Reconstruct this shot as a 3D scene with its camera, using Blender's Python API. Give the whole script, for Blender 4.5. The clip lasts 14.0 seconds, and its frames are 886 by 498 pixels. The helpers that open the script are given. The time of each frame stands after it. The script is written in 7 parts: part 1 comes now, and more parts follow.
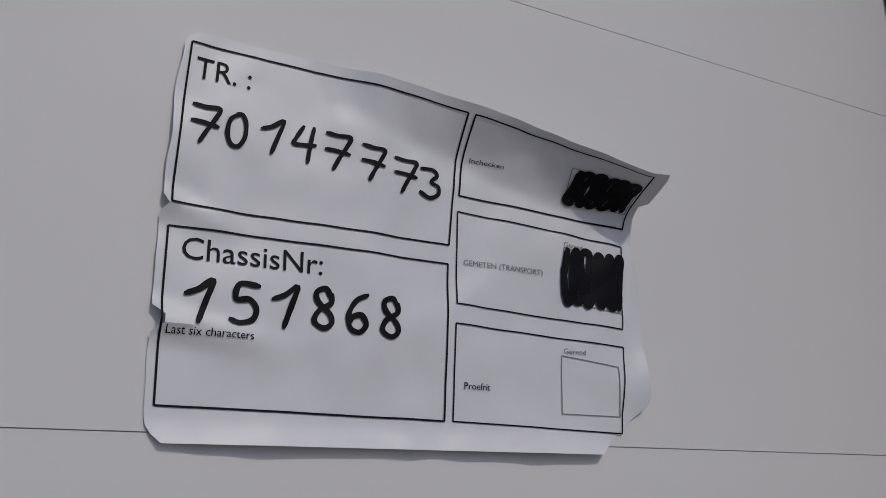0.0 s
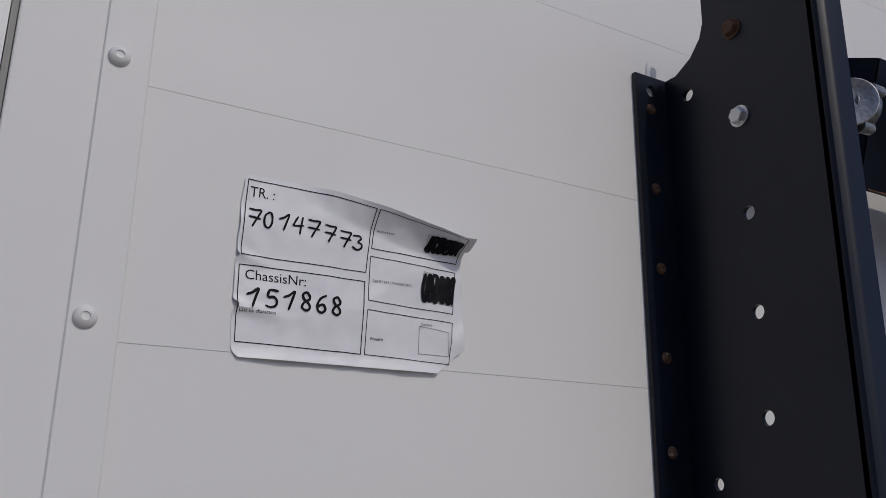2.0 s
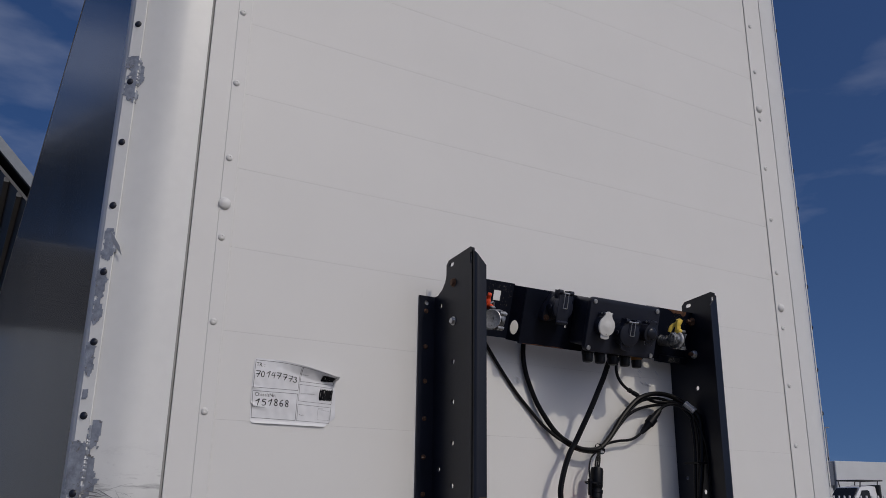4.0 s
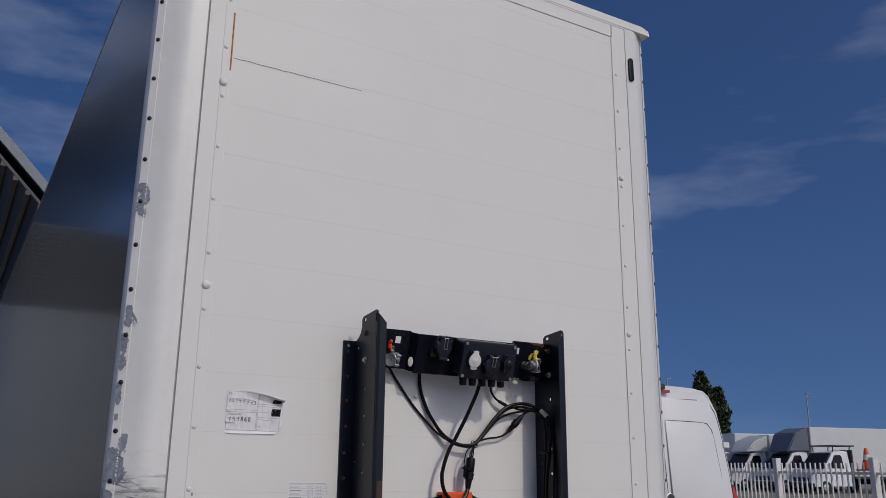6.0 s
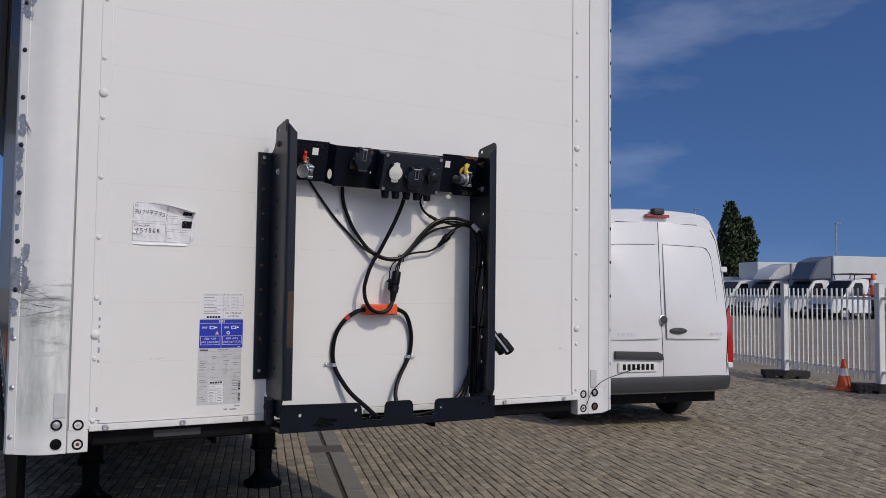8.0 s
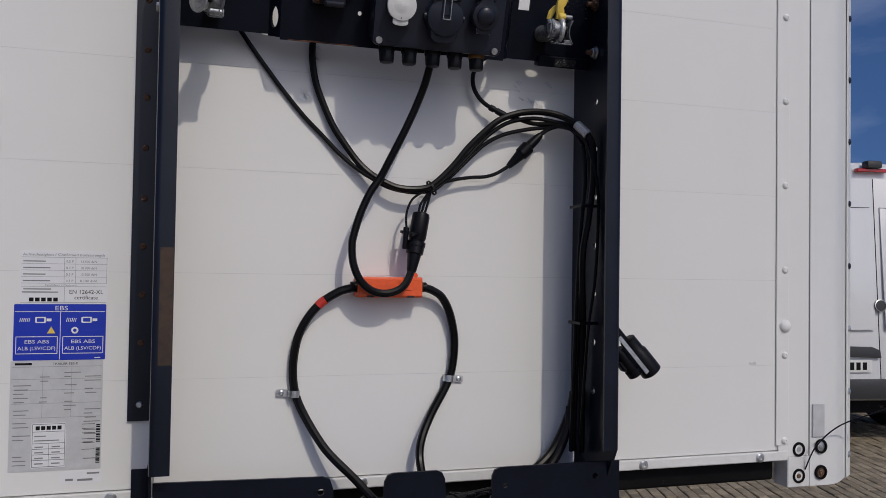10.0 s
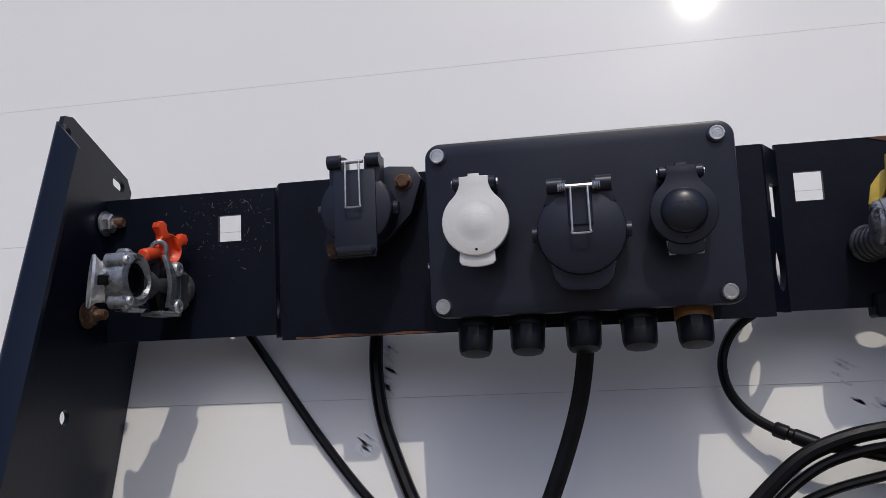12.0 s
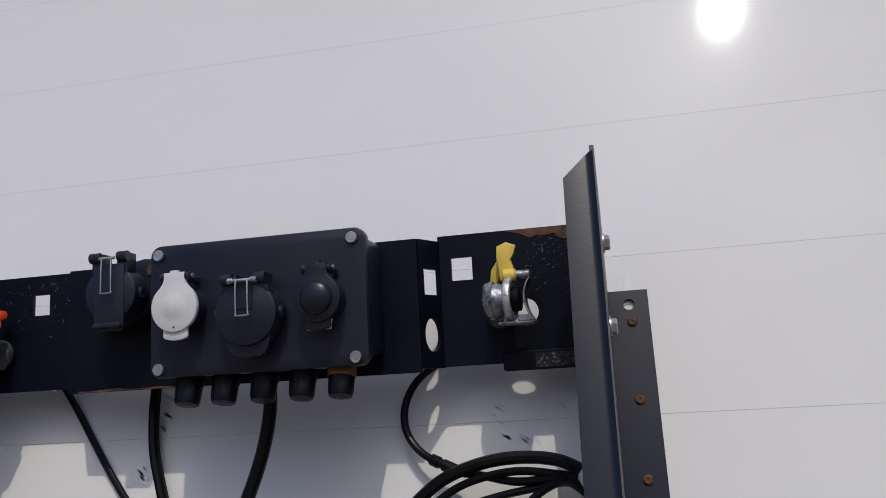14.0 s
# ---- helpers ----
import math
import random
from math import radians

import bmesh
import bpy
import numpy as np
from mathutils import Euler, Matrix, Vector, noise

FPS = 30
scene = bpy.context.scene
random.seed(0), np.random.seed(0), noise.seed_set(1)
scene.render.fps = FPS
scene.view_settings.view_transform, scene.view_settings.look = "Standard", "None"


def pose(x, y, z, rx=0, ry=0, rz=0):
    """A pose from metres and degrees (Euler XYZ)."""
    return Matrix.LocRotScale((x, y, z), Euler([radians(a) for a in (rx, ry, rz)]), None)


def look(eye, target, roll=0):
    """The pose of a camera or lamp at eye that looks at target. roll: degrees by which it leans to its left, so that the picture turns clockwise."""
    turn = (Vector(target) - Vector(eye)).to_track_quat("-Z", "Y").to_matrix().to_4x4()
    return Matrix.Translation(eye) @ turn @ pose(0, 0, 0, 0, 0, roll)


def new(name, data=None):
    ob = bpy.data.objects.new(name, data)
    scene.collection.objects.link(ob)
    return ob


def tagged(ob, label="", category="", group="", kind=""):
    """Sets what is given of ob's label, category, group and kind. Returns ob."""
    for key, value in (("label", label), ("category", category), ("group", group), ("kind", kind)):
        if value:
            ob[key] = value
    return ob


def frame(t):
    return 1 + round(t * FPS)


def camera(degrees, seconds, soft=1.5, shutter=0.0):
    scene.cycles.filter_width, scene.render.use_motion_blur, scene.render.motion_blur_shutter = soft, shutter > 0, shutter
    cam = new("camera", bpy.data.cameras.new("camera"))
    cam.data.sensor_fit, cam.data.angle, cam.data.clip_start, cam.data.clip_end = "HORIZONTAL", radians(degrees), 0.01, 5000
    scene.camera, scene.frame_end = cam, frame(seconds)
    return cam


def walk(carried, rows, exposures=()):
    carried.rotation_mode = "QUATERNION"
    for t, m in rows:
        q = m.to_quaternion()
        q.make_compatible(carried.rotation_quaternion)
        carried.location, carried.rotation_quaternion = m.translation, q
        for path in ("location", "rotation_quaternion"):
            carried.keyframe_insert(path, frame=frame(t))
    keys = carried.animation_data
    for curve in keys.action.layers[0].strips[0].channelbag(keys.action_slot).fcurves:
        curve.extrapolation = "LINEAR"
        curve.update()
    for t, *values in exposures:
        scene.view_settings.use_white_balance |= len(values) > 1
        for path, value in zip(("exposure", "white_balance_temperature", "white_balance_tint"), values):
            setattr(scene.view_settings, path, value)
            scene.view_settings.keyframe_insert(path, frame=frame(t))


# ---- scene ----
cam = camera(56.8, 14.0, 0.8)
PATH = [
    (0, (-0.932, -0.282, 1.695), (-0.054, 1.423, 2.262), 0.1),
    (0.5, (-0.928, -0.271, 1.687), (-0.009, 1.415, 2.249), 0.1),
    (1, (-0.944, -0.281, 1.682), (-0.01, 1.402, 2.224), 0.5),
    (1.5, (-0.988, -0.409, 1.66), (-0.031, 1.26, 2.207), 0.4),
    (2, (-1.067, -0.62, 1.621), (-0.103, 1.046, 2.164), 0.7),
    (2.5, (-1.202, -0.89, 1.58), (-0.216, 0.76, 2.132), 0.5),
    (3, (-1.318, -1.213, 1.582), (-0.323, 0.436, 2.123), 0.5),
    (3.5, (-1.362, -1.539, 1.546), (-0.385, 0.117, 2.096), 0.6),
    (4, (-1.473, -1.863, 1.547), (-0.513, -0.209, 2.133), 0.8),
    (4.2, (-1.537, -1.989, 1.551), (-0.572, -0.348, 2.164), 0.7),
    (6.3, (-1.729, -2.977, 1.612), (-0.736, -1.3, 2.063), 0.7),
    (6.5, (-1.676, -3.046, 1.605), (-0.689, -1.344, 1.965), 0.7),
    (7, (-1.573, -3.148, 1.578), (-0.586, -1.418, 1.755), 0.7),
    (7.5, (-1.467, -3.143, 1.557), (-0.497, -1.398, 1.685), 0.8),
    (8, (-1.298, -2.961, 1.559), (-0.342, -1.207, 1.664), 0.7),
    (8.2, (-1.227, -2.873, 1.559), (-0.276, -1.116, 1.655), 0.8),
    (10.3, (-0.253, -1.441, 1.522), (0.237, 0.497, 1.559), 1.0),
    (10.5, (-0.198, -1.328, 1.535), (0.216, 0.629, 1.565), 1.1),
    (11, (-0.091, -1.083, 1.562), (-0.01, 0.894, 1.849), 0.7),
    (11.5, (-0.022, -0.885, 1.661), (-0.271, 1.001, 2.279), 0.8),
    (12, (0.075, -0.796, 1.709), (-0.256, 0.995, 2.537), 0.6),
    (12.5, (0.122, -0.727, 1.705), (-0.231, 1.03, 2.592), 0.8),
    (13, (0.183, -0.727, 1.709), (-0.183, 1.03, 2.591), 0.9),
    (13.5, (0.277, -0.803, 1.701), (-0.097, 0.951, 2.586), 0.9),
    (14, (0.453, -0.946, 1.666), (0.057, 0.8, 2.557), 0.5),
]
walk(cam, [(t, look(eye, target, roll)) for t, eye, target, roll in PATH],
     [(0, -0.84, 7050, 10), (1, -0.81, 7050, 10), (2, -0.60, 7100, 10), (2.5, -0.31, 7250, 10), (3, -0.35, 7300, 10), (3.5, -0.49, 7300, 10), (4, -0.58, 7300, 10), (6.5, -0.32, 7300, 10), (8.2, -0.07, 7300, 10), (10.3, -0.34, 7200, 10), (11, -0.24, 7100, 10), (12, -0.04, 7050, 10), (13.4, 0.03, 7050, 10), (14, -0.16, 7050, 10)])

# ---- world and sun ----
SUN = Vector((0.145, -0.742, 0.642)).normalized()      # towards the sun
world = bpy.data.worlds.new("sky")
scene.world = world
world.use_nodes = True
wn, wl = world.node_tree.nodes, world.node_tree.links
wn.clear()
w_out = wn.new("ShaderNodeOutputWorld")
w_bg = wn.new("ShaderNodeBackground")
w_sky = wn.new("ShaderNodeTexSky")
w_sky.sky_type, w_sky.sun_disc = "NISHITA", False
w_sky.sun_elevation = math.asin(SUN.z)
w_sky.sun_rotation = math.atan2(SUN.x, SUN.y)
w_sky.air_density, w_sky.dust_density, w_sky.ozone_density = 0.9, 1.7, 6.0
w_co = wn.new("ShaderNodeTexCoord")
w_map = wn.new("ShaderNodeMapping")
w_map.inputs["Scale"].default_value = (1.0, 1.0, 3.2)
w_map.inputs["Rotation"].default_value = (0.25, 0.1, 0.5)
w_no = wn.new("ShaderNodeTexNoise")
w_no.inputs["Scale"].default_value, w_no.inputs["Detail"].default_value = 2.6, 7
w_no.inputs["Roughness"].default_value = 0.5
w_ra = wn.new("ShaderNodeValToRGB")
w_ra.color_ramp.elements[0].position, w_ra.color_ramp.elements[1].position = 0.50, 0.80
w_ra.color_ramp.elements[1].color = (0.58, 0.58, 0.58, 1)
w_mix = wn.new("ShaderNodeMix")
w_mix.data_type, w_mix.blend_type = "RGBA", "ADD"
w_gain = wn.new("ShaderNodeHueSaturation")
w_gain.inputs["Saturation"].default_value, w_gain.inputs["Value"].default_value = 1.18, 0.72
w_gain.inputs["Hue"].default_value = 0.510
w_haze = wn.new("ShaderNodeTexSky")                     # light of the thin cloud, brighter towards the sun
w_haze.sky_type, w_haze.sun_disc = "NISHITA", False
w_haze.sun_elevation, w_haze.sun_rotation = w_sky.sun_elevation, w_sky.sun_rotation
w_haze.air_density, w_haze.dust_density, w_haze.ozone_density = 1.0, 8.0, 2.0
w_grey = wn.new("ShaderNodeHueSaturation")
w_grey.inputs["Saturation"].default_value, w_grey.inputs["Value"].default_value = 0.0, 1.45
w_tint = wn.new("ShaderNodeMix")
w_tint.data_type, w_tint.blend_type = "RGBA", "MULTIPLY"
w_tint.inputs["Factor"].default_value = 1.0
w_tint.inputs["B"].default_value = (0.92, 0.97, 1.08, 1)
w_lift = wn.new("ShaderNodeVectorMath")                # clear blue down to the skyline
w_lift.operation = "ADD"
w_lift.inputs[1].default_value = (0.0, 0.0, 0.20)
w_unit = wn.new("ShaderNodeVectorMath")
w_unit.operation = "NORMALIZE"
wl.new(w_co.outputs["Generated"], w_lift.inputs[0])
wl.new(w_lift.outputs["Vector"], w_unit.inputs[0])
wl.new(w_unit.outputs["Vector"], w_sky.inputs["Vector"])
wl.new(w_haze.outputs["Color"], w_grey.inputs["Color"])
wl.new(w_grey.outputs["Color"], w_tint.inputs["A"])
wl.new(w_tint.outputs["Result"], w_mix.inputs["B"])
wl.new(w_co.outputs["Generated"], w_map.inputs["Vector"])
wl.new(w_map.outputs["Vector"], w_no.inputs["Vector"])
wl.new(w_no.outputs["Fac"], w_ra.inputs["Fac"])
wl.new(w_ra.outputs["Color"], w_mix.inputs["Factor"])
wl.new(w_sky.outputs["Color"], w_gain.inputs["Color"])
wl.new(w_gain.outputs["Color"], w_mix.inputs["A"])
wl.new(w_mix.outputs["Result"], w_bg.inputs["Color"])
wl.new(w_bg.outputs["Background"], w_out.inputs["Surface"])
w_bg.inputs["Strength"].default_value = 0.15
sun_data = bpy.data.lights.new("sun", "SUN")
sun_data.energy, sun_data.angle, sun_data.color = 1.4, radians(0.53), (1.0, 0.97, 0.925)
new("sun", sun_data).matrix_world = look((0, 0, 30), Vector((0, 0, 30)) - SUN)


# ---- materials ----
def mat(name, base, rough=0.5, metal=0.0, var=0.12, scale=8.0, bump=0.0, bscale=60.0, spots=None, coat=0.0, rvar=0.1, rand=0.0, island=0.0, stretch=(1, 1, 1), croug=0.06, spec=0.5):
    """A surface with two scales of mottling, optional wear spots (colour, position on the noise, scale) and fine relief."""
    m = bpy.data.materials.new(name)
    m.use_nodes = True
    n, l = m.node_tree.nodes, m.node_tree.links
    b = n["Principled BSDF"]
    co = n.new("ShaderNodeTexCoord")
    mp = n.new("ShaderNodeMapping")
    mp.inputs["Scale"].default_value = stretch
    l.new(co.outputs["Object"], mp.inputs["Vector"])
    no = n.new("ShaderNodeTexNoise")
    no.inputs["Scale"].default_value, no.inputs["Detail"].default_value, no.inputs["Roughness"].default_value = scale, 8, 0.62
    fine = n.new("ShaderNodeTexNoise")
    fine.inputs["Scale"].default_value, fine.inputs["Detail"].default_value = bscale, 5
    l.new(mp.outputs["Vector"], no.inputs["Vector"])
    l.new(mp.outputs["Vector"], fine.inputs["Vector"])
    mixv = n.new("ShaderNodeMath")
    mixv.operation = "MULTIPLY_ADD"
    mixv.inputs[1].default_value = 0.35
    l.new(fine.outputs["Fac"], mixv.inputs[0])
    l.new(no.outputs["Fac"], mixv.inputs[2])
    ra = n.new("ShaderNodeMapRange")
    ra.inputs["From Min"].default_value, ra.inputs["From Max"].default_value = 0.45, 0.9
    ra.inputs["To Min"].default_value, ra.inputs["To Max"].default_value = 1 - var, 1 + var
    l.new(mixv.outputs[0], ra.inputs["Value"])
    hsv = n.new("ShaderNodeHueSaturation")
    hsv.inputs["Color"].default_value = (*base, 1)
    val = ra.outputs["Result"]
    for amount, node, out in ((rand, "ShaderNodeObjectInfo", "Random"), (island, "ShaderNodeNewGeometry", "Random Per Island")):
        if amount:
            src = n.new(node)
            r2 = n.new("ShaderNodeMapRange")
            r2.inputs["To Min"].default_value, r2.inputs["To Max"].default_value = 1 - amount, 1 + amount
            l.new(src.outputs[out], r2.inputs["Value"])
            mul = n.new("ShaderNodeMath")
            mul.operation = "MULTIPLY"
            l.new(val, mul.inputs[0])
            l.new(r2.outputs["Result"], mul.inputs[1])
            val = mul.outputs[0]
    l.new(val, hsv.inputs["Value"])
    col = hsv.outputs["Color"]
    if spots:
        for colour, pos, sscale in spots:
            sn = n.new("ShaderNodeTexNoise")
            sn.inputs["Scale"].default_value, sn.inputs["Detail"].default_value, sn.inputs["Roughness"].default_value = sscale, 10, 0.7
            l.new(mp.outputs["Vector"], sn.inputs["Vector"])
            sr = n.new("ShaderNodeMapRange")
            sr.inputs["From Min"].default_value, sr.inputs["From Max"].default_value = pos, pos + 0.05
            l.new(sn.outputs["Fac"], sr.inputs["Value"])
            mx = n.new("ShaderNodeMix")
            mx.data_type = "RGBA"
            l.new(sr.outputs["Result"], mx.inputs["Factor"])
            l.new(col, mx.inputs["A"])
            mx.inputs["B"].default_value = (*colour, 1)
            col = mx.outputs["Result"]
    l.new(col, b.inputs["Base Color"])
    rr = n.new("ShaderNodeMapRange")
    rr.inputs["To Min"].default_value, rr.inputs["To Max"].default_value = max(0.02, rough - rvar), min(1, rough + rvar)
    l.new(no.outputs["Fac"], rr.inputs["Value"])
    l.new(rr.outputs["Result"], b.inputs["Roughness"])
    b.inputs["Metallic"].default_value = metal
    b.inputs["Coat Weight"].default_value = coat
    b.inputs["Specular IOR Level"].default_value = spec
    if coat:
        b.inputs["Coat Roughness"].default_value = croug
    if bump:
        bp = n.new("ShaderNodeBump")
        bp.inputs["Strength"].default_value, bp.inputs["Distance"].default_value = bump, 0.002
        l.new(fine.outputs["Fac"], bp.inputs["Height"])
        l.new(bp.outputs["Normal"], b.inputs["Normal"])
    return m


M = {
    "panel": mat("white_panel", (0.76, 0.755, 0.735), 0.55, var=0.02, scale=1.4, bump=0.02, bscale=7, rvar=0.05, coat=0.2, croug=0.075, spec=0.2),
    "post_paint": mat("post_paint", (0.74, 0.745, 0.73), 0.36, var=0.04, scale=2.5, bump=0.06, bscale=30),
    "rail": mat("rail_paint", (0.72, 0.72, 0.7), 0.42, var=0.1, scale=9, bump=0.08, spots=[((0.25, 0.22, 0.18), 0.70, 14)]),
    "side": mat("grey_side", (0.086, 0.092, 0.097), 0.17, var=0.05, scale=1.0, bump=0.012, bscale=5, rvar=0.03, coat=0.1),
    "groove": mat("groove_dirt", (0.50, 0.49, 0.475), 0.9),
    "bare": mat("bare_aluminium", (0.30, 0.325, 0.37), 0.5, metal=0.35, var=0.4, scale=40, bump=0.3, bscale=120, spots=[((0.2, 0.19, 0.18), 0.58, 60)]),
    "black": mat("black_powder_coat", (0.0045, 0.007, 0.0155), 0.34, var=0.25, scale=12, bump=0.05, bscale=220, spec=0.34, spots=[((0.03, 0.03, 0.034), 0.74, 55)]),
    "black_worn": mat("worn_black_steel", (0.0030, 0.0048, 0.0115), 0.45, var=0.3, scale=14, bump=0.1, bscale=150, spec=0.18, spots=[((0.05, 0.045, 0.04), 0.70, 70)]),
    "chassis": mat("chassis_black", (0.006, 0.006, 0.0065), 0.65, spec=0.1, var=0.4, scale=6, bump=0.2, bscale=60, spots=[((0.06, 0.05, 0.04), 0.62, 9)]),
    "plastic": mat("black_plastic", (0.0135, 0.0165, 0.0285), 0.36, spec=0.40, var=0.15, scale=25, bump=0.03, bscale=400),
    "rubber": mat("black_rubber", (0.005, 0.005, 0.006), 0.32, spec=0.16, var=0.2, scale=40, bump=0.08, bscale=200),
    "white_plastic": mat("white_plastic", (0.72, 0.72, 0.7), 0.38, var=0.04, scale=30, bump=0.05, bscale=200),
    "orange": mat("orange_plastic", (0.80, 0.10, 0.02), 0.42, var=0.12, scale=20, bump=0.08, bscale=150),
    "red_tape": mat("red_tape", (0.55, 0.03, 0.02), 0.45),
    "red": mat("red_plastic", (0.78, 0.07, 0.015), 0.4, var=0.15, scale=30, bump=0.05),
    "yellow": mat("yellow_plastic", (0.78, 0.56, 0.10), 0.42, var=0.15, scale=30, bump=0.05),
    "zinc": mat("zinc_steel", (0.60, 0.61, 0.62), 0.36, metal=0.9, var=0.2, scale=60, bump=0.1, bscale=200),
    "cast": mat("cast_aluminium", (0.27, 0.285, 0.305), 0.4, metal=0.7, var=0.5, scale=60, bump=0.4, bscale=220, spots=[((0.05, 0.052, 0.058), 0.56, 70)]),
    "rust": mat("rusty_steel", (0.11, 0.055, 0.03), 0.8, metal=0.1, var=0.5, scale=90, bump=0.5, bscale=220, spots=[((0.42, 0.38, 0.32), 0.6, 60)]),
    "rust_film": mat("rust_film", (0.045, 0.025, 0.015), 0.7, var=0.4, scale=30, bump=0.2, bscale=90, spots=[((0.02, 0.02, 0.022), 0.60, 50)]),
    "paper": mat("paper", (0.76, 0.765, 0.78), 0.42, var=0.03, scale=25, bump=0.05, bscale=60, spots=[((0.62, 0.60, 0.57), 0.76, 30)]),
    "ink": mat("printed_ink", (0.010, 0.010, 0.011), 0.6, spec=0.12),
    "marker": mat("marker_ink", (0.006, 0.006, 0.008), 0.55, spec=0.12),
    "grey_ink": mat("faded_ink", (0.22, 0.22, 0.22), 0.5),
    "blue": mat("blue_sticker", (0.004, 0.03, 0.42), 0.35, var=0.05),
    "silver": mat("silver_sticker", (0.58, 0.585, 0.59), 0.35, metal=0.15, var=0.08, scale=40),
    "white_ink": mat("white_print", (0.78, 0.78, 0.78), 0.45),
    "van": mat("van_paint", (0.74, 0.75, 0.76), 0.22, var=0.02, scale=2, coat=0.4, rvar=0.03),
    "glass": mat("dark_glass", (0.010, 0.012, 0.014), 0.06, var=0.05, spec=0.25),
    "lamp_red": mat("red_lamp_lens", (0.45, 0.012, 0.012), 0.15, coat=0.5),
    "tyre": mat("tyre_rubber", (0.018, 0.018, 0.019), 0.75, var=0.3, bump=0.3, bscale=60),
    "rim": mat("rim_metal", (0.42, 0.42, 0.43), 0.4, metal=0.6),
    "bumper": mat("grey_bumper", (0.035, 0.037, 0.04), 0.6, var=0.1),
    "paver": mat("concrete_paver", (0.265, 0.220, 0.155), 0.85, var=0.34, scale=9, bump=0.9, bscale=45, rand=0.22, island=0.24, spots=[((0.36, 0.34, 0.31), 0.66, 1.3), ((0.10, 0.088, 0.074), 0.68, 2.3)]),
    "ground": mat("paver_joint_sand", (0.060, 0.050, 0.036), 0.92, var=0.3, scale=3, bump=0.4, bscale=40),
    "yard": mat("yard_paving", (0.27, 0.23, 0.175), 0.9, var=0.25, scale=0.6, bump=0.3, bscale=12),
    "concrete": mat("concrete", (0.21, 0.195, 0.165), 0.88, var=0.2, scale=4, bump=0.4, bscale=60, spots=[((0.11, 0.10, 0.085), 0.62, 5)]),
    "iron": mat("cast_iron", (0.03, 0.03, 0.03), 0.7, bump=0.4),
    "fence": mat("white_fence_paint", (0.74, 0.74, 0.72), 0.4, var=0.06, bump=0.1),
    "foot": mat("fence_foot_rubber", (0.035, 0.032, 0.03), 0.85, var=0.4, bump=0.5, scale=12),
    "cone": mat("cone_orange", (0.72, 0.11, 0.03), 0.5, var=0.15),
    "foliage": mat("foliage", (0.032, 0.052, 0.02), 0.7, var=0.5, scale=0.8, island=0.5),
    "foliage_far": mat("far_foliage", (0.03, 0.045, 0.022), 0.8, var=0.5, scale=0.5, island=0.4),
    "bark": mat("bark", (0.07, 0.055, 0.04), 0.9, var=0.3, bump=0.6),
    "clad": mat("metal_cladding", (0.055, 0.058, 0.062), 0.5, var=0.15),
    "clad_pale": mat("pale_wall_sheet", (0.15, 0.165, 0.18), 0.6, var=0.12, scale=0.8),
    "clad_light": mat("pale_fascia", (0.17, 0.20, 0.235), 0.45, var=0.1),
    "yellow_paint": mat("yellow_paint", (0.62, 0.36, 0.03), 0.4, var=0.1),
    "silver_paint": mat("silver_paint", (0.13, 0.15, 0.19), 0.35, var=0.05, coat=0.15),
    "box_white": mat("box_body_white", (0.62, 0.64, 0.65), 0.4, var=0.04, scale=1),
}


# ---- mesh helpers ----
ROOT = {}


def thing(name, at, label, category, group="", kind=""):
    """A top-level Empty at the base of a thing. at: a place or a pose."""
    m = at if isinstance(at, Matrix) else Matrix.Translation(at)
    e = new(name)
    e.empty_display_size = 0.05
    e.matrix_basis = m
    ROOT[e.name] = m
    return tagged(e, label, category, group, kind)


def smooth(me, deg=35):
    me.polygons.foreach_set("use_smooth", [True] * len(me.polygons))
    me.set_sharp_from_angle(angle=radians(deg))


def part(name, bm, material, parent, label="", local=False, kind="", soft=True):
    """Links a bmesh as one mesh under a thing or a part; vertices are in the world unless local."""
    m = ROOT[parent.name]
    if not local:
        bm.transform(m.inverted())
    me = bpy.data.meshes.new(name)
    bmesh.ops.recalc_face_normals(bm, faces=bm.faces)
    bm.to_mesh(me)
    bm.free()
    me.materials.append(M[material] if isinstance(material, str) else material)
    if soft:
        smooth(me)
    ob = new(name, me)
    ob.parent = parent
    ROOT[ob.name] = m
    return tagged(ob, label, "", "", kind)


def single(name, bm, material, label, category, group="", kind="", soft=True):
    """A top-level thing that is one mesh, in world coordinates with its origin at its base."""
    me = bpy.data.meshes.new(name)
    bmesh.ops.recalc_face_normals(bm, faces=bm.faces)
    bm.verts.ensure_lookup_table()
    c = [[v.co[i] for v in bm.verts] for i in range(3)]
    o = Vector(((min(c[0]) + max(c[0])) / 2, (min(c[1]) + max(c[1])) / 2, min(c[2])))
    bm.transform(Matrix.Translation(-o))
    bm.to_mesh(me)
    bm.free()
    me.materials.append(M[material])
    if soft:
        smooth(me)
    ob = new(name, me)
    ob.location = o
    ROOT[ob.name] = Matrix.Translation(o)
    return tagged(ob, label, category, group, kind)


def box(bm, x0, x1, y0, y1, z0, z1, bevel=0.0, m=None, seg=1):
    g = bmesh.new()
    bmesh.ops.create_cube(g, size=1, matrix=Matrix.Translation(((x0 + x1) / 2, (y0 + y1) / 2, (z0 + z1) / 2)) @ Matrix.Diagonal((x1 - x0, y1 - y0, z1 - z0, 1)))
    if bevel:
        bmesh.ops.bevel(g, geom=g.edges[:], offset=bevel, segments=seg, profile=0.5, affect="EDGES")
    join(bm, g, m)
    return bm


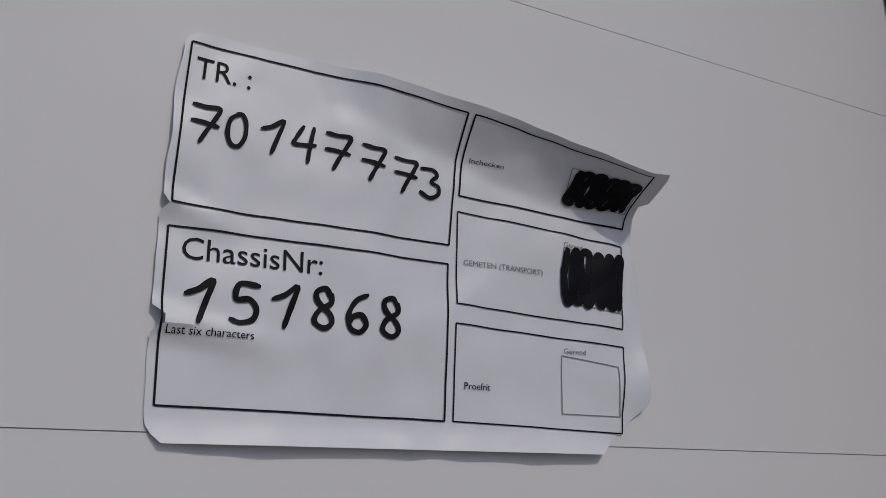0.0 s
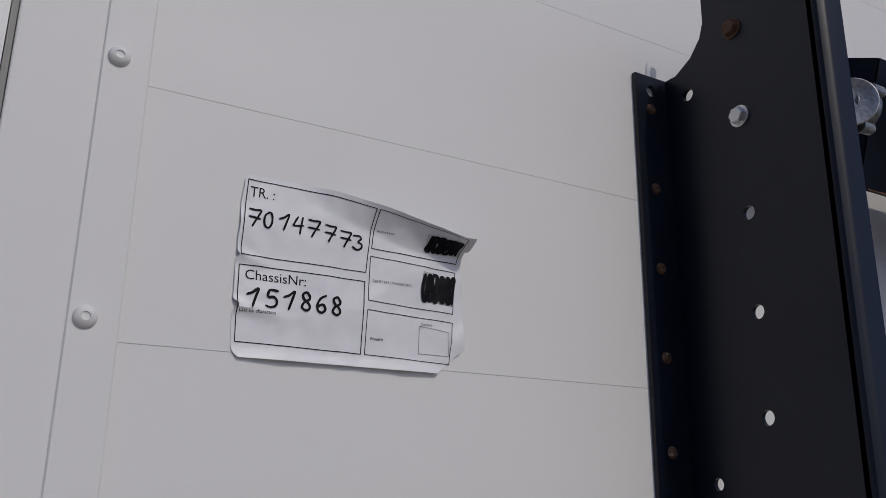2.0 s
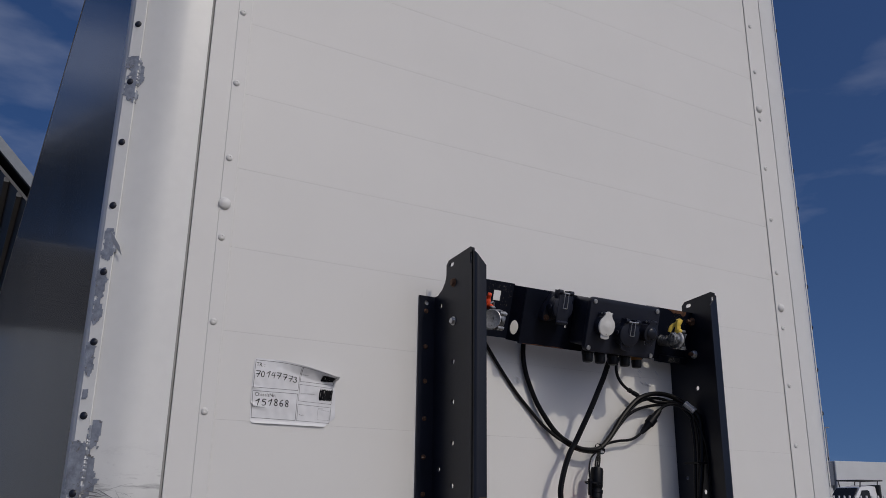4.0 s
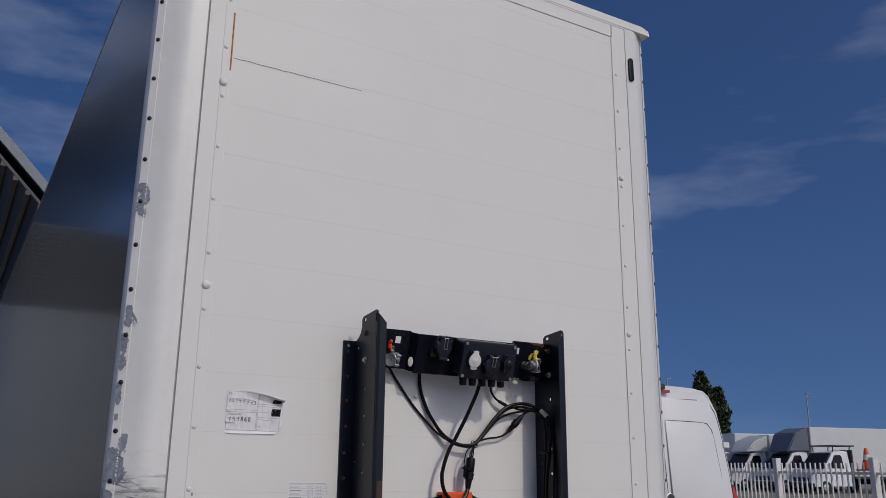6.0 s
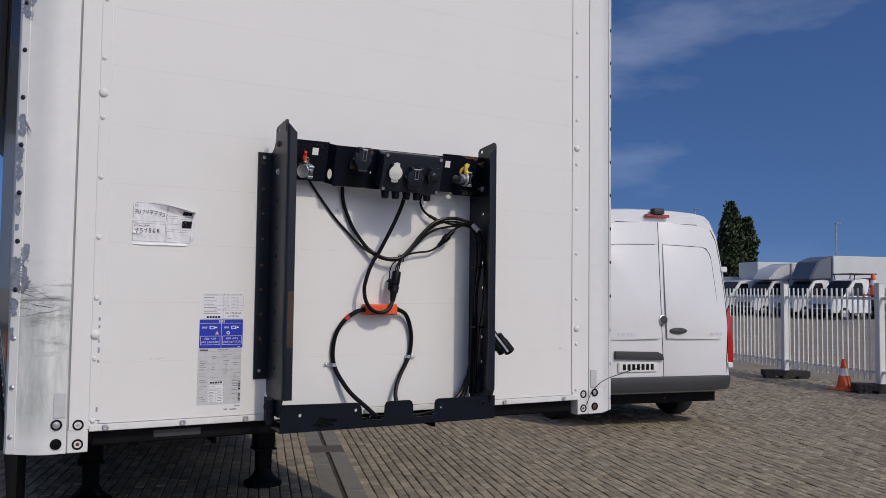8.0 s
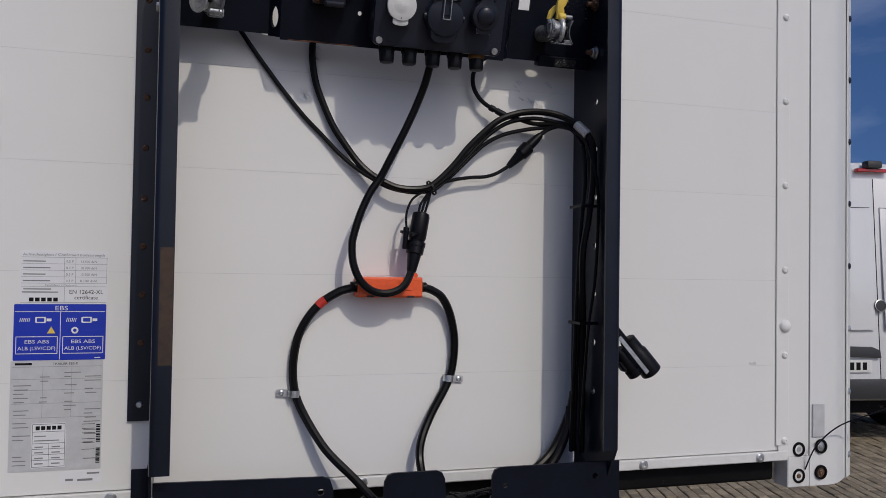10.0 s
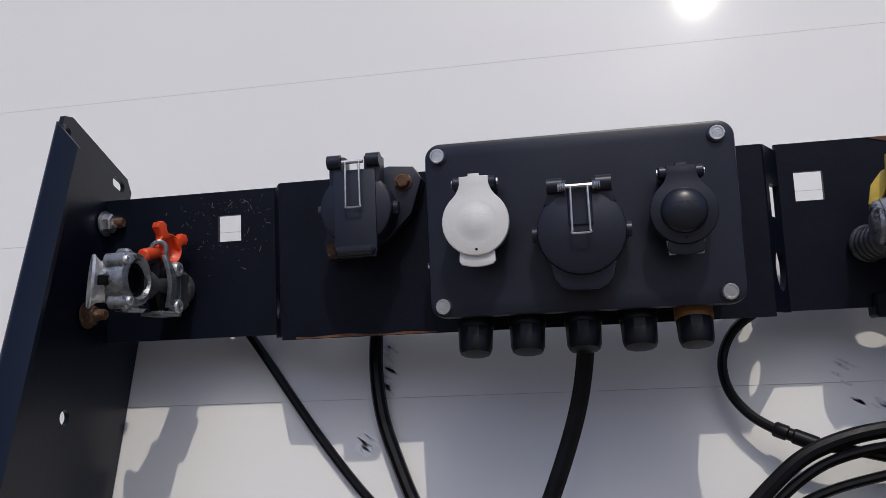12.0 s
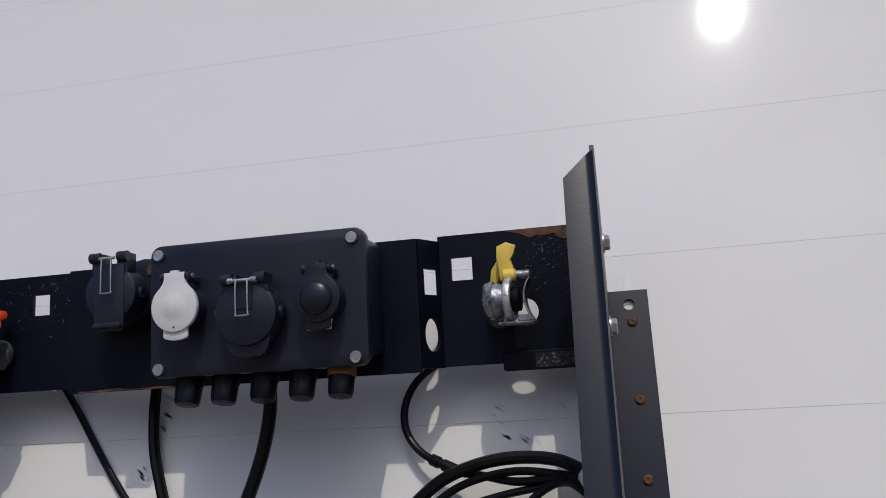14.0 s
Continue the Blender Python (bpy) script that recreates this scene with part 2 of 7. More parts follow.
def join(bm, g, m=None):
    if m is not None:
        g.transform(m)
    me = bpy.data.meshes.new("tmp")
    g.to_mesh(me)
    g.free()
    bm.from_mesh(me)
    bpy.data.meshes.remove(me)
    return bm


def axis_pose(p, d, up=(0, 0, 1)):
    """A pose at p whose z axis points along d."""
    q = Vector(d).to_track_quat("Z", "Y")
    return Matrix.Translation(p) @ q.to_matrix().to_4x4()


def lathe(bm, prof, seg=24, m=None, cap=True):
    """A body turned about z from (radius, height) pairs."""
    g = bmesh.new()
    rings = []
    for r, z in prof:
        rings.append([g.verts.new((r * math.cos(2 * math.pi * i / seg), r * math.sin(2 * math.pi * i / seg), z)) for i in range(seg)])
    for a, b in zip(rings, rings[1:]):
        for i in range(seg):
            g.faces.new((a[i], a[(i + 1) % seg], b[(i + 1) % seg], b[i]))
    if cap:
        g.faces.new(rings[0][::-1])
        g.faces.new(rings[-1])
    return join(bm, g, m)


def hexbolt(bm, p, d, r=0.009, h=0.007, washer=True, shank=0.0):
    """A hexagonal head on a washer, seated at p and pointing along d."""
    m = axis_pose(p, d)
    if washer:
        lathe(bm, [(r * 1.45, 0), (r * 1.45, r * 0.2)], 16, m)
    lathe(bm, [(r * 1.1, r * 0.2), (r * 1.1, h * 0.85), (r * 0.95, h)], 6, m)
    if shank:
        lathe(bm, [(r * 0.62, h), (r * 0.62, h + shank)], 10, m)
    return bm


def tube(bm, pts, r, seg=8, m=None, res=6):
    """A round cable along a smooth line through pts."""
    P = [Vector(p) for p in pts]
    line = []
    for i in range(len(P) - 1):
        a, b, c, d = P[max(i - 1, 0)], P[i], P[i + 1], P[min(i + 2, len(P) - 1)]
        for k in range(res):
            t = k / res
            line.append(0.5 * ((2 * b) + (c - a) * t + (2 * a - 5 * b + 4 * c - d) * t * t + (3 * b - a - 3 * c + d) * t ** 3))
    line.append(P[-1])
    g = bmesh.new()
    rings, nrm = [], None
    for i, p in enumerate(line):
        d = (line[min(i + 1, len(line) - 1)] - line[max(i - 1, 0)]).normalized()
        if nrm is None:
            nrm = d.orthogonal().normalized()
        nrm = (nrm - d * nrm.dot(d)).normalized()
        bi = d.cross(nrm)
        rings.append([g.verts.new(p + r * (math.cos(2 * math.pi * k / seg) * nrm + math.sin(2 * math.pi * k / seg) * bi)) for k in range(seg)])
    for a, b in zip(rings, rings[1:]):
        for i in range(seg):
            g.faces.new((a[i], a[(i + 1) % seg], b[(i + 1) % seg], b[i]))
    g.faces.new(rings[0][::-1])
    g.faces.new(rings[-1])
    return join(bm, g, m)


def from_curve(cu, m=None):
    ob = bpy.data.objects.new("tmp", cu)
    scene.collection.objects.link(ob)
    me = bpy.data.meshes.new_from_object(ob.evaluated_get(bpy.context.evaluated_depsgraph_get()))
    bpy.data.objects.remove(ob)
    bpy.data.curves.remove(cu)
    g = bmesh.new()
    g.from_mesh(me)
    bpy.data.meshes.remove(me)
    if m is not None:
        g.transform(m)
    return g


def circle(cx, cy, r, n=20, rx=None):
    return [(cx + (rx or r) * math.cos(2 * math.pi * i / n), cy + r * math.sin(2 * math.pi * i / n)) for i in range(n)]


def rect(x0, x1, y0, y1, r=0.0, n=4):
    if not r:
        return [(x0, y0), (x1, y0), (x1, y1), (x0, y1)]
    out = []
    for cx, cy, a in ((x1 - r, y0 + r, -90), (x1 - r, y1 - r, 0), (x0 + r, y1 - r, 90), (x0 + r, y0 + r, 180)):
        out += [(cx + r * math.cos(radians(a + 90 * k / n)), cy + r * math.sin(radians(a + 90 * k / n))) for k in range(n + 1)]
    return out


def plate(bm, outline, holes=(), thick=0.004, m=None, bevel=0.0):
    """A flat sheet with holes in it, in the xy plane and centred on z = 0."""
    cu = bpy.data.curves.new("tmp", "CURVE")
    cu.dimensions, cu.fill_mode, cu.extrude = "2D", "BOTH", thick / 2 - bevel
    cu.bevel_depth, cu.bevel_resolution = bevel, 1
    for loop in (outline, *holes):
        sp = cu.splines.new("POLY")
        sp.points.add(len(loop) - 1)
        for q, (x, y) in zip(sp.points, loop):
            q.co = (x, y, 0, 1)
        sp.use_cyclic_u = True
    g = from_curve(cu)
    bmesh.ops.remove_doubles(g, verts=g.verts, dist=0.00001)
    return join(bm, g, m)


def lettering(bm, body, size, m, width=None, thick=0.0):
    """Letters of the built-in font, lying in the xy plane; width stretches them to that length."""
    cu = bpy.data.curves.new("tmp", "FONT")
    cu.body, cu.size, cu.extrude, cu.resolution_u = body, size, thick, 3
    g = from_curve(cu)
    if width:
        w = max(v.co.x for v in g.verts)
        g.transform(Matrix.Diagonal((width / w, 1, 1, 1)))
    return join(bm, g, m)


WALL = Matrix(((1, 0, 0, 0), (0, 0, -1, 0), (0, 1, 0, 0), (0, 0, 0, 1)))      # xy of a drawing to x and z on the front wall, out towards -y
TILT = radians(17.2)
BAR = Matrix.Translation((0, -0.076, 2.02)) @ Matrix.Rotation(TILT, 4, "X") @ WALL   # drawing plane of the tilted cross bar's wings


# ---- ground ----
def rise(x):
    """The yard climbs gently beyond the fence."""
    return 0.34 * min(1.0, max(0.0, (x - 15.0) / 25.0))


def ground_sheet():
    bm = bmesh.new()
    xs = [-900, -60, -14, 15, 40, 60, 900]
    ys = [-900, -60, -14, 30, 60, 900]
    vs = [[bm.verts.new((x, y, rise(x) - 0.012)) for y in ys] for x in xs]
    for i in range(len(xs) - 1):
        for j in range(5):
            bm.faces.new((vs[i][j], vs[i + 1][j], vs[i + 1][j + 1], vs[i][j + 1]))
    single("ground", bm, "yard", "grey-brown paved yard of small concrete pavers", "ground", kind="structure")


ground_sheet()

# ---- the box trailer ----
Z0, PITCH = 1.108, 0.2015        # bottom of the panelled front and the height of one panel strip
TOP = 3.775
trailer = thing("box_trailer", (0, 6.8, 0), "white box semi-trailer with grey sides, parked on landing legs", "trailer")


M["rust_bright_streak"] = mat("orange_rust_streak", (0.36, 0.14, 0.035), 0.8, var=0.5, scale=60)
M["groove_dark"] = mat("dark_crack", (0.22, 0.20, 0.18), 0.9)
M["sealant"] = mat("grey_sealant", (0.30, 0.30, 0.29), 0.8, var=0.2, scale=6)


def front():
    bm = bmesh.new()
    box(bm, -1.07, 1.07, 0.0012, 0.06, Z0, TOP + 0.1)
    part("bulkhead", bm, "groove", trailer)
    z, k = 1.310 - PITCH, 0
    while z < TOP - 0.01:
        a, b = max(z, Z0) + 0.0002, min(z + PITCH, TOP) - 0.0002
        bm = bmesh.new()
        box(bm, -0.978, 0.978, 0.0, 0.001, a, b)
        part("panel", bm, "panel", trailer)
        z += PITCH
    # cover strips beside the panels, with a raised lip
    for s in (-1, 1):
        bm = bmesh.new()
        x0, x1 = sorted((s * 0.985, s * 1.0715))
        box(bm, x0, x1, -0.0025, 0.001, 1.092, TOP + 0.07, 0.0012)
        x0, x1 = sorted((s * 0.9765, s * 1.012))
        box(bm, x0, x1, -0.0045, -0.0015, 1.12, TOP, 0.0012)
        part("cover_strip", bm, "panel", trailer)
        bm = bmesh.new()
        x0, x1 = sorted((s * 1.0722, s * 1.0768))
        box(bm, x0, x1, 0.0025, 0.02, 1.02, TOP + 0.08)
        part("sealant", bm, "sealant", trailer, "grey sealant in the joint beside the corner post")
    bm = bmesh.new()
    box(bm, -0.976, 0.976, -0.004, 0.001, TOP + 0.001, TOP + 0.07, 0.002)
    part("top_strip", bm, "panel", trailer)


front()


def corner_profile(s):
    pts = [(1.0775, 0.0), (1.13, -0.001), (1.150, 0.002), (1.168, 0.009), (1.185, 0.019), (1.225, 0.046), (1.246, 0.060), (1.252, 0.066), (1.2555, 0.076), (1.256, 0.11), (1.10, 0.11), (1.0775, 0.09)]
    return [(s * x, y) for x, y in pts]


def corner_posts():
    for s, zb in ((-1, 1.018), (1, 1.018)):
        bm = bmesh.new()
        prof = corner_profile(s)
        rows = [zb, 1.2, 1.6, 2.0, 2.6, 3.2, 3.6, 3.86]
        rings = [[bm.verts.new((x, y, z)) for x, y in prof] for z in rows]
        n = len(prof)
        for a, b in zip(rings, rings[1:]):
            for i in range(n):
                bm.faces.new((a[i], a[(i + 1) % n], b[(i + 1) % n], b[i]))
        bm.faces.new(rings[0])
        bm.faces.new(rings[-1][::-1])
        part("corner_post", bm, "post_left" if s < 0 else "post_paint", trailer, "white aluminium corner post, scraped and stained low down" if s < 0 else "")
        # thin edge strip where the side wall is fixed
        bm = bmesh.new()
        m = Matrix.Translation((s * 1.2375, 0.0525, 0)) @ Matrix.Rotation(s * radians(34), 4, "Z")
        box(bm, -0.014, 0.016, -0.004, -0.0005, 1.02, 3.86, 0.001, m)
        part("edge_strip", bm, "post_paint", trailer)
        z = 1.075
        while z < 3.8:
            bm = bmesh.new()
            lathe(bm, [(0.0085, 0), (0.0082, 0.002), (0.0055, 0.0045), (0.001, 0.0052)], 12, axis_pose((s * 1.2395, 0.0496, z), (s * 0.56, -0.83, 0)))
            part("edge_rivet", bm, "plastic" if z > 1.45 else "zinc", trailer)
            z += 0.1583
        # lower fitting with ringed holes
        bm = bmesh.new()
        x0, x1 = sorted((s * 1.012, s * 1.0745))
        box(bm, x0, x1, -0.003, 0.05, 1.018, 1.0915, 0.002)
        cast = part("corner_fitting", bm, "rail", trailer)
        for x, z in ((1.043, 1.108), (1.043, 1.045), (1.108, 1.112), (1.108, 1.05)):
            bm = bmesh.new()
            lathe(bm, [(0.0175, 0.0), (0.0175, 0.003), (0.0165, 0.0045), (0.0125, 0.0045), (0.0115, 0.002), (0.0115, 0.0)], 20, axis_pose((s * x, -0.0015, z), (0, -1, 0)), cap=False)
            part("grommet", bm, "rubber", trailer)
            bm = bmesh.new()
            lathe(bm, [(0.0118, 0.0), (0.0118, 0.001), (0.006, 0.0015), (0.0055, 0.004), (0.001, 0.0045)], 14, axis_pose((s * x, -0.001, z), (0, -1, 0)))
            # lower outer left one is blackened to stand for a dark empty hole
            part("bolt", bm, "zinc" if z > 1.06 else "rubber" if s < 0 and x > 1.1 else "rust", trailer)
        bm = bmesh.new()
        x0, x1 = sorted((s * 1.083, s * 1.118))
        box(bm, x0, x1, -0.0045, -0.001, 1.135, 1.215, 0.001)
        part("reflector", bm, "silver", trailer, "small pale grey reflector plate")


def post_left_material():
    """White paint with dark scrapes and greenish grime low on the post."""
    m = mat("stained_post_paint", (0.74, 0.745, 0.73), 0.38, var=0.05, scale=2.5, bump=0.08, bscale=30)
    n, l = m.node_tree.nodes, m.node_tree.links
    b = n["Principled BSDF"]
    col = b.inputs["Base Color"].links[0].from_socket
    geo = n.new("ShaderNodeTexCoord")
    sep = n.new("ShaderNodeSeparateXYZ")
    l.new(geo.outputs["Object"], sep.inputs[0])
    for colour, z0, z1, stretch, pos, soft, amount in (((0.40, 0.44, 0.41), 1.06, 1.58, (8, 8, 1.5), 0.36, 0.25, 0.8), ((0.06, 0.065, 0.075), 1.30, 1.66, (4, 4, 12), 0.54, 0.16, 0.55), ((0.10, 0.10, 0.11), 1.44, 1.60, (3, 3, 22), 0.50, 0.14, 0.6)):
        mp = n.new("ShaderNodeMapping")
        mp.inputs["Scale"].default_value = stretch
        l.new(geo.outputs["Object"], mp.inputs["Vector"])
        no = n.new("ShaderNodeTexNoise")
        no.inputs["Scale"].default_value, no.inputs["Detail"].default_value, no.inputs["Roughness"].default_value = 2.2, 9, 0.7
        l.new(mp.outputs["Vector"], no.inputs["Vector"])
        band = n.new("ShaderNodeValToRGB")
        e = band.color_ramp.elements
        e[0].position, e[1].position = 0.0, 1.0
        e[1].color = (0, 0, 0, 1)
        for p in (0.18, 0.8):
            q = e.new(p)
            q.color = (1, 1, 1, 1)
        ra = n.new("ShaderNodeMapRange")
        ra.inputs["From Min"].default_value, ra.inputs["From Max"].default_value = z0, z1
        l.new(sep.outputs["Z"], ra.inputs["Value"])
        l.new(ra.outputs["Result"], band.inputs["Fac"])
        r2 = n.new("ShaderNodeMapRange")
        r2.inputs["From Min"].default_value, r2.inputs["From Max"].default_value, r2.inputs["To Max"].default_value = pos, pos + soft, amount
        l.new(no.outputs["Fac"], r2.inputs["Value"])
        mul = n.new("ShaderNodeMath")
        mul.operation = "MULTIPLY"
        l.new(r2.outputs["Result"], mul.inputs[0])
        l.new(band.outputs["Color"], mul.inputs[1])
        mx = n.new("ShaderNodeMix")
        mx.data_type = "RGBA"
        l.new(mul.outputs[0], mx.inputs["Factor"])
        l.new(col, mx.inputs["A"])
        mx.inputs["B"].default_value = (*colour, 1)
        col = mx.outputs["Result"]
    l.new(col, b.inputs["Base Color"])
    return m


M["post_left"] = post_left_material()
corner_posts()


POST = [(-1.246, 0.060), (-1.185, 0.019), (-1.168, 0.009), (-1.150, 0.002), (-1.13, -0.001), (-1.0775, 0.0)]


def post_point(d, z, lift):
    """A point on the left corner post's face, d metres in from its outer edge along the sheet."""
    for (xa, ya), (xb, yb) in zip(POST, POST[1:]):
        L = math.hypot(xb - xa, yb - ya)
        if d <= L or xb > -1.08:
            k, nx, ny = d / L, (yb - ya) / L, -(xb - xa) / L
            return Vector((xa + (xb - xa) * k + nx * lift, ya + (yb - ya) * k + ny * lift, z))
        d -= L


def scraped_patches():
    """Ragged patches of bare metal along the post's edge, torn foil and black scrape lines."""
    for z0, z1, dc, w in ((1.535, 1.662, 0.016, 0.044), (1.640, 1.702, 0.034, 0.017), (1.895, 2.040, 0.008, 0.015), (1.785, 1.880, 0.007, 0.012), (2.050, 2.130, 0.012, 0.017), (2.440, 2.575, 0.016, 0.025), (1.460, 1.525, 0.006, 0.016), (1.385, 1.43, 0.002, 0.010), (1.74, 1.765, 0.006, 0.008)):
        bm = bmesh.new()
        step = 0.0030
        nz, d0 = int((z1 - z0) / step), max(-0.008, dc - w * 1.25)
        nd = int((dc + w * 1.25 - d0) / step) + 1
        grid = {}
        zc, hh = (z0 + z1) / 2, (z1 - z0) / 2
        for i in range(nz):
            for j in range(nd):
                z, d = z0 + i * step, d0 + j * step
                f = 1.0 - ((d - dc) / w) ** 2 - 0.8 * ((z - zc) / hh) ** 4 + 0.75 * noise.noise((z * 30, d * 34, z0 * 5)) + 0.45 * noise.noise((z * 95, d * 95, 3))
                if f > 0.40:
                    q = []
                    for p, r in ((0, 0), (1, 0), (1, 1), (0, 1)):
                        key = (i + r, j + p)
                        if key not in grid:
                            jx = 0.0011 * noise.noise((key[0] * 0.9, key[1] * 1.3, 1)), 0.0011 * noise.noise((key[0] * 1.1, key[1] * 0.7, 5))
                            dd = d0 + key[1] * step + jx[0]
                            grid[key] = bm.verts.new(post_point(max(-0.010, dd), z0 + key[0] * step + jx[1], 0.0064 if dd < 0.028 else 0.0012))
                        q.append(grid[key])
                    bm.faces.new(q)
        if not bm.faces:
            bm.free()
            continue
        r = bmesh.ops.extrude_face_region(bm, geom=bm.faces[:])
        bmesh.ops.translate(bm, verts=[v for v in r["geom"] if isinstance(v, bmesh.types.BMVert)], vec=(-0.0002, -0.0003, 0))
        part("bare_patch", bm, "bare", trailer, "bare grey metal where the white foil tore off")
    bm = bmesh.new()
    tri = [post_point(0.016, 2.122, 0.007), post_point(0.046, 2.082, 0.018), post_point(0.050, 2.060, 0.010), post_point(0.020, 2.098, 0.007)]
    bm.faces.new([bm.verts.new(p) for p in tri])
    r = bmesh.ops.extrude_face_region(bm, geom=bm.faces[:])
    bmesh.ops.translate(bm, verts=[v for v in r["geom"] if isinstance(v, bmesh.types.BMVert)], vec=(0.0004, 0.0006, 0))
    part("foil_flap", bm, "post_paint", trailer, "torn flap of white foil")
    rnd = random.Random(17)
    for k in range(34):
        z, d0 = 1.462 + 0.10 * rnd.random() ** 0.8, 0.12 * rnd.random() ** 1.3
        L, sag = 0.02 + 0.07 * rnd.random(), 0.012 * rnd.gauss(0, 1)
        w = 0.0003 + 0.0010 * rnd.random() ** 2
        bm = bmesh.new()
        rows = []
        for i in range(9):
            t = i / 8
            zz = z + sag * t + 0.004 * math.sin(t * 3.0 + k) + 0.002 * noise.noise((k, t * 6, 0))
            hw = w * (0.25 + math.sin(math.pi * min(1, t + 0.05)) * (0.7 + 0.5 * noise.noise((k * 3, t * 9, 2))))
            rows.append([bm.verts.new(post_point(min(d0 + L * t, 0.165), zz + q * hw, 0.0016 if d0 + L * t > 0.028 else 0.0068)) for q in (-1, 1)])
        for p, q in zip(rows, rows[1:]):
            bm.faces.new((p[0], q[0], q[1], p[1]))
        part("scrape", bm, "scrape", trailer, "dark scrape mark in the white paint")


M["scrape"] = mat("dark_scrape", (0.20, 0.20, 0.205), 0.7, var=0.6, scale=60)
scraped_patches()


def rivets():
    small = [1.131 + 0.2028 * k for k in range(13)]
    for s in (-1, 1):
        for z in [q - 0.011 if s < 0 else q for q in small]:
            bm = bmesh.new()
            lathe(bm, [(0.0085, 0), (0.0082, 0.0018), (0.006, 0.0042), (0.0032, 0.0052), (0.003, 0.0042), (0.0005, 0.004)], 16, axis_pose((s * 1.0, -0.0045, z), (0, -1, 0)))
            part("rivet", bm, "panel", trailer)
        for z in (1.403, 2.218, 3.0):
            bm = bmesh.new()
            lathe(bm, [(0.0155, 0), (0.015, 0.003), (0.012, 0.007), (0.006, 0.0098), (0.0005, 0.0105)], 20, axis_pose((s * 1.0, -0.0045, z), (0, -1, 0)))
            part("cap", bm, "panel", trailer, "large domed white cap")
    # worn paint dashes beside the rivets low on the left strip
    for z, h in ((1.508, 0.012), (1.455, 0.011), (1.43, 0.011), (1.382, 0.011), (1.352, 0.018), (1.315, 0.01), (1.155, 0.016)):
        bm = bmesh.new()
        box(bm, -0.9915, -0.9855, -0.0052, -0.0042, z - h / 2, z + h / 2)
        part("worn_spot", bm, "bare", trailer)
    # rust line high on the left lip
    bm = bmesh.new()
    box(bm, -0.981, -0.975, -0.0055, -0.0045, 3.055, 3.30)
    part("rust_streak", bm, "rust_bright_streak", trailer, "streak of rust along the lip")
    bm = bmesh.new()
    tube(bm, [(-0.966 + 0.0285 * k, -0.0006, 3.1115 + 0.003 * noise.noise((k * 0.8, 0, 4))) for k in range(20)], 0.0011, 5, res=2)
    part("paint_crack", bm, "groove_dark", trailer, "hairline crack along a panel joint")
    # faded print patch and smudges on the wall
    for x, z, w, h in ((-0.80, 1.318, 0.055, 0.012), (0.914, 1.315, 0.02, 0.012)):
        bm = bmesh.new()
        for i in range(7):
            a = x + w * (i / 7 - 0.5)
            box(bm, a, a + w / 16, -0.0006, 0.0004, z - h * (0.2 + 0.3 * noise.noise((i * 3.1, x, 0))), z + h * (0.25 + 0.2 * noise.noise((i * 1.7, z, 2))))
        part("print_remnant", bm, "silver", trailer, "faint remnant of a removed sticker")


rivets()


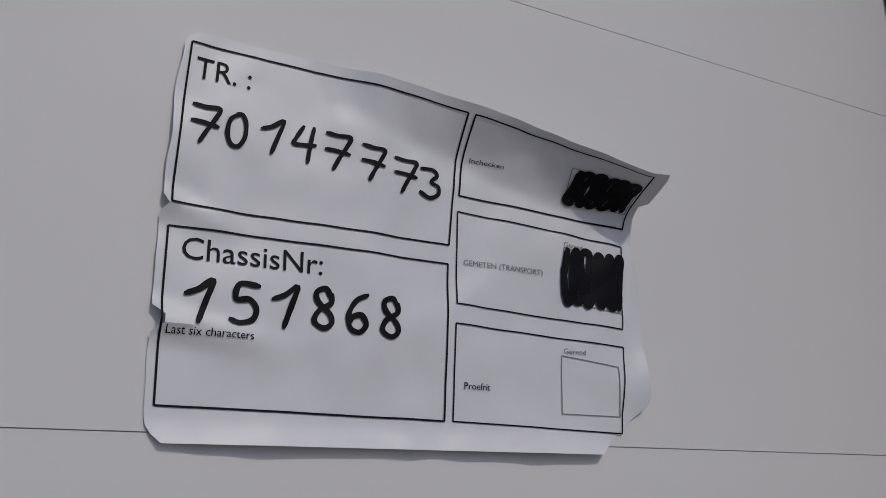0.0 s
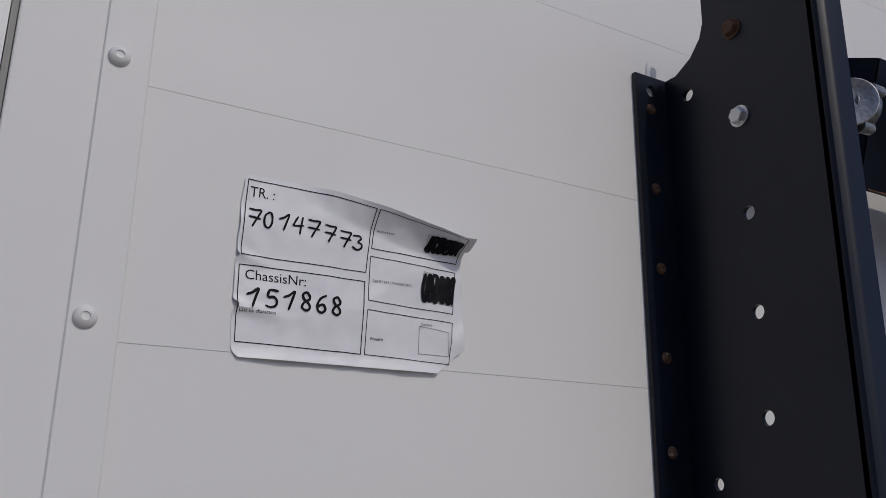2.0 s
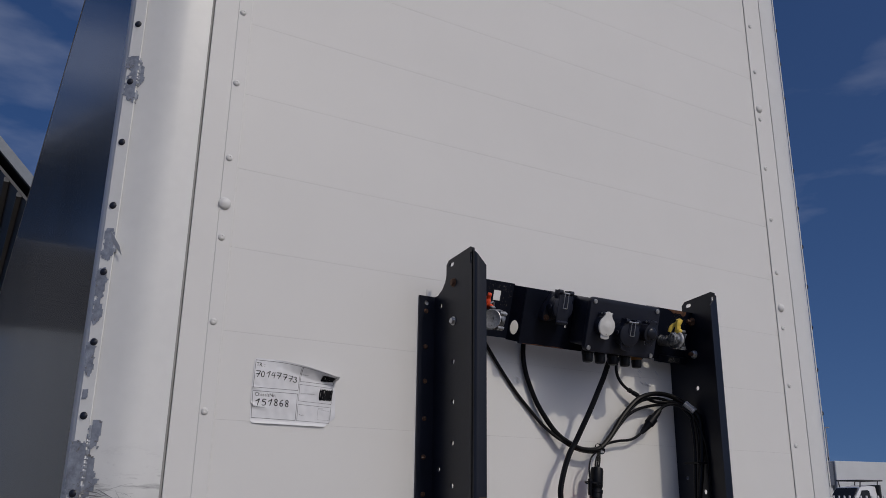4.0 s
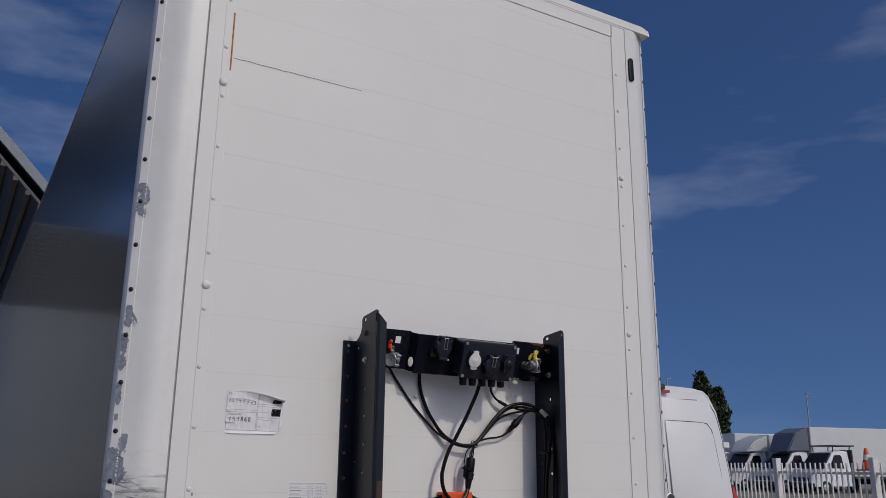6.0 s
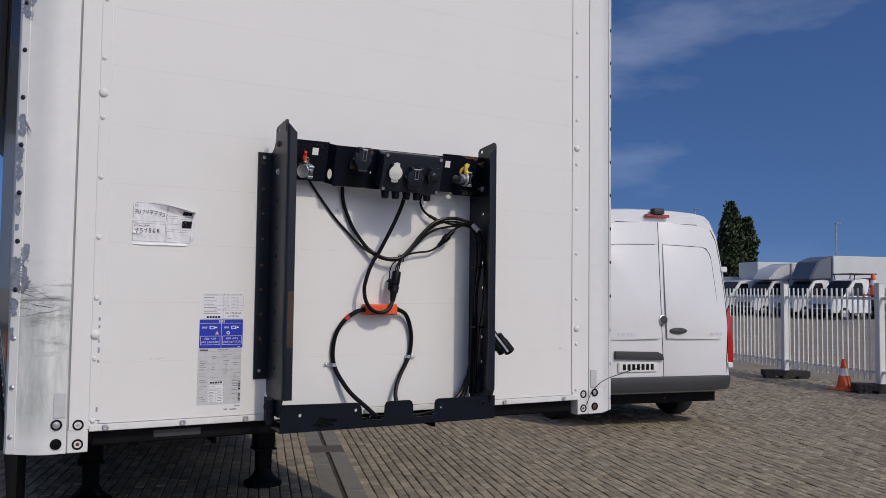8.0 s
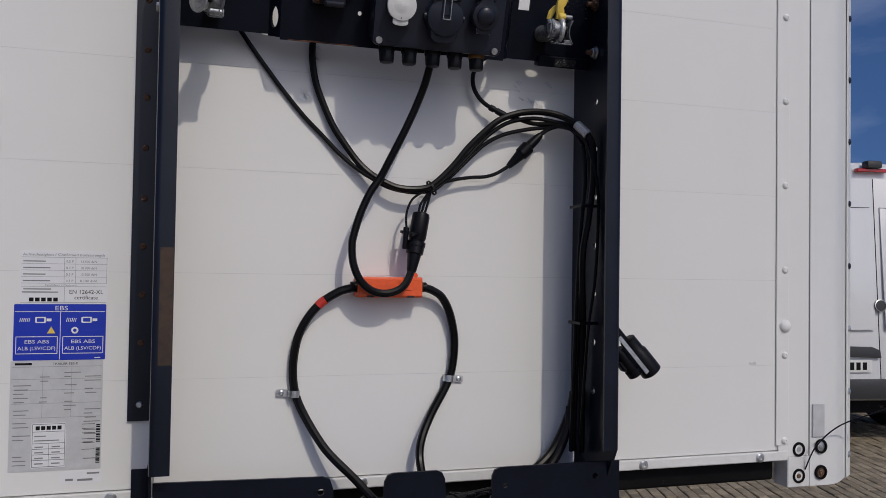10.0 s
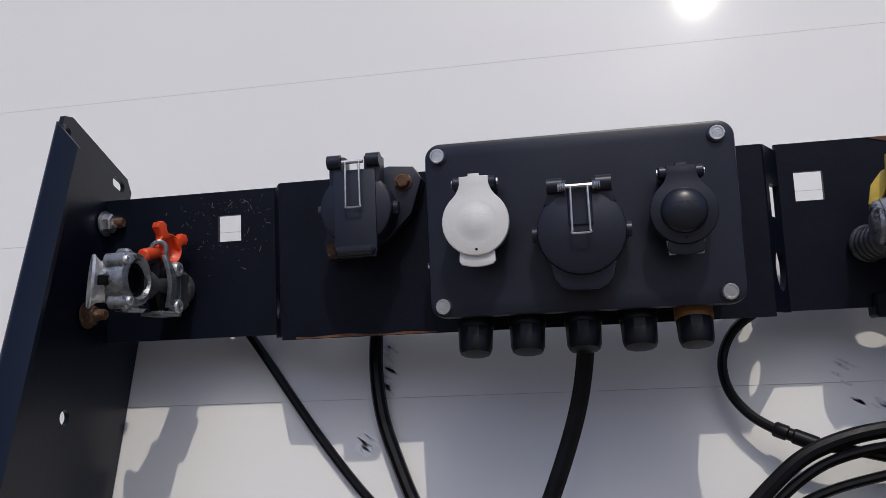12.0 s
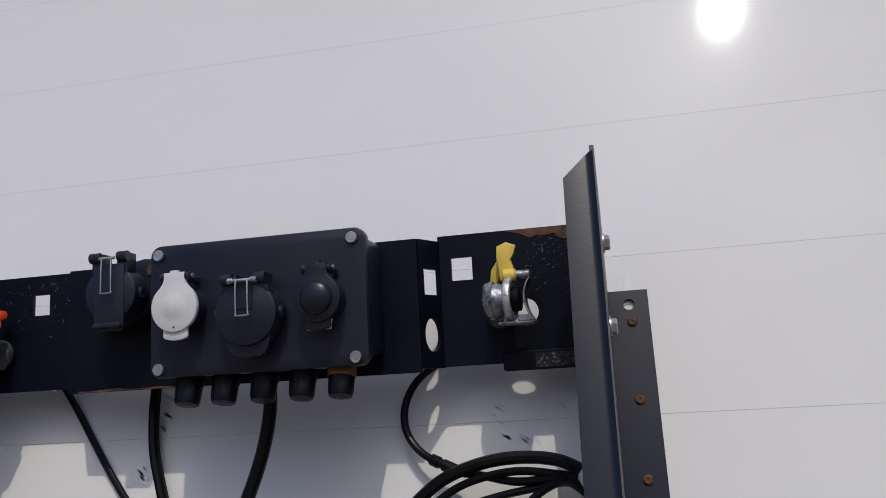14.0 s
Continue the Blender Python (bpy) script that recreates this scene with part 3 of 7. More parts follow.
def lower_body():
    bm = bmesh.new()
    box(bm, -1.01, 1.01, -0.006, 0.05, 1.084, 1.1065, 0.002)
    part("bottom_rail", bm, "rail", trailer, "white bottom rail with bolt heads")
    for x in (-0.96, -0.71, -0.49, -0.02, 0.09, 0.62, 0.93):
        bm = bmesh.new()
        lathe(bm, [(0.011, 0), (0.011, 0.003), (0.008, 0.0055), (0.004, 0.0055), (0.0035, 0.003), (0.0005, 0.003)], 14, axis_pose((x, -0.006, 1.095), (0, -1, 0)))
        part("rail_bolt", bm, "zinc", trailer)
    bm = bmesh.new()
    box(bm, -1.0, 1.0, 0.03, 0.11, 1.03, 1.083, 0.006)
    part("front_beam", bm, "chassis", trailer)
    bm = bmesh.new()
    box(bm, -0.80, -0.64, 0.0265, 0.031, 1.045, 1.07, 0.001)
    part("type_plate", bm, "bumper", trailer)
    # roof, sides, floor
    bm = bmesh.new()
    g = bmesh.new()
    prof = [(-1.256, 3.858), (-1.25, 3.885), (-1.20, 3.90), (1.20, 3.90), (1.25, 3.885), (1.256, 3.858)]
    a = [g.verts.new((x, -0.004, z)) for x, z in prof]
    b = [g.verts.new((x, 13.6, z)) for x, z in prof]
    for i in range(len(prof) - 1):
        g.faces.new((a[i], a[i + 1], b[i + 1], b[i]))
    g.faces.new(a)
    g.faces.new(b[::-1])
    g.faces.new((a[0], b[0], b[-1], a[-1]))
    join(bm, g)
    part("roof", bm, "panel", trailer)
    bm = bmesh.new()
    box(bm, -1.0765, 1.0765, -0.003, 0.05, TOP + 0.0715, 3.8575, 0.002)
    part("roof_rail", bm, "panel", trailer)
    for s in (-1, 1):
        bm = bmesh.new()
        x0, x1 = sorted((s * 1.2, s * 1.2535))
        box(bm, x0, x1, 0.1115, 13.55, 1.235, 3.856)
        part("side_wall", bm, "side", trailer, "glossy dark grey side wall")
        bm = bmesh.new()
        box(bm, x0 - (0.002 if s < 0 else 0), x1 + (0.002 if s > 0 else 0), 0.1115, 13.55, 1.225, 1.234, 0.001)
        part("side_trim", bm, "panel", trailer)
        bm = bmesh.new()
        box(bm, x0, x1, 0.1115, 13.55, 1.105, 1.224, 0.003)
        part("side_rail", bm, "silver_paint", trailer)
        for k in range(14):
            bm = bmesh.new()
            lathe(bm, [(0.008, 0), (0.007, 0.003), (0.001, 0.004)], 10, axis_pose((s * 1.2535, 0.3 + 0.4 * k, 1.135), (s, 0, 0)))
            part("rail_rivet", bm, "zinc", trailer)
    # red word mark as plain slanted bars
    bm = bmesh.new()
    for k in range(5):
        box(bm, -1.2548, -1.2537, 0.30 + 0.075 * k, 0.355 + 0.075 * k, 1.30, 1.39)
    part("side_mark", bm, "red", trailer, "row of red block marks")
    bm = bmesh.new()
    box(bm, -1.19, 1.19, 0.12, 13.5, 1.06, 1.10)
    part("floor", bm, "chassis", trailer)
    for x in (-0.5, 0.5):
        bm = bmesh.new()
        box(bm, x - 0.07, x + 0.07, 0.4, 13.2, 0.985, 1.0)
        box(bm, x - 0.005, x + 0.005, 0.4, 4.2, 0.94, 0.985)
        box(bm, x - 0.005, x + 0.005, 4.2, 13.2, 0.72, 0.985)
        box(bm, x - 0.07, x + 0.07, 4.2, 13.2, 0.70, 0.72)
        part("chassis_beam", bm, "chassis", trailer)
    for y in (0.9, 1.8, 2.7, 3.6, 4.8, 6.0):
        bm = bmesh.new()
        box(bm, -1.15, 1.15, y - 0.04, y + 0.04, 1.0, 1.058)
        part("cross_member", bm, "chassis", trailer)
    bm = bmesh.new()
    box(bm, -0.6, 0.6, 1.0, 2.2, 0.972, 0.984)
    lathe(bm, [(0.045, 0.88), (0.045, 0.972)], 16, Matrix.Translation((0, 1.6, 0)))
    part("coupling_plate", bm, "chassis", trailer)
    for x in (0.64, -0.64):
        bm = bmesh.new()
        box(bm, x - 0.075, x + 0.075, 3.5, 3.64, 0.30, 1.0, 0.008)
        box(bm, x - 0.055, x + 0.055, 3.515, 3.625, 0.12, 0.30, 0.006)
        box(bm, x - 0.085, x + 0.085, 3.49, 3.65, 0.285, 0.30)
        leg = part("landing_leg", bm, "chassis", trailer, "black telescopic landing leg")
        bm = bmesh.new()
        lathe(bm, [(0.15, 0.0), (0.15, 0.03), (0.12, 0.045), (0.075, 0.09), (0.06, 0.14)], 18, Matrix.Translation((x, 3.57, 0)))
        part("foot", bm, "chassis", leg)
    bm = bmesh.new()
    tube(bm, [(-0.64, 3.57, 0.75), (0.64, 3.57, 0.75)], 0.02)
    part("leg_shaft", bm, "chassis", trailer)
    # added dark panels, not seen as such, that keep side light from under the trailer
    for s, ya in ((-1, 0.6), (1, 4.3)):
        bm = bmesh.new()
        x0, x1 = sorted((s * 1.17, s * 1.20))
        box(bm, x0, x1, ya, 7.4, 0.34, 1.104, 0.01)
        part("shade_panel", bm, "chassis", trailer, "dark panel added under the side rail to deepen the shade beneath the trailer")
    for y in (8.2, 9.5, 10.8):
        bm = bmesh.new()
        tube(bm, [(-1.1, y, 0.5), (1.1, y, 0.5)], 0.06)
        part("axle", bm, "chassis", trailer)
        for s in (-1, 1):
            bm = bmesh.new()
            lathe(bm, [(0.30, -0.17), (0.47, -0.165), (0.5, -0.14), (0.5, 0.14), (0.47, 0.165), (0.30, 0.17)], 32, axis_pose((s * 1.02, y, 0.5), (s, 0, 0)), cap=False)
            w = part("wheel", bm, "tyre", trailer)
            bm = bmesh.new()
            lathe(bm, [(0.305, 0.12), (0.29, 0.10), (0.15, 0.06), (0.12, 0.14), (0.06, 0.15)], 24, axis_pose((s * 1.02, y, 0.5), (s, 0, 0)))
            part("rim", bm, "rim", w)
    bm = bmesh.new()
    plate(bm, [(1.106 + 0.014 * math.cos(a), 3.62 + (0.05 if math.sin(a) > 0 else -0.05) + 0.014 * math.sin(a)) for a in [2 * math.pi * i / 24 for i in range(24)]], thick=0.012, m=Matrix.Translation((0, -0.004, 0)) @ WALL, bevel=0.002)
    part("marker_lamp", bm, "glass", trailer, "oblong dark marker lamp")
    # wire at the lower right corner
    bm = bmesh.new()
    tube(bm, [(1.06, -0.005, 1.06), (1.07, -0.03, 1.12), (1.12, -0.05, 1.17), (1.22, -0.06, 1.20), (1.33, -0.06, 1.225)], 0.0018, 6)
    part("tie_wire", bm, "rubber", trailer)


lower_body()

# ---- connection frame on the front wall ----
rack = thing("connection_frame", (0.015, -0.1, 1.06), "black steel frame for trailer connections, bolted to the white front wall", "frame")
XL, XR = -0.416, 0.444
SIDE = Matrix(((0, 0, 1, 0), (1, 0, 0, 0), (0, 1, 0, 0), (0, 0, 0, 1)))      # drawing xy to world y and z


def upright(s, xw):
    """A folded upright: wall flange outwards, web forwards, lip inwards. s = -1 left, 1 right."""
    web = [(-0.006, 1.235), (-0.006, 2.066), (-0.022, 2.066), (-0.045, 2.078), (-0.060, 2.095), (-0.066, 2.112), (-0.066, 2.140), (-0.078, 2.151), (-0.185, 2.162), (-0.197, 2.156), (-0.197, 1.175), (-0.165, 1.115), (-0.10, 1.115), (-0.035, 1.15), (-0.012, 1.19)]
    holes = [circle(-0.104, z, 0.0072) for z in [1.88 - 0.1 * k for k in range(7)]]
    holes += [circle(-0.038, 2.036, 0.0072), circle(-0.035, 1.30, 0.006), circle(-0.04, 1.62, 0.006)]
    holes += [rect(-0.103, -0.08, 2.131, 2.143, 0.0055), rect(-0.191, -0.183, 2.117, 2.148, 0.0038)]
    bm = bmesh.new()
    plate(bm, web, holes, 0.005, Matrix.Translation((xw, 0, 0)) @ SIDE)
    # wall flange
    x0, x1 = sorted((s * -0.0025, s * 0.049))
    f = rect(x0, x1, 1.235, 2.066)
    fh = [circle(s * 0.026, 2.048, 0.007)]
    plate(bm, f, fh, 0.005, Matrix.Translation((xw, -0.0038, 0)) @ WALL)
    # rounded fold and lip
    g = bmesh.new()
    arc = [(0, -0.192), (0, -0.197), (-s * 0.0015, -0.2022), (-s * 0.006, -0.2055), (-s * 0.011, -0.206), (-s * 0.034, -0.206), (-s * 0.034, -0.201), (-s * 0.012, -0.201), (-s * 0.007, -0.199), (-s * 0.005, -0.192)]
    zt = {0: 2.153, 1: 2.150, 2: 2.147, 3: 2.142, 4: 2.137, 5: 2.113, 6: 2.113, 7: 2.137, 8: 2.144, 9: 2.15}
    lo = [g.verts.new((xw + s * 0.0025 + x, y, 1.178 if i in (0, 9) else 1.178)) for i, (x, y) in enumerate(arc)]
    hi = [g.verts.new((xw + s * 0.0025 + x, y, zt[i])) for i, (x, y) in enumerate(arc)]
    n = len(arc)
    for i in range(n):
        g.faces.new((lo[i], lo[(i + 1) % n], hi[(i + 1) % n], hi[i]))
    g.faces.new(lo[::-1])
    g.faces.new(hi)
    join(bm, g)
    up = part("upright", bm, "black", rack, "tall folded black steel upright with round holes")
    for z in (2.025, 1.93, 1.84, 1.745, 1.65, 1.56, 1.47, 1.38, 1.265):
        bm = bmesh.new()
        lathe(bm, [(0.0065, 0), (0.006, 0.0015), (0.004, 0.0032), (0.002, 0.0032), (0.0018, 0.002), (0.0005, 0.002)], 12, axis_pose((xw + s * 0.028, -0.0063, z), (0, -1, 0)))
        part("screw", bm, "zinc" if z < 1.3 else "rust", up)
    for z, mtl in ((2.085, "rust"), (1.984, "zinc")):
        bm = bmesh.new()
        hexbolt(bm, (xw + s * 0.0025, -0.104, z), (s, 0, 0), 0.008, 0.008)
        part("bolt", bm, "zinc" if s > 0 else mtl, up)
        bm = bmesh.new()
        hexbolt(bm, (xw - s * 0.0045, -0.104, z - 0.002), (-s, 0, 0), 0.0092, 0.010)
        nut = part("nut", bm, "zinc" if (z > 2.0) == (s < 0) else "rust", up)
        bm = bmesh.new()
        lathe(bm, [(0.0055, 0.009), (0.0055, 0.019), (0.0045, 0.021)], 12, axis_pose((xw - s * 0.0045, -0.104, z - 0.002), (-s, 0, 0)))
        part("bolt_end", bm, "rust", up)
    # narrow spike of the backing plate that shows above the flange
    bm = bmesh.new()
    plate(bm, [(xw + s * 0.018, 2.05), (xw + s * 0.028, 2.05), (xw + s * 0.026, 2.083), (xw + s * 0.0235, 2.087)], (), 0.001, Matrix.Translation((0, -0.0006, 0)) @ WALL)
    part("tape_end", bm, "silver", up)
    # foot bracket with two bolts
    bm = bmesh.new()
    box(bm, *sorted((xw + s * 0.003, xw + s * 0.033)), -0.12, -0.115, 1.085, 1.172, 0.001)
    box(bm, *sorted((xw + s * 0.003, xw + s * 0.008)), -0.12, -0.008, 1.085, 1.172, 0.001)
    fb = part("foot_bracket", bm, "black_worn", up)
    for y in (-0.05, -0.095):
        bm = bmesh.new()
        hexbolt(bm, (xw + s * 0.008, y, 1.14), (s, 0, 0), 0.011, 0.011)
        part("bolt", bm, "chassis", up)
    return up


upright(-1, XL)
upright(1, XR)
# bare rusty stretch on the left lip
bm = bmesh.new()
box(bm, XL + 0.009, XL + 0.0305, -0.2068, -0.2061, 1.36, 1.555)
part("rust_patch", bm, "rust_film", rack, "brown rust patch on the upright's lip")

# cross bar: a hat section, tilted so that its top leans forwards
HAT = 0.034
V0, V1 = -0.062, 0.087


M["rust_bright"] = mat("orange_rust", (0.12, 0.052, 0.028), 0.8, var=0.6, scale=60, bump=0.3, bscale=160, spots=[((0.05, 0.03, 0.022), 0.58, 45)])
M["worn_grey"] = mat("rubbed_metal", (0.012, 0.013, 0.015), 0.5, metal=0.3, var=0.5, scale=60, bump=0.3, spots=[((0.16, 0.165, 0.17), 0.55, 260)])
M["chip"] = mat("chipped_paint", (0.11, 0.10, 0.09), 0.7, var=0.4, scale=200)


def cross_bar():
    def wing(x0, x1, holes, m, name="wing", ends=(V0, V1)):
        bm = bmesh.new()
        plate(bm, rect(x0, x1, *ends), holes, 0.005, m)
        return part(name, bm, "black_worn", rack, "scuffed black steel cross bar" if name == "cross_bar" else "")
    sq = lambda x: rect(x, x + 0.025, 0.042, 0.069)
    wing(-0.413, -0.2262, [sq(-0.289)], BAR, "cross_bar_wing", (V0 + 0.007, V1 + 0.007))
    wing(0.2552, 0.441, [sq(0.270), circle(0.353, 0.0, 0.0155)], BAR, "cross_bar_wing", (V0 + 0.005, V1 + 0.009))
    out = BAR @ Matrix.Translation((0, 0, HAT))
    wing(-0.2090, 0.2370, [circle(-0.062, 0.0, 0.004)], out, "cross_bar", (V0, V1 + 0.003))
    for xa, xb, hx, hv in ((-0.2262, -0.2085, 0.5, -0.022), (0.2552, 0.2365, 0.5, -0.02)):
        bm = bmesh.new()
        dx, dn = xb - xa, HAT
        L = math.hypot(dx, dn)
        ang = math.atan2(dn, abs(dx)) * (1 if dx > 0 else -1)
        m = BAR @ Matrix.Translation((xa, 0, 0)) @ Matrix.Rotation(-ang, 4, "Y")
        sgn = 1 if dx > 0 else -1
        o = rect(min(0, sgn * L), max(0, sgn * L), V0 + 0.004, V1 + 0.003)
        hh = [circle(sgn * L * 0.5, hv, 0.0195, rx=0.0135)] + ([rect(sgn * L * 0.45 - 0.013, sgn * L * 0.45 + 0.013, 0.026, 0.056)] if sgn < 0 else [])
        plate(bm, o, hh, 0.005, m)
        part("cross_bar_web", bm, "black_worn", rack)
    # lower gusset with cable and rusty upper edge at the right end
    bm = bmesh.new()
    box(bm, 0.325, 0.440, -0.066, -0.044, -0.012, 0.012, 0.002, BAR)
    part("gusset", bm, "black_worn", rack)
    bm = bmesh.new()
    box(bm, 0.362, 0.410, -0.0635, -0.0475, 0.0121, 0.0126, 0, BAR)
    part("worn_area", bm, "worn_grey", rack, "rubbed grey metal on the bar's lower edge")
    bm = bmesh.new()
    plate(bm, [(0.335, 0.0955), (0.415, 0.0955), (0.413, 0.084), (0.405, 0.080), (0.398, 0.082), (0.393, 0.088), (0.38, 0.086), (0.372, 0.087), (0.364, 0.085), (0.352, 0.091)], (), 0.0006, BAR @ Matrix.Translation((0, 0, 0.0031)))
    part("rust_patch", bm, "rust_bright", rack)
    bm = bmesh.new()
    plate(bm, [(-0.195, -0.0615), (-0.06, -0.0615), (-0.06, -0.0602), (-0.09, -0.0590), (-0.105, -0.0604), (-0.12, -0.0600), (-0.145, -0.0584), (-0.16, -0.0592), (-0.18, -0.0604), (-0.195, -0.0596)], (), 0.0006, out @ Matrix.Translation((0, 0, 0.0031)))
    part("rust_patch", bm, "rust_bright", rack)
    # chipped flakes round the left square hole
    rnd = random.Random(9)
    bm = bmesh.new()
    for k in range(330):
        if k < 210:
            x, y = -0.278 + rnd.gauss(0, 0.034), 0.068 + rnd.gauss(0, 0.026)
        else:
            x, y = 0.392 + rnd.gauss(0, 0.022), 0.062 + rnd.gauss(0, 0.018)
        if (-0.405 < x < -0.232 or 0.33 < x < 0.436) and 0.0 < y < 0.090 and not (-0.292 < x < -0.261 and 0.039 < y < 0.072):
            a, r = rnd.random() * 6.28, 0.00025 + 0.0006 * rnd.random() ** 2
            L = r * (1 + 4 * rnd.random() ** 3)
            g = bmesh.new()
            g.faces.new([g.verts.new((x + L * math.cos(a) * i - r * math.sin(a) * j, y + L * math.sin(a) * i + r * math.cos(a) * j, 0.0029)) for i, j in ((-1, -0.4), (1, -0.6), (0.8, 0.6), (-0.7, 0.5))])
            join(bm, g, BAR)
    part("paint_chips", bm, "chip", rack, "pale brown chips in the black paint", kind="stuff")


cross_bar()


def bumper_plate():
    """Lower front plate with two wide ears and a middle tab."""
    o = [(-0.412, 1.062), (0.468, 1.062), (0.468, 1.150)]
    o += [(0.214, 1.150), (0.203, 1.145), (0.198, 1.134), (0.198, 1.098), (0.19, 1.088), (0.115, 1.086), (0.106, 1.093), (0.104, 1.135), (0.098, 1.147), (0.088, 1.151), (0.004, 1.151), (-0.006, 1.147), (-0.012, 1.135), (-0.014, 1.093), (-0.024, 1.086), (-0.095, 1.087), (-0.104, 1.096), (-0.106, 1.13), (-0.112, 1.147), (-0.124, 1.152), (-0.412, 1.158)]
    bm = bmesh.new()
    plate(bm, o, [circle(-0.128, 1.125, 0.006), circle(0.415, 1.122, 0.006), circle(-0.34, 1.118, 0.006), circle(0.225, 1.115, 0.005)], 0.006, Matrix.Translation((0, -0.165, 0)) @ WALL)
    p = part("lower_plate", bm, "black_worn", rack, "scuffed black lower plate with cut-outs")
    bm = bmesh.new()
    box(bm, -0.412, 0.468, -0.162, -0.02, 1.0585, 1.0635, 0.001)
    part("lower_tray", bm, "black_worn", rack)
    for x in (-0.36, 0.43):
        bm = bmesh.new()
        box(bm, x - 0.02, x + 0.02, -0.16, 0.03, 1.065, 1.08, 0.002)
        part("bracket", bm, "black_worn", rack)
    bm = bmesh.new()
    rnd = random.Random(3)
    for k in range(9):
        x = -0.27 + 0.02 * rnd.gauss(0, 1)
        tube(bm, [(x, -0.17, 1.075 + 0.004 * k), (x + 0.015, -0.174, 1.082 + 0.003 * k), (x + 0.03, -0.171, 1.078 + 0.003 * k)], 0.004, 6, res=3)
    part("grease_clump", bm, "chassis", rack)


bumper_plate()


# ---- junction box and sockets on the cross bar ----
OUT = BAR @ Matrix.Translation((0, 0, HAT + 0.0025))          # front of the bar's middle
FACE = 0.080                                                   # depth of the junction box
OBX = OUT @ Matrix.Translation((0, 0.032, 0))                 # drawing plane of the junction box
jbox = thing("junction_box", OBX @ Matrix.Translation((0.0755, -0.084, 0)), "black plastic junction box with three capped sockets and cable glands", "junction box")


def box_body():
    bm = bmesh.new()
    g = bmesh.new()
    plate(g, rect(-0.043, 0.194, -0.0715, 0.055, 0.008), (), FACE - 0.012, Matrix.Translation((0, 0, (FACE - 0.012) / 2 + 0.001)), 0.002)
    join(bm, g, OBX)
    part("body", bm, "plastic", jbox)
    bm = bmesh.new()
    plate(bm, rect(-0.047, 0.198, -0.082, 0.059, 0.010, 6), [], 0.016, OBX @ Matrix.Translation((0, 0, FACE - 0.008)), 0.003)
    lid = part("lid", bm, "plastic", jbox)
    for x in (-0.0385, 0.187):
        for v in (-0.0755, 0.0505):
            bm = bmesh.new()
            lathe(bm, [(0.0075, -0.001), (0.0075, 0.0012)], 18, OBX @ Matrix.Translation((x, v, FACE)))
            sc = part("screw", bm, "plastic", lid)
            bm = bmesh.new()
            m = OBX @ Matrix.Translation((x, v, FACE + 0.0012))
            lathe(bm, [(0.0064, 0.0), (0.0064, 0.0022), (0.0058, 0.0030), (0.0048, 0.0030), (0.0044, 0.0024), (0.001, 0.0024)], 12, m)
            for k in range(7):                            # raised marks on the head
                box(bm, 0.0024, 0.0036, -0.0005, 0.0005, 0.0022, 0.0029, 0, m @ Matrix.Rotation(k * 2 * math.pi / 7 + 0.3, 4, "Z"))
            part("screw_head", bm, "zinc", lid)
    for k in range(7):
        bm = bmesh.new()
        box(bm, -0.03 + 0.034 * k, -0.023 + 0.034 * k, -0.0826, -0.0818, FACE - 0.012, FACE - 0.006, 0, OBX)
        part("drain_notch", bm, "zinc", lid)
    for k, (x, ring) in enumerate(((-0.0165, "gland"), (0.0270, "gland"), (0.0730, "gland"), (0.1175, "gland"), (0.1615, "amber"))):
        bm = bmesh.new()
        m = OBX @ Matrix.Translation((x, -0.0815, 0.051)) @ Matrix.Rotation(radians(90), 4, "X") @ Matrix.Rotation(-TILT, 4, "X")
        lathe(bm, [(0.0125, -0.012), (0.0125, 0.010), (0.0145, 0.011), (0.0148, 0.013), (0.0140, 0.031), (0.0125, 0.0352), (0.0075, 0.0365)], 10, m)
        gl = part("cable_gland", bm, "gland", jbox)
        bm = bmesh.new()
        lathe(bm, [(0.0152, 0.0015), (0.0156, 0.003), (0.0156, 0.0125), (0.015, 0.0145)], 20, m)
        part("ring", bm, ring, gl)


M["gland"] = mat("gland_plastic", (0.0045, 0.005, 0.007), 0.42, spec=0.2, var=0.1)
M["scuff"] = mat("grey_scuff", (0.62, 0.635, 0.67), 0.6, var=0.3, scale=200)
M["iron_rusty"] = mat("brown_iron", (0.11, 0.085, 0.065), 0.75, var=0.3, scale=20, bump=0.4)
M["amber"] = mat("amber_seal", (0.22, 0.10, 0.02), 0.5)
M["dark_dome"] = mat("smooth_black_plastic", (0.0110, 0.0135, 0.0220), 0.33, spec=0.40, var=0.1)
box_body()


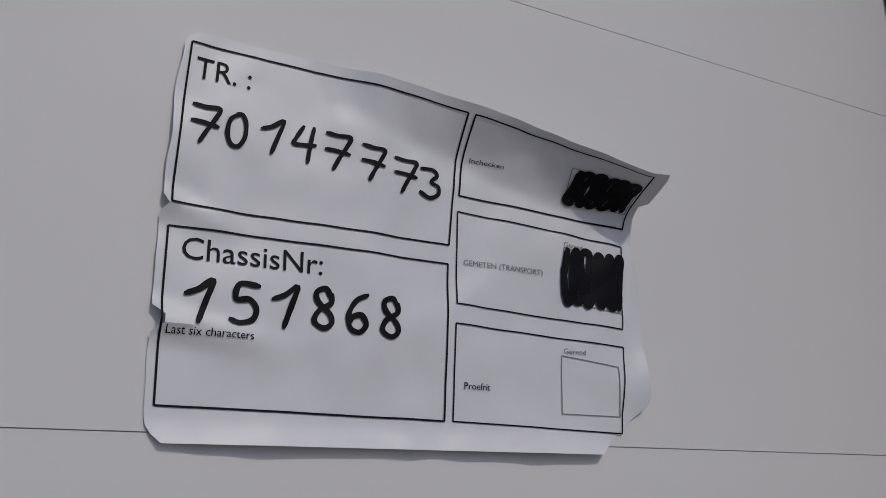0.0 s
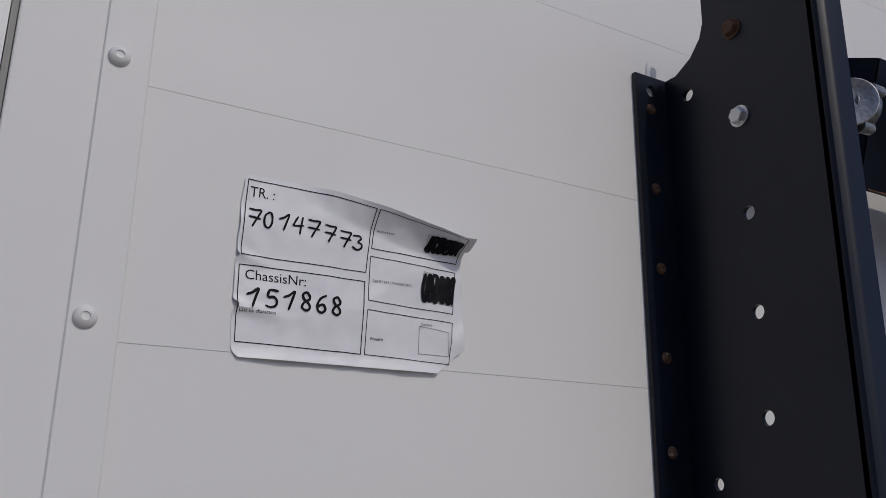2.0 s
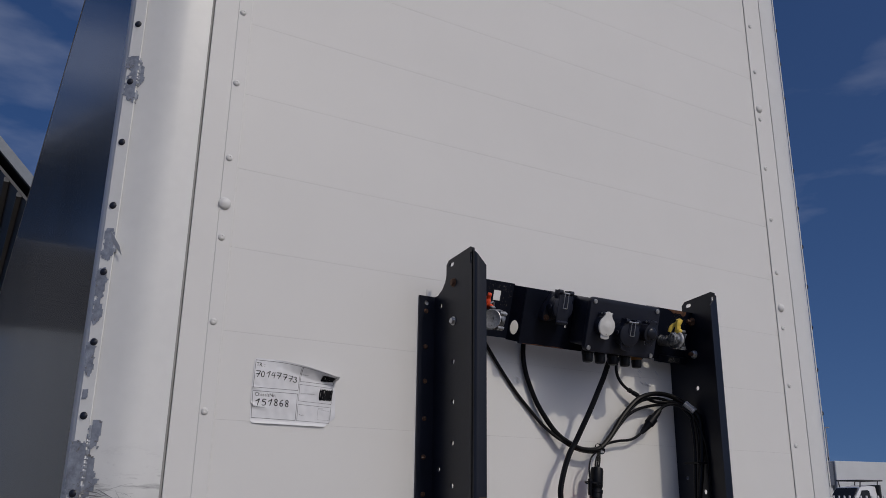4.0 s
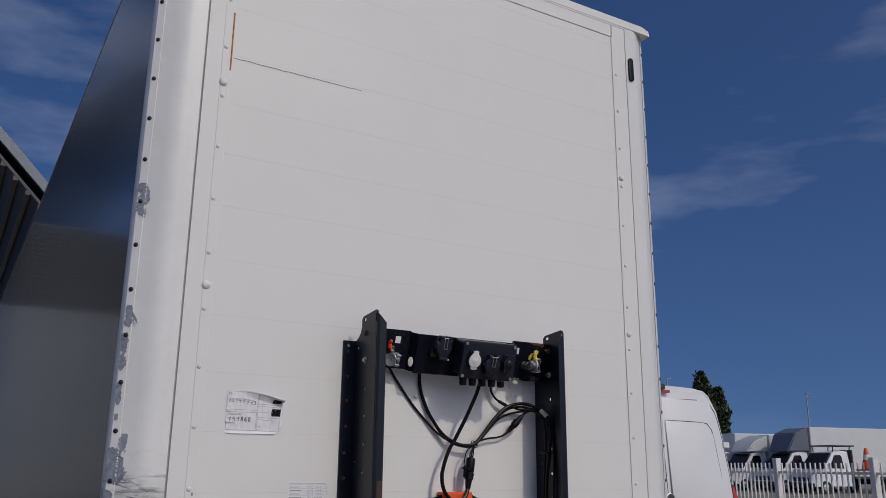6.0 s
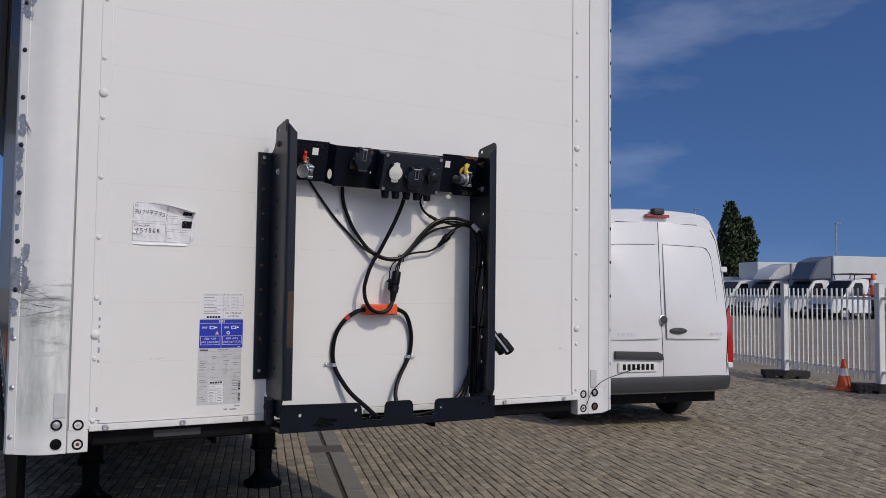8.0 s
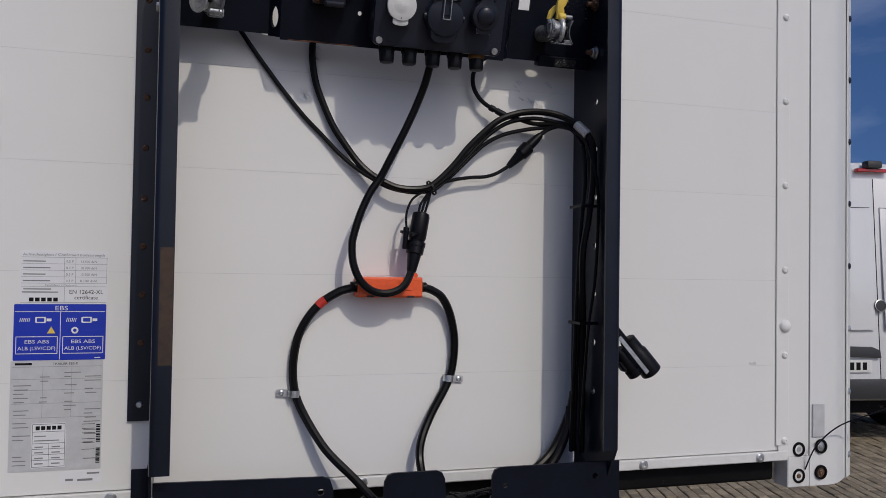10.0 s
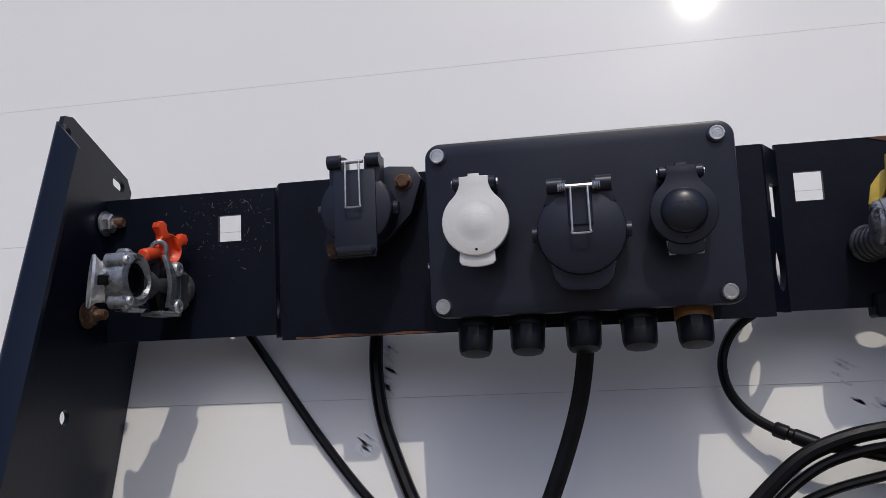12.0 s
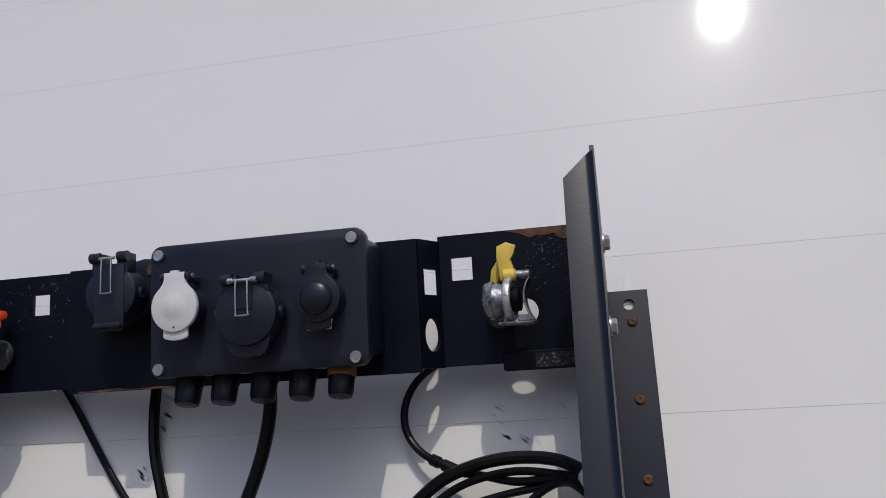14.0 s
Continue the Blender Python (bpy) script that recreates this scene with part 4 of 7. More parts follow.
def flap_socket(parent, m, r, colour, label):
    """A round socket with a hinged dust cap. m: its drawing plane; r: the cap's radius."""
    bm = bmesh.new()
    lathe(bm, [(r * 0.98, 0.0), (r * 1.0, 0.012), (r * 0.96, 0.02)], 28, m)
    so = part("socket", bm, "plastic", parent, label)
    bm = bmesh.new()
    o = []
    for i in range(25):
        a = radians(138 + i * (264 / 24))
        o.append((r * math.cos(a), r * math.sin(a)))
    o += [(0.62 * r, 0.79 * r), (0.53 * r, 0.90 * r), (0.46 * r, 1.03 * r), (0.41 * r, 1.2 * r), (0.41 * r, 1.40 * r), (0.13 * r, 1.41 * r), (0.12 * r, 1.49 * r), (-0.12 * r, 1.49 * r), (-0.13 * r, 1.41 * r), (-0.41 * r, 1.40 * r), (-0.41 * r, 1.2 * r), (-0.46 * r, 1.03 * r), (-0.53 * r, 0.90 * r), (-0.62 * r, 0.79 * r)]
    plate(bm, o, (), 0.006, m @ Matrix.Translation((0, 0, 0.0235)), 0.0015)
    lift = 0.0032 if colour == "white_plastic" else 0.0085

    def dome(q):                                          # height of the cap's bulge at q radii from its middle
        q = min(1.0, q / 0.72)
        return 0.02645 + (lift * (1 - q * q) ** 2 if colour == "white_plastic" else lift * math.sqrt(1 - q * q))

    lathe(bm, [(0.72 * r * math.cos(radians(a)) + 0.0003, dome(0.72 * math.cos(radians(a)))) for a in range(0, 91, 9)], 32, m)
    plate(bm, [(-0.5 * r, -0.75 * r), (0.5 * r, -0.75 * r), (0.53 * r, -1.20 * r), (0.47 * r, -1.28 * r), (0.24 * r, -1.34 * r), (0, -1.36 * r), (-0.24 * r, -1.34 * r), (-0.47 * r, -1.28 * r), (-0.53 * r, -1.20 * r)], (), 0.004, m @ Matrix.Translation((0, 0, 0.0215)), 0.001)
    part("cap", bm, colour, so, "white dust cap" if colour == "white_plastic" else "")
    bm = bmesh.new()
    for k in (-1, 1):                                     # faint relief: slanting fans over a base line
        for x, y in ((0.42, 0.18), (0.36, 0.00), (0.20, -0.14)):
            pts = [(q * k * x + 0.04 * k, 0.24 * (1 - q) + y * q) for q in (0, 0.33, 0.67, 1)]
            tube(bm, [(u * r, v * r, dome(math.hypot(u, v)) - 0.0001) for u, v in pts], 0.0003, 4, m, 2)
    tube(bm, [(x * r, -0.22 * r, dome(math.hypot(x, 0.22)) - 0.0001) for x in (-0.2, -0.07, 0.07, 0.2)], 0.0003, 4, m, 2)
    part("moulded_mark", bm, colour, so, kind="stuff")
    bm = bmesh.new()
    lathe(bm, [(0.0011, 0.0262), (0.0011, 0.0268)], 8, m @ Matrix.Translation((0, -0.86 * r, 0)))
    part("dot", bm, "ink", so)
    for k in (-1, 1):
        bm = bmesh.new()
        box(bm, *sorted((k * 0.45 * r, k * 0.66 * r)), 1.02 * r, 1.36 * r, 0.0, 0.020, 0.002, m)
        lathe(bm, [(0.0030, -0.0032), (0.0050, -0.0024), (0.0052, 0.0024), (0.0040, 0.0036)], 16, m @ Matrix.Translation((k * 0.56 * r, 1.28 * r, 0.0205)) @ Matrix.Rotation(k * radians(90), 4, "Y"))
        part("hinge", bm, "plastic", so)
        bm = bmesh.new()
        lathe(bm, [(0.0032, 0), (0.0032, 0.002), (0.001, 0.0025)], 10, m @ Matrix.Translation((k * 0.66 * r, 1.30 * r, 0.018)) @ Matrix.Rotation(k * radians(90), 4, "Y"))
        part("hinge_pin", bm, "zinc", so)
    if colour == "dark_dome":
        bm = bmesh.new()
        plate(bm, [(-0.55 * r, -0.95 * r), (0.55 * r, -0.95 * r), (0.5 * r, -1.32 * r), (-0.5 * r, -1.32 * r)], (), 0.003, m @ Matrix.Translation((0, 0, 0.019)), 0.001)
        part("latch", bm, "silver", so, "worn grey latch tab")
    return so


flap_socket(jbox, OBX @ Matrix.Translation((-0.006, -0.011, FACE)), 0.0255, "white_plastic", "socket with a white dust cap")
flap_socket(jbox, OBX @ Matrix.Translation((0.1545, -0.0135, FACE)), 0.0242, "dark_dome", "socket with a domed black dust cap")


def spring_socket(parent, m, r, square):
    """A larger socket whose cap is held by a wire spring."""
    top = 1.30 * r if square else 1.04 * r
    bm = bmesh.new()
    lathe(bm, [(r * 1.0, 0.0), (r * 1.02, 0.014), (r * 0.98, 0.022)], 32, m)
    so = part("socket", bm, "plastic", parent)
    bm = bmesh.new()
    lathe(bm, [(r * 1.0, 0.020), (r * 1.02, 0.023), (r * 0.99, 0.0275), (r * 0.9, 0.029)], 32, m)
    if square:
        plate(bm, [(-0.54 * r, 1.0 * r), (0.54 * r, 1.0 * r), (0.54 * r, -1.18 * r), (0.50 * r, -1.30 * r), (-0.50 * r, -1.30 * r), (-0.54 * r, -1.18 * r)], (), 0.006, m @ Matrix.Translation((0, 0, 0.0275)), 0.002)
        box(bm, -0.56 * r, 0.56 * r, -1.31 * r, -1.06 * r, 0.026, 0.037, 0.003, m)
    else:
        plate(bm, [(-0.72 * r, -0.7 * r), (0.72 * r, -0.7 * r), (0.62 * r, -1.06 * r), (0.50 * r, -1.22 * r), (0.30 * r, -1.29 * r), (0, -1.31 * r), (-0.30 * r, -1.29 * r), (-0.50 * r, -1.22 * r), (-0.62 * r, -1.06 * r)], (), 0.005, m @ Matrix.Translation((0, 0, 0.021)), 0.0015)
        box(bm, -0.28 * r, 0.28 * r, 0.1 * r, 1.0 * r, 0.0275, 0.0305, 0.001, m)
    part("cap", bm, "plastic", so)
    for k in (-1, 1):
        bm = bmesh.new()
        arm = [(0.31, -0.80), (0.31, 0.10), (0.68, 0.10), (0.68, -0.5), (0.60, -0.8)] if square else [(0.31, -0.45), (0.31, 0.10), (0.68, 0.10), (0.68, -0.12), (0.705, -0.24), (0.77, -0.40), (0.60, -0.45)]
        plate(bm, [(k * x * r, top + y * r) for x, y in (arm if k > 0 else arm[::-1])], (), 0.018, m @ Matrix.Translation((0, 0, 0.0196)), 0.0012)
        lathe(bm, [(0.0062, -0.006), (0.0062, 0.006)], 14, m @ Matrix.Translation((k * 0.55 * r, top, 0.029)) @ Matrix.Rotation(radians(90), 4, "Y"))
        part("hinge", bm, "plastic", so)
        bm = bmesh.new()
        lathe(bm, [(0.006, -0.003), (0.006, 0.003)], 12, m @ Matrix.Translation((k * 1.04 * r, 0.0, 0.016)) @ Matrix.Rotation(radians(90), 4, "Y"))
        box(bm, *sorted((k * 0.95 * r, k * 1.08 * r)), -0.2 * r, 0.2 * r, 0.004, 0.02, 0.002, m)
        part("side_knob", bm, "plastic", so)
    bm = bmesh.new()
    w, b = 0.19 * r, -0.10 * r if not square else -0.02 * r
    tube(bm, [(-0.3 * r, (top - 0.06 * r), 0.0345), (0.3 * r, (top - 0.06 * r), 0.0345)], 0.0018, 8, m, 2)
    tube(bm, [(-w, top - 0.06 * r, 0.0355), (-w * 1.02, 0.7 * r, 0.0362), (-w * 1.05, b + 0.05 * r, 0.0362)], 0.0009, 6, m, 4)
    tube(bm, [(w, top - 0.06 * r, 0.0355), (w * 1.02, 0.7 * r, 0.0362), (w * 1.05, b + 0.05 * r, 0.0362)], 0.0009, 6, m, 4)
    tube(bm, [(-w * 1.05, b + 0.05 * r, 0.0362), (-w, b, 0.0362), (w, b, 0.0362), (w * 1.05, b + 0.05 * r, 0.0362)], 0.0009, 6, m, 3)
    if not square:
        for k in (-1, 1):
            for j in range(4):
                lathe(bm, [(0.0032, 0), (0.0036, 0.0006), (0.0032, 0.0012)], 10, m @ Matrix.Translation((k * (0.30 * r + 0.0016 * j), top - 0.06 * r, 0.0335)) @ Matrix.Rotation(k * radians(90), 4, "Y"))
    part("spring", bm, "zinc", so, "bright wire spring")
    return so


spring_socket(jbox, OBX @ Matrix.Translation((0.0765, -0.0235, FACE)), 0.0342, False)
bar_socket = thing("trailer_socket", OUT @ Matrix.Translation((-0.12, 0.0, 0)), "black trailer socket with a spring-held cap, bolted to the cross bar", "socket")
spring_socket(bar_socket, OUT @ Matrix.Translation((-0.119, 0.050, 0.024)), 0.0325, True)
bm = bmesh.new()
plate(bm, [(-0.073, 0.090), (-0.066, 0.079), (-0.076, 0.048), (-0.098, 0.026), (-0.132, 0.011), (-0.154, 0.010), (-0.158, 0.024), (-0.15, 0.05), (-0.13, 0.085), (-0.095, 0.092)], (), 0.020, OUT @ Matrix.Translation((0, 0, 0.0102)), 0.001)
part("flange", bm, "plastic", bar_socket)
for x, v, mtl in ((-0.0815, 0.077, "rust"), (-0.1475, 0.018, "rust")):
    bm = bmesh.new()
    m = OUT @ Matrix.Translation((x, v, 0.0204))
    lathe(bm, [(0.0085, 0), (0.0085, 0.0015)], 16, m)
    lathe(bm, [(0.0066, 0.0015), (0.0066, 0.006), (0.0055, 0.007)], 6, m)
    part("bolt", bm, mtl, bar_socket)


# ---- brake couplings ----
M["cast_dark"] = mat("dark_cast_metal", (0.10, 0.103, 0.108), 0.45, metal=0.6, var=0.4, scale=45, bump=0.3, bscale=220)
M["cast_light"] = mat("pale_cast_metal", (0.55, 0.56, 0.57), 0.42, metal=0.6, var=0.3, scale=60, bump=0.3, bscale=240, spots=[((0.25, 0.25, 0.25), 0.62, 80)])


def sweep_strip(bm, rows, m):
    """A bent strip through cross sections of four corners each."""
    g = bmesh.new()
    vs = [[g.verts.new(p) for p in r] for r in rows]
    for p, q in zip(vs, vs[1:]):
        for i in range(4):
            g.faces.new((p[i], p[(i + 1) % 4], q[(i + 1) % 4], q[i]))
    g.faces.new(vs[0][::-1])
    g.faces.new(vs[-1])
    bmesh.ops.bevel(g, geom=g.edges[:], offset=0.0006, segments=1, affect="EDGES")
    return join(bm, g, m)


def socket_screw(bm, m, r):
    """A round screw head with a six-sided recess, z outwards."""
    lathe(bm, [(r, 0.0), (r, 0.0022), (r * 0.86, 0.0034), (r * 0.5, 0.0036)], 18, m, cap=False)
    lathe(bm, [(r * 0.5, 0.0036), (r * 0.46, 0.0012), (0.0002, 0.0012)], 6, m, cap=False)


def red_coupling():
    """Head that stands out from the bar: base, stem, swing lid with two screws, casting with a side port, flared outer flange."""
    h = thing("air_coupling", BAR @ Matrix.Translation((-0.334, -0.004, 0.003)) @ Matrix.Rotation(radians(-4), 4, "Y"), "grey cast air coupling with an orange-red grip, on the cross bar", "brake coupling", "air couplings on the bar")
    bm = bmesh.new()
    lathe(bm, [(0.010, 0.0), (0.0150, 0.001), (0.0175, 0.004), (0.0175, 0.010), (0.0150, 0.014), (0.0120, 0.016), (0.0120, 0.024), (0.0140, 0.026), (0.0140, 0.084)], 24, Matrix.Translation((0.006, -0.001, 0)))
    box(bm, 0.008, 0.021, -0.022, 0.016, 0.008, 0.030, 0.004)
    part("stem", bm, "cast_dark", h, "dark ribbed metal stem", local=True)
    side = Matrix.Rotation(radians(92), 4, "Y")                      # z along the bar, x towards the wall
    # casting round the side port, then the neck and its flared end
    bm = bmesh.new()
    port = Matrix.Translation((0.010, 0.001, 0.098)) @ side
    lathe(bm, [(0.0080, -0.026), (0.0200, -0.020), (0.0245, -0.008), (0.0252, 0.004), (0.0242, 0.0105), (0.0205, 0.0128), (0.0182, 0.0130), (0.0172, 0.0100), (0.0150, 0.0070), (0.0140, 0.0040)], 26, port, cap=False)
    for y, z in ((0.0170, 0.117), (-0.0190, 0.112)):
        lathe(bm, [(0.0068, -0.014), (0.0066, 0.0020), (0.0050, 0.0034)], 14, Matrix.Translation((0.0185, y, z)) @ side)
    box(bm, -0.008, 0.006, 0.024, 0.032, 0.080, 0.092, 0.0030)
    box(bm, -0.004, 0.012, -0.0270, -0.0200, 0.066, 0.104, 0.0040)
    box(bm, 0.000, 0.012, 0.012, 0.0275, 0.066, 0.086, 0.0045)
    head = part("head", bm, "cast", h, "grey cast coupling head", local=True)
    end = Matrix.Translation((-0.012, 0, 0.113)) @ Matrix.Rotation(radians(-49), 4, "Y") @ Matrix.Rotation(radians(-5), 4, "X")
    bm = bmesh.new()
    lathe(bm, [(0.0120, -0.022), (0.0165, -0.016), (0.0180, -0.008), (0.0188, -0.003), (0.0222, 0.0005), (0.0243, 0.0020), (0.0246, 0.0036), (0.0236, 0.0046), (0.0200, 0.0036), (0.0150, 0.0015), (0.0003, 0.001)], 32, end)
    part("flange", bm, "cast_light", h, "pale worn neck with a flared round end", local=True)
    bm = bmesh.new()
    box(bm, -0.002, 0.0085, -0.005, 0.004, 0.1165, 0.1285, 0.0012)
    part("slot", bm, "rubber", head, local=True)
    bm = bmesh.new()
    tube(bm, [(0.0060, -0.001, 0.117), (0.0110, -0.001, 0.121)], 0.0018, 8)
    part("pin", bm, "cast_light", head, local=True)
    bm = bmesh.new()
    lathe(bm, [(0.0152, 0.0065), (0.0146, 0.0090), (0.0115, 0.0085), (0.0105, 0.001), (0.0003, -0.001)], 24, port, cap=False)
    part("seal", bm, "rubber", head, "black rubber seal", local=True)
    for y, z in ((0.0170, 0.117), (-0.0190, 0.112)):
        bm = bmesh.new()
        socket_screw(bm, Matrix.Translation((0.0215, y, z)) @ side, 0.0042)
        part("screw", bm, "cast_light", head, local=True)
    # swing lid: black pad, curved strip, foot plate and two large screws
    bm = bmesh.new()
    lathe(bm, [(0.014, -0.006), (0.0235, -0.005), (0.0240, 0.004), (0.0200, 0.006)], 26, Matrix.Translation((0.012, -0.002, 0.052)) @ Matrix.Diagonal((1, 1, 0.50, 1)) @ side)
    part("pad", bm, "rubber", h, "black rubber pad", local=True)
    bm = bmesh.new()
    rows = []
    for i in range(13):
        t = i / 12
        y, bow = 0.028 - 0.050 * t, 0.0060 * math.sin(math.pi * t)
        w = 0.0032 + 0.0016 * math.sin(math.pi * t)
        z = 0.052 - 0.006 * t
        rows.append([(0.0170 + bow, y, z - w), (0.0215 + bow, y, z - w), (0.0215 + bow, y, z + w), (0.0170 + bow, y, z + w)])
    sweep_strip(bm, rows, None)
    box(bm, 0.000, 0.024, -0.0300, -0.0255, 0.028, 0.064, 0.0016)
    box(bm, 0.0150, 0.0200, -0.0275, 0.024, 0.024, 0.042, 0.0020)
    tube(bm, [(0.0185, 0.022, 0.050), (0.020, 0.036, 0.051), (0.0155, 0.0415, 0.054), (0.009, 0.038, 0.056), (0.006, 0.030, 0.055)], 0.0024, 8)
    tube(bm, [(0.0190, -0.018, 0.046), (0.0215, -0.0225, 0.041), (0.0190, -0.0260, 0.036)], 0.0026, 8)
    lid = part("swing_lid", bm, "cast", h, "worn curved metal lid", local=True)
    for y in (0.0160, -0.0205):
        bm = bmesh.new()
        socket_screw(bm, Matrix.Translation((0.0198, y, 0.035)) @ side @ Matrix.Scale(1.6, 4), 0.0046)
        part("screw", bm, "cast_light", lid, local=True)
    # grip: pivot barrel, hollow cup and two fins on its rim
    bm = bmesh.new()
    lathe(bm, [(0.0045, -0.012), (0.0064, -0.0105), (0.0066, 0.010), (0.0052, 0.012)], 18, Matrix.Translation((0.007, 0.0295, 0.058)) @ Matrix.Rotation(radians(14), 4, "X"))
    hub = Matrix.Translation((0.010, 0.0365, 0.034)) @ Matrix.Rotation(radians(76), 4, "Y")
    lathe(bm, [(0.004, -0.009), (0.0110, -0.0075), (0.0148, -0.002), (0.0156, 0.004), (0.0146, 0.0050), (0.0128, 0.0012), (0.0090, -0.0030), (0.0003, -0.004)], 26, hub, cap=False)
    box(bm, -0.024, -0.002, -0.011, -0.001, -0.006, 0.003, 0.0030, hub)
    for a, L in ((113, 0.0265), (32, 0.0250)):
        plate(bm, [(0.0125, -0.0036), (L * 0.68, -0.0024), (L * 0.90, -0.0040), (L, -0.0020), (L * 1.02, 0.0018), (L * 0.92, 0.0038), (L * 0.66, 0.0022), (0.0125, 0.0038)], (), 0.0100, hub @ Matrix.Rotation(radians(a), 4, "Z"), 0.0020)
    part("grip", bm, "red", h, "orange-red plastic grip with fins", local=True)


def yellow_coupling():
    """Head turned along the bar: ribbed stem, casting, thick ring, gap and a curved lid with a foot."""
    h = thing("air_coupling", BAR @ Matrix.Translation((0.325, -0.001, 0.003)) @ Matrix.Scale(0.88, 4), "grey cast air coupling with a yellow grip, on the cross bar", "brake coupling", "air couplings on the bar")
    prof = [(0.013, 0.0), (0.0185, 0.001), (0.0195, 0.005), (0.0180, 0.008)]
    for k in range(4):
        z = 0.009 + 0.0085 * k
        prof += [(0.0165 - 0.0004 * k, z), (0.0182 - 0.0004 * k, z + 0.0015), (0.0182 - 0.0004 * k, z + 0.0055), (0.0165 - 0.0004 * k, z + 0.0072)]
    bm = bmesh.new()
    lathe(bm, prof + [(0.0150, 0.046), (0.0130, 0.062)], 22, Matrix.Rotation(radians(10), 4, "Y"))
    part("stem", bm, "cast_dark", h, "dark ribbed metal stem", local=True)
    ax = Matrix.Translation((0.004, 0.012, 0.060)) @ Matrix.Rotation(radians(84), 4, "Y")          # z along the bar
    bm = bmesh.new()
    lathe(bm, [(0.0120, -0.016), (0.0190, -0.012), (0.0215, -0.006), (0.0215, 0.002), (0.0195, 0.008), (0.0195, 0.013)], 12, ax)
    lathe(bm, [(0.0150, -0.010), (0.0240, -0.008), (0.0245, -0.002), (0.0150, 0.000)], 7, ax)
    box(bm, -0.012, 0.004, 0.018, 0.034, 0.052, 0.068, 0.004)
    part("head", bm, "cast", h, "grey cast coupling head", local=True)
    bm = bmesh.new()
    lathe(bm, [(0.0150, 0.012), (0.0245, 0.0125), (0.0268, 0.0145), (0.0272, 0.0185), (0.0262, 0.0215), (0.0235, 0.0225), (0.0195, 0.0205), (0.0003, 0.0195)], 30, ax)
    part("flange", bm, "cast_light", h, "pale worn round flange", local=True)
    bm = bmesh.new()
    lathe(bm, [(0.0150, 0.0205), (0.0150, 0.0300), (0.0110, 0.0310)], 20, ax)
    part("seal", bm, "rubber", h, "black rubber seal", local=True)
    bm = bmesh.new()
    rows = []
    for i in range(13):
        t = i / 12
        y, bow = 0.036 - 0.052 * t, 0.009 * (2 * t - 1) ** 2
        w = 0.013 + 0.004 * t
        x = 0.036 + bow + 0.004 * t
        rows.append([(x, y, 0.060 - w), (x + 0.0028, y, 0.060 - w), (x + 0.0028, y, 0.060 + w), (x, y, 0.060 + w)])
    sweep_strip(bm, rows, None)
    box(bm, 0.006, 0.050, -0.0195, -0.0160, 0.046, 0.076, 0.0014)
    box(bm, 0.030, 0.049, -0.0170, -0.0080, 0.070, 0.076, 0.0016)
    box(bm, 0.012, 0.018, -0.0180, -0.0060, 0.048, 0.072, 0.0016)
    lathe(bm, [(0.0055, -0.013), (0.0055, 0.013)], 14, Matrix.Translation((0.034, 0.042, 0.060)) @ Matrix.Rotation(radians(90), 4, "Y"))
    part("swing_lid", bm, "cast", h, "worn curved metal lid", local=True)
    bm = bmesh.new()
    lathe(bm, [(0.0055, -0.009), (0.0078, -0.007), (0.0078, 0.007), (0.0055, 0.009)], 18, Matrix.Translation((0.022, 0.042, 0.060)) @ Matrix.Rotation(radians(90), 4, "Y"))
    arm = Matrix.Translation((0.018, 0.042, 0.056))
    plate(bm, [(-0.006, -0.004), (0.008, -0.004), (0.007, 0.012), (0.004, 0.020), (0.009, 0.027), (0.012, 0.036), (0.002, 0.040), (-0.008, 0.036), (-0.009, 0.022), (-0.007, 0.010)], (), 0.010, arm, 0.002)
    plate(bm, [(-0.008, 0.012), (0.004, 0.016), (0.004, 0.026), (-0.010, 0.022), (-0.020, 0.010), (-0.023, -0.006), (-0.017, -0.008), (-0.012, 0.002)], (), 0.009, arm @ Matrix.Translation((0.0, 0.0, -0.010)) @ Matrix.Rotation(radians(-25), 4, "Y"), 0.002)
    part("grip", bm, "yellow", h, "yellow plastic grip with two fins", local=True)


red_coupling()
yellow_coupling()

# ---- cables ----
WALLY = -0.004


def cable(name, pts, r, label, parent=None, material="rubber"):
    bm = bmesh.new()
    tube(bm, pts, r, 10)
    if parent:
        return part(name, bm, material, parent, label)
    return single(name, bm, material, label, "cable", "cables on the front wall")


# two lines from the bar run down, join others in a bundle and go up to the right upright
cable("cable", [(-0.305, -0.020, 2.02), (-0.278, -0.012, 1.985), (-0.253, -0.007, 1.952), (-0.221, -0.006, 1.910), (-0.190, -0.006, 1.871), (-0.150, -0.006, 1.825), (-0.111, -0.007, 1.787), (-0.077, -0.012, 1.752), (-0.043, -0.020, 1.724), (-0.014, -0.030, 1.705), (0.015, -0.034, 1.690), (0.052, -0.036, 1.682), (0.088, -0.036, 1.682), (0.111, -0.036, 1.691), (0.148, -0.036, 1.721), (0.186, -0.036, 1.762), (0.224, -0.036, 1.803), (0.262, -0.038, 1.831), (0.300, -0.040, 1.844), (0.337, -0.042, 1.848), (0.375, -0.050, 1.842), (0.402, -0.070, 1.832), (0.422, -0.098, 1.800), (0.428, -0.106, 1.730), (0.424, -0.106, 1.64), (0.416, -0.100, 1.53), (0.416, -0.08, 1.35), (0.416, -0.07, 1.15)], 0.0046, "thin black cable looping across the wall to the upright")
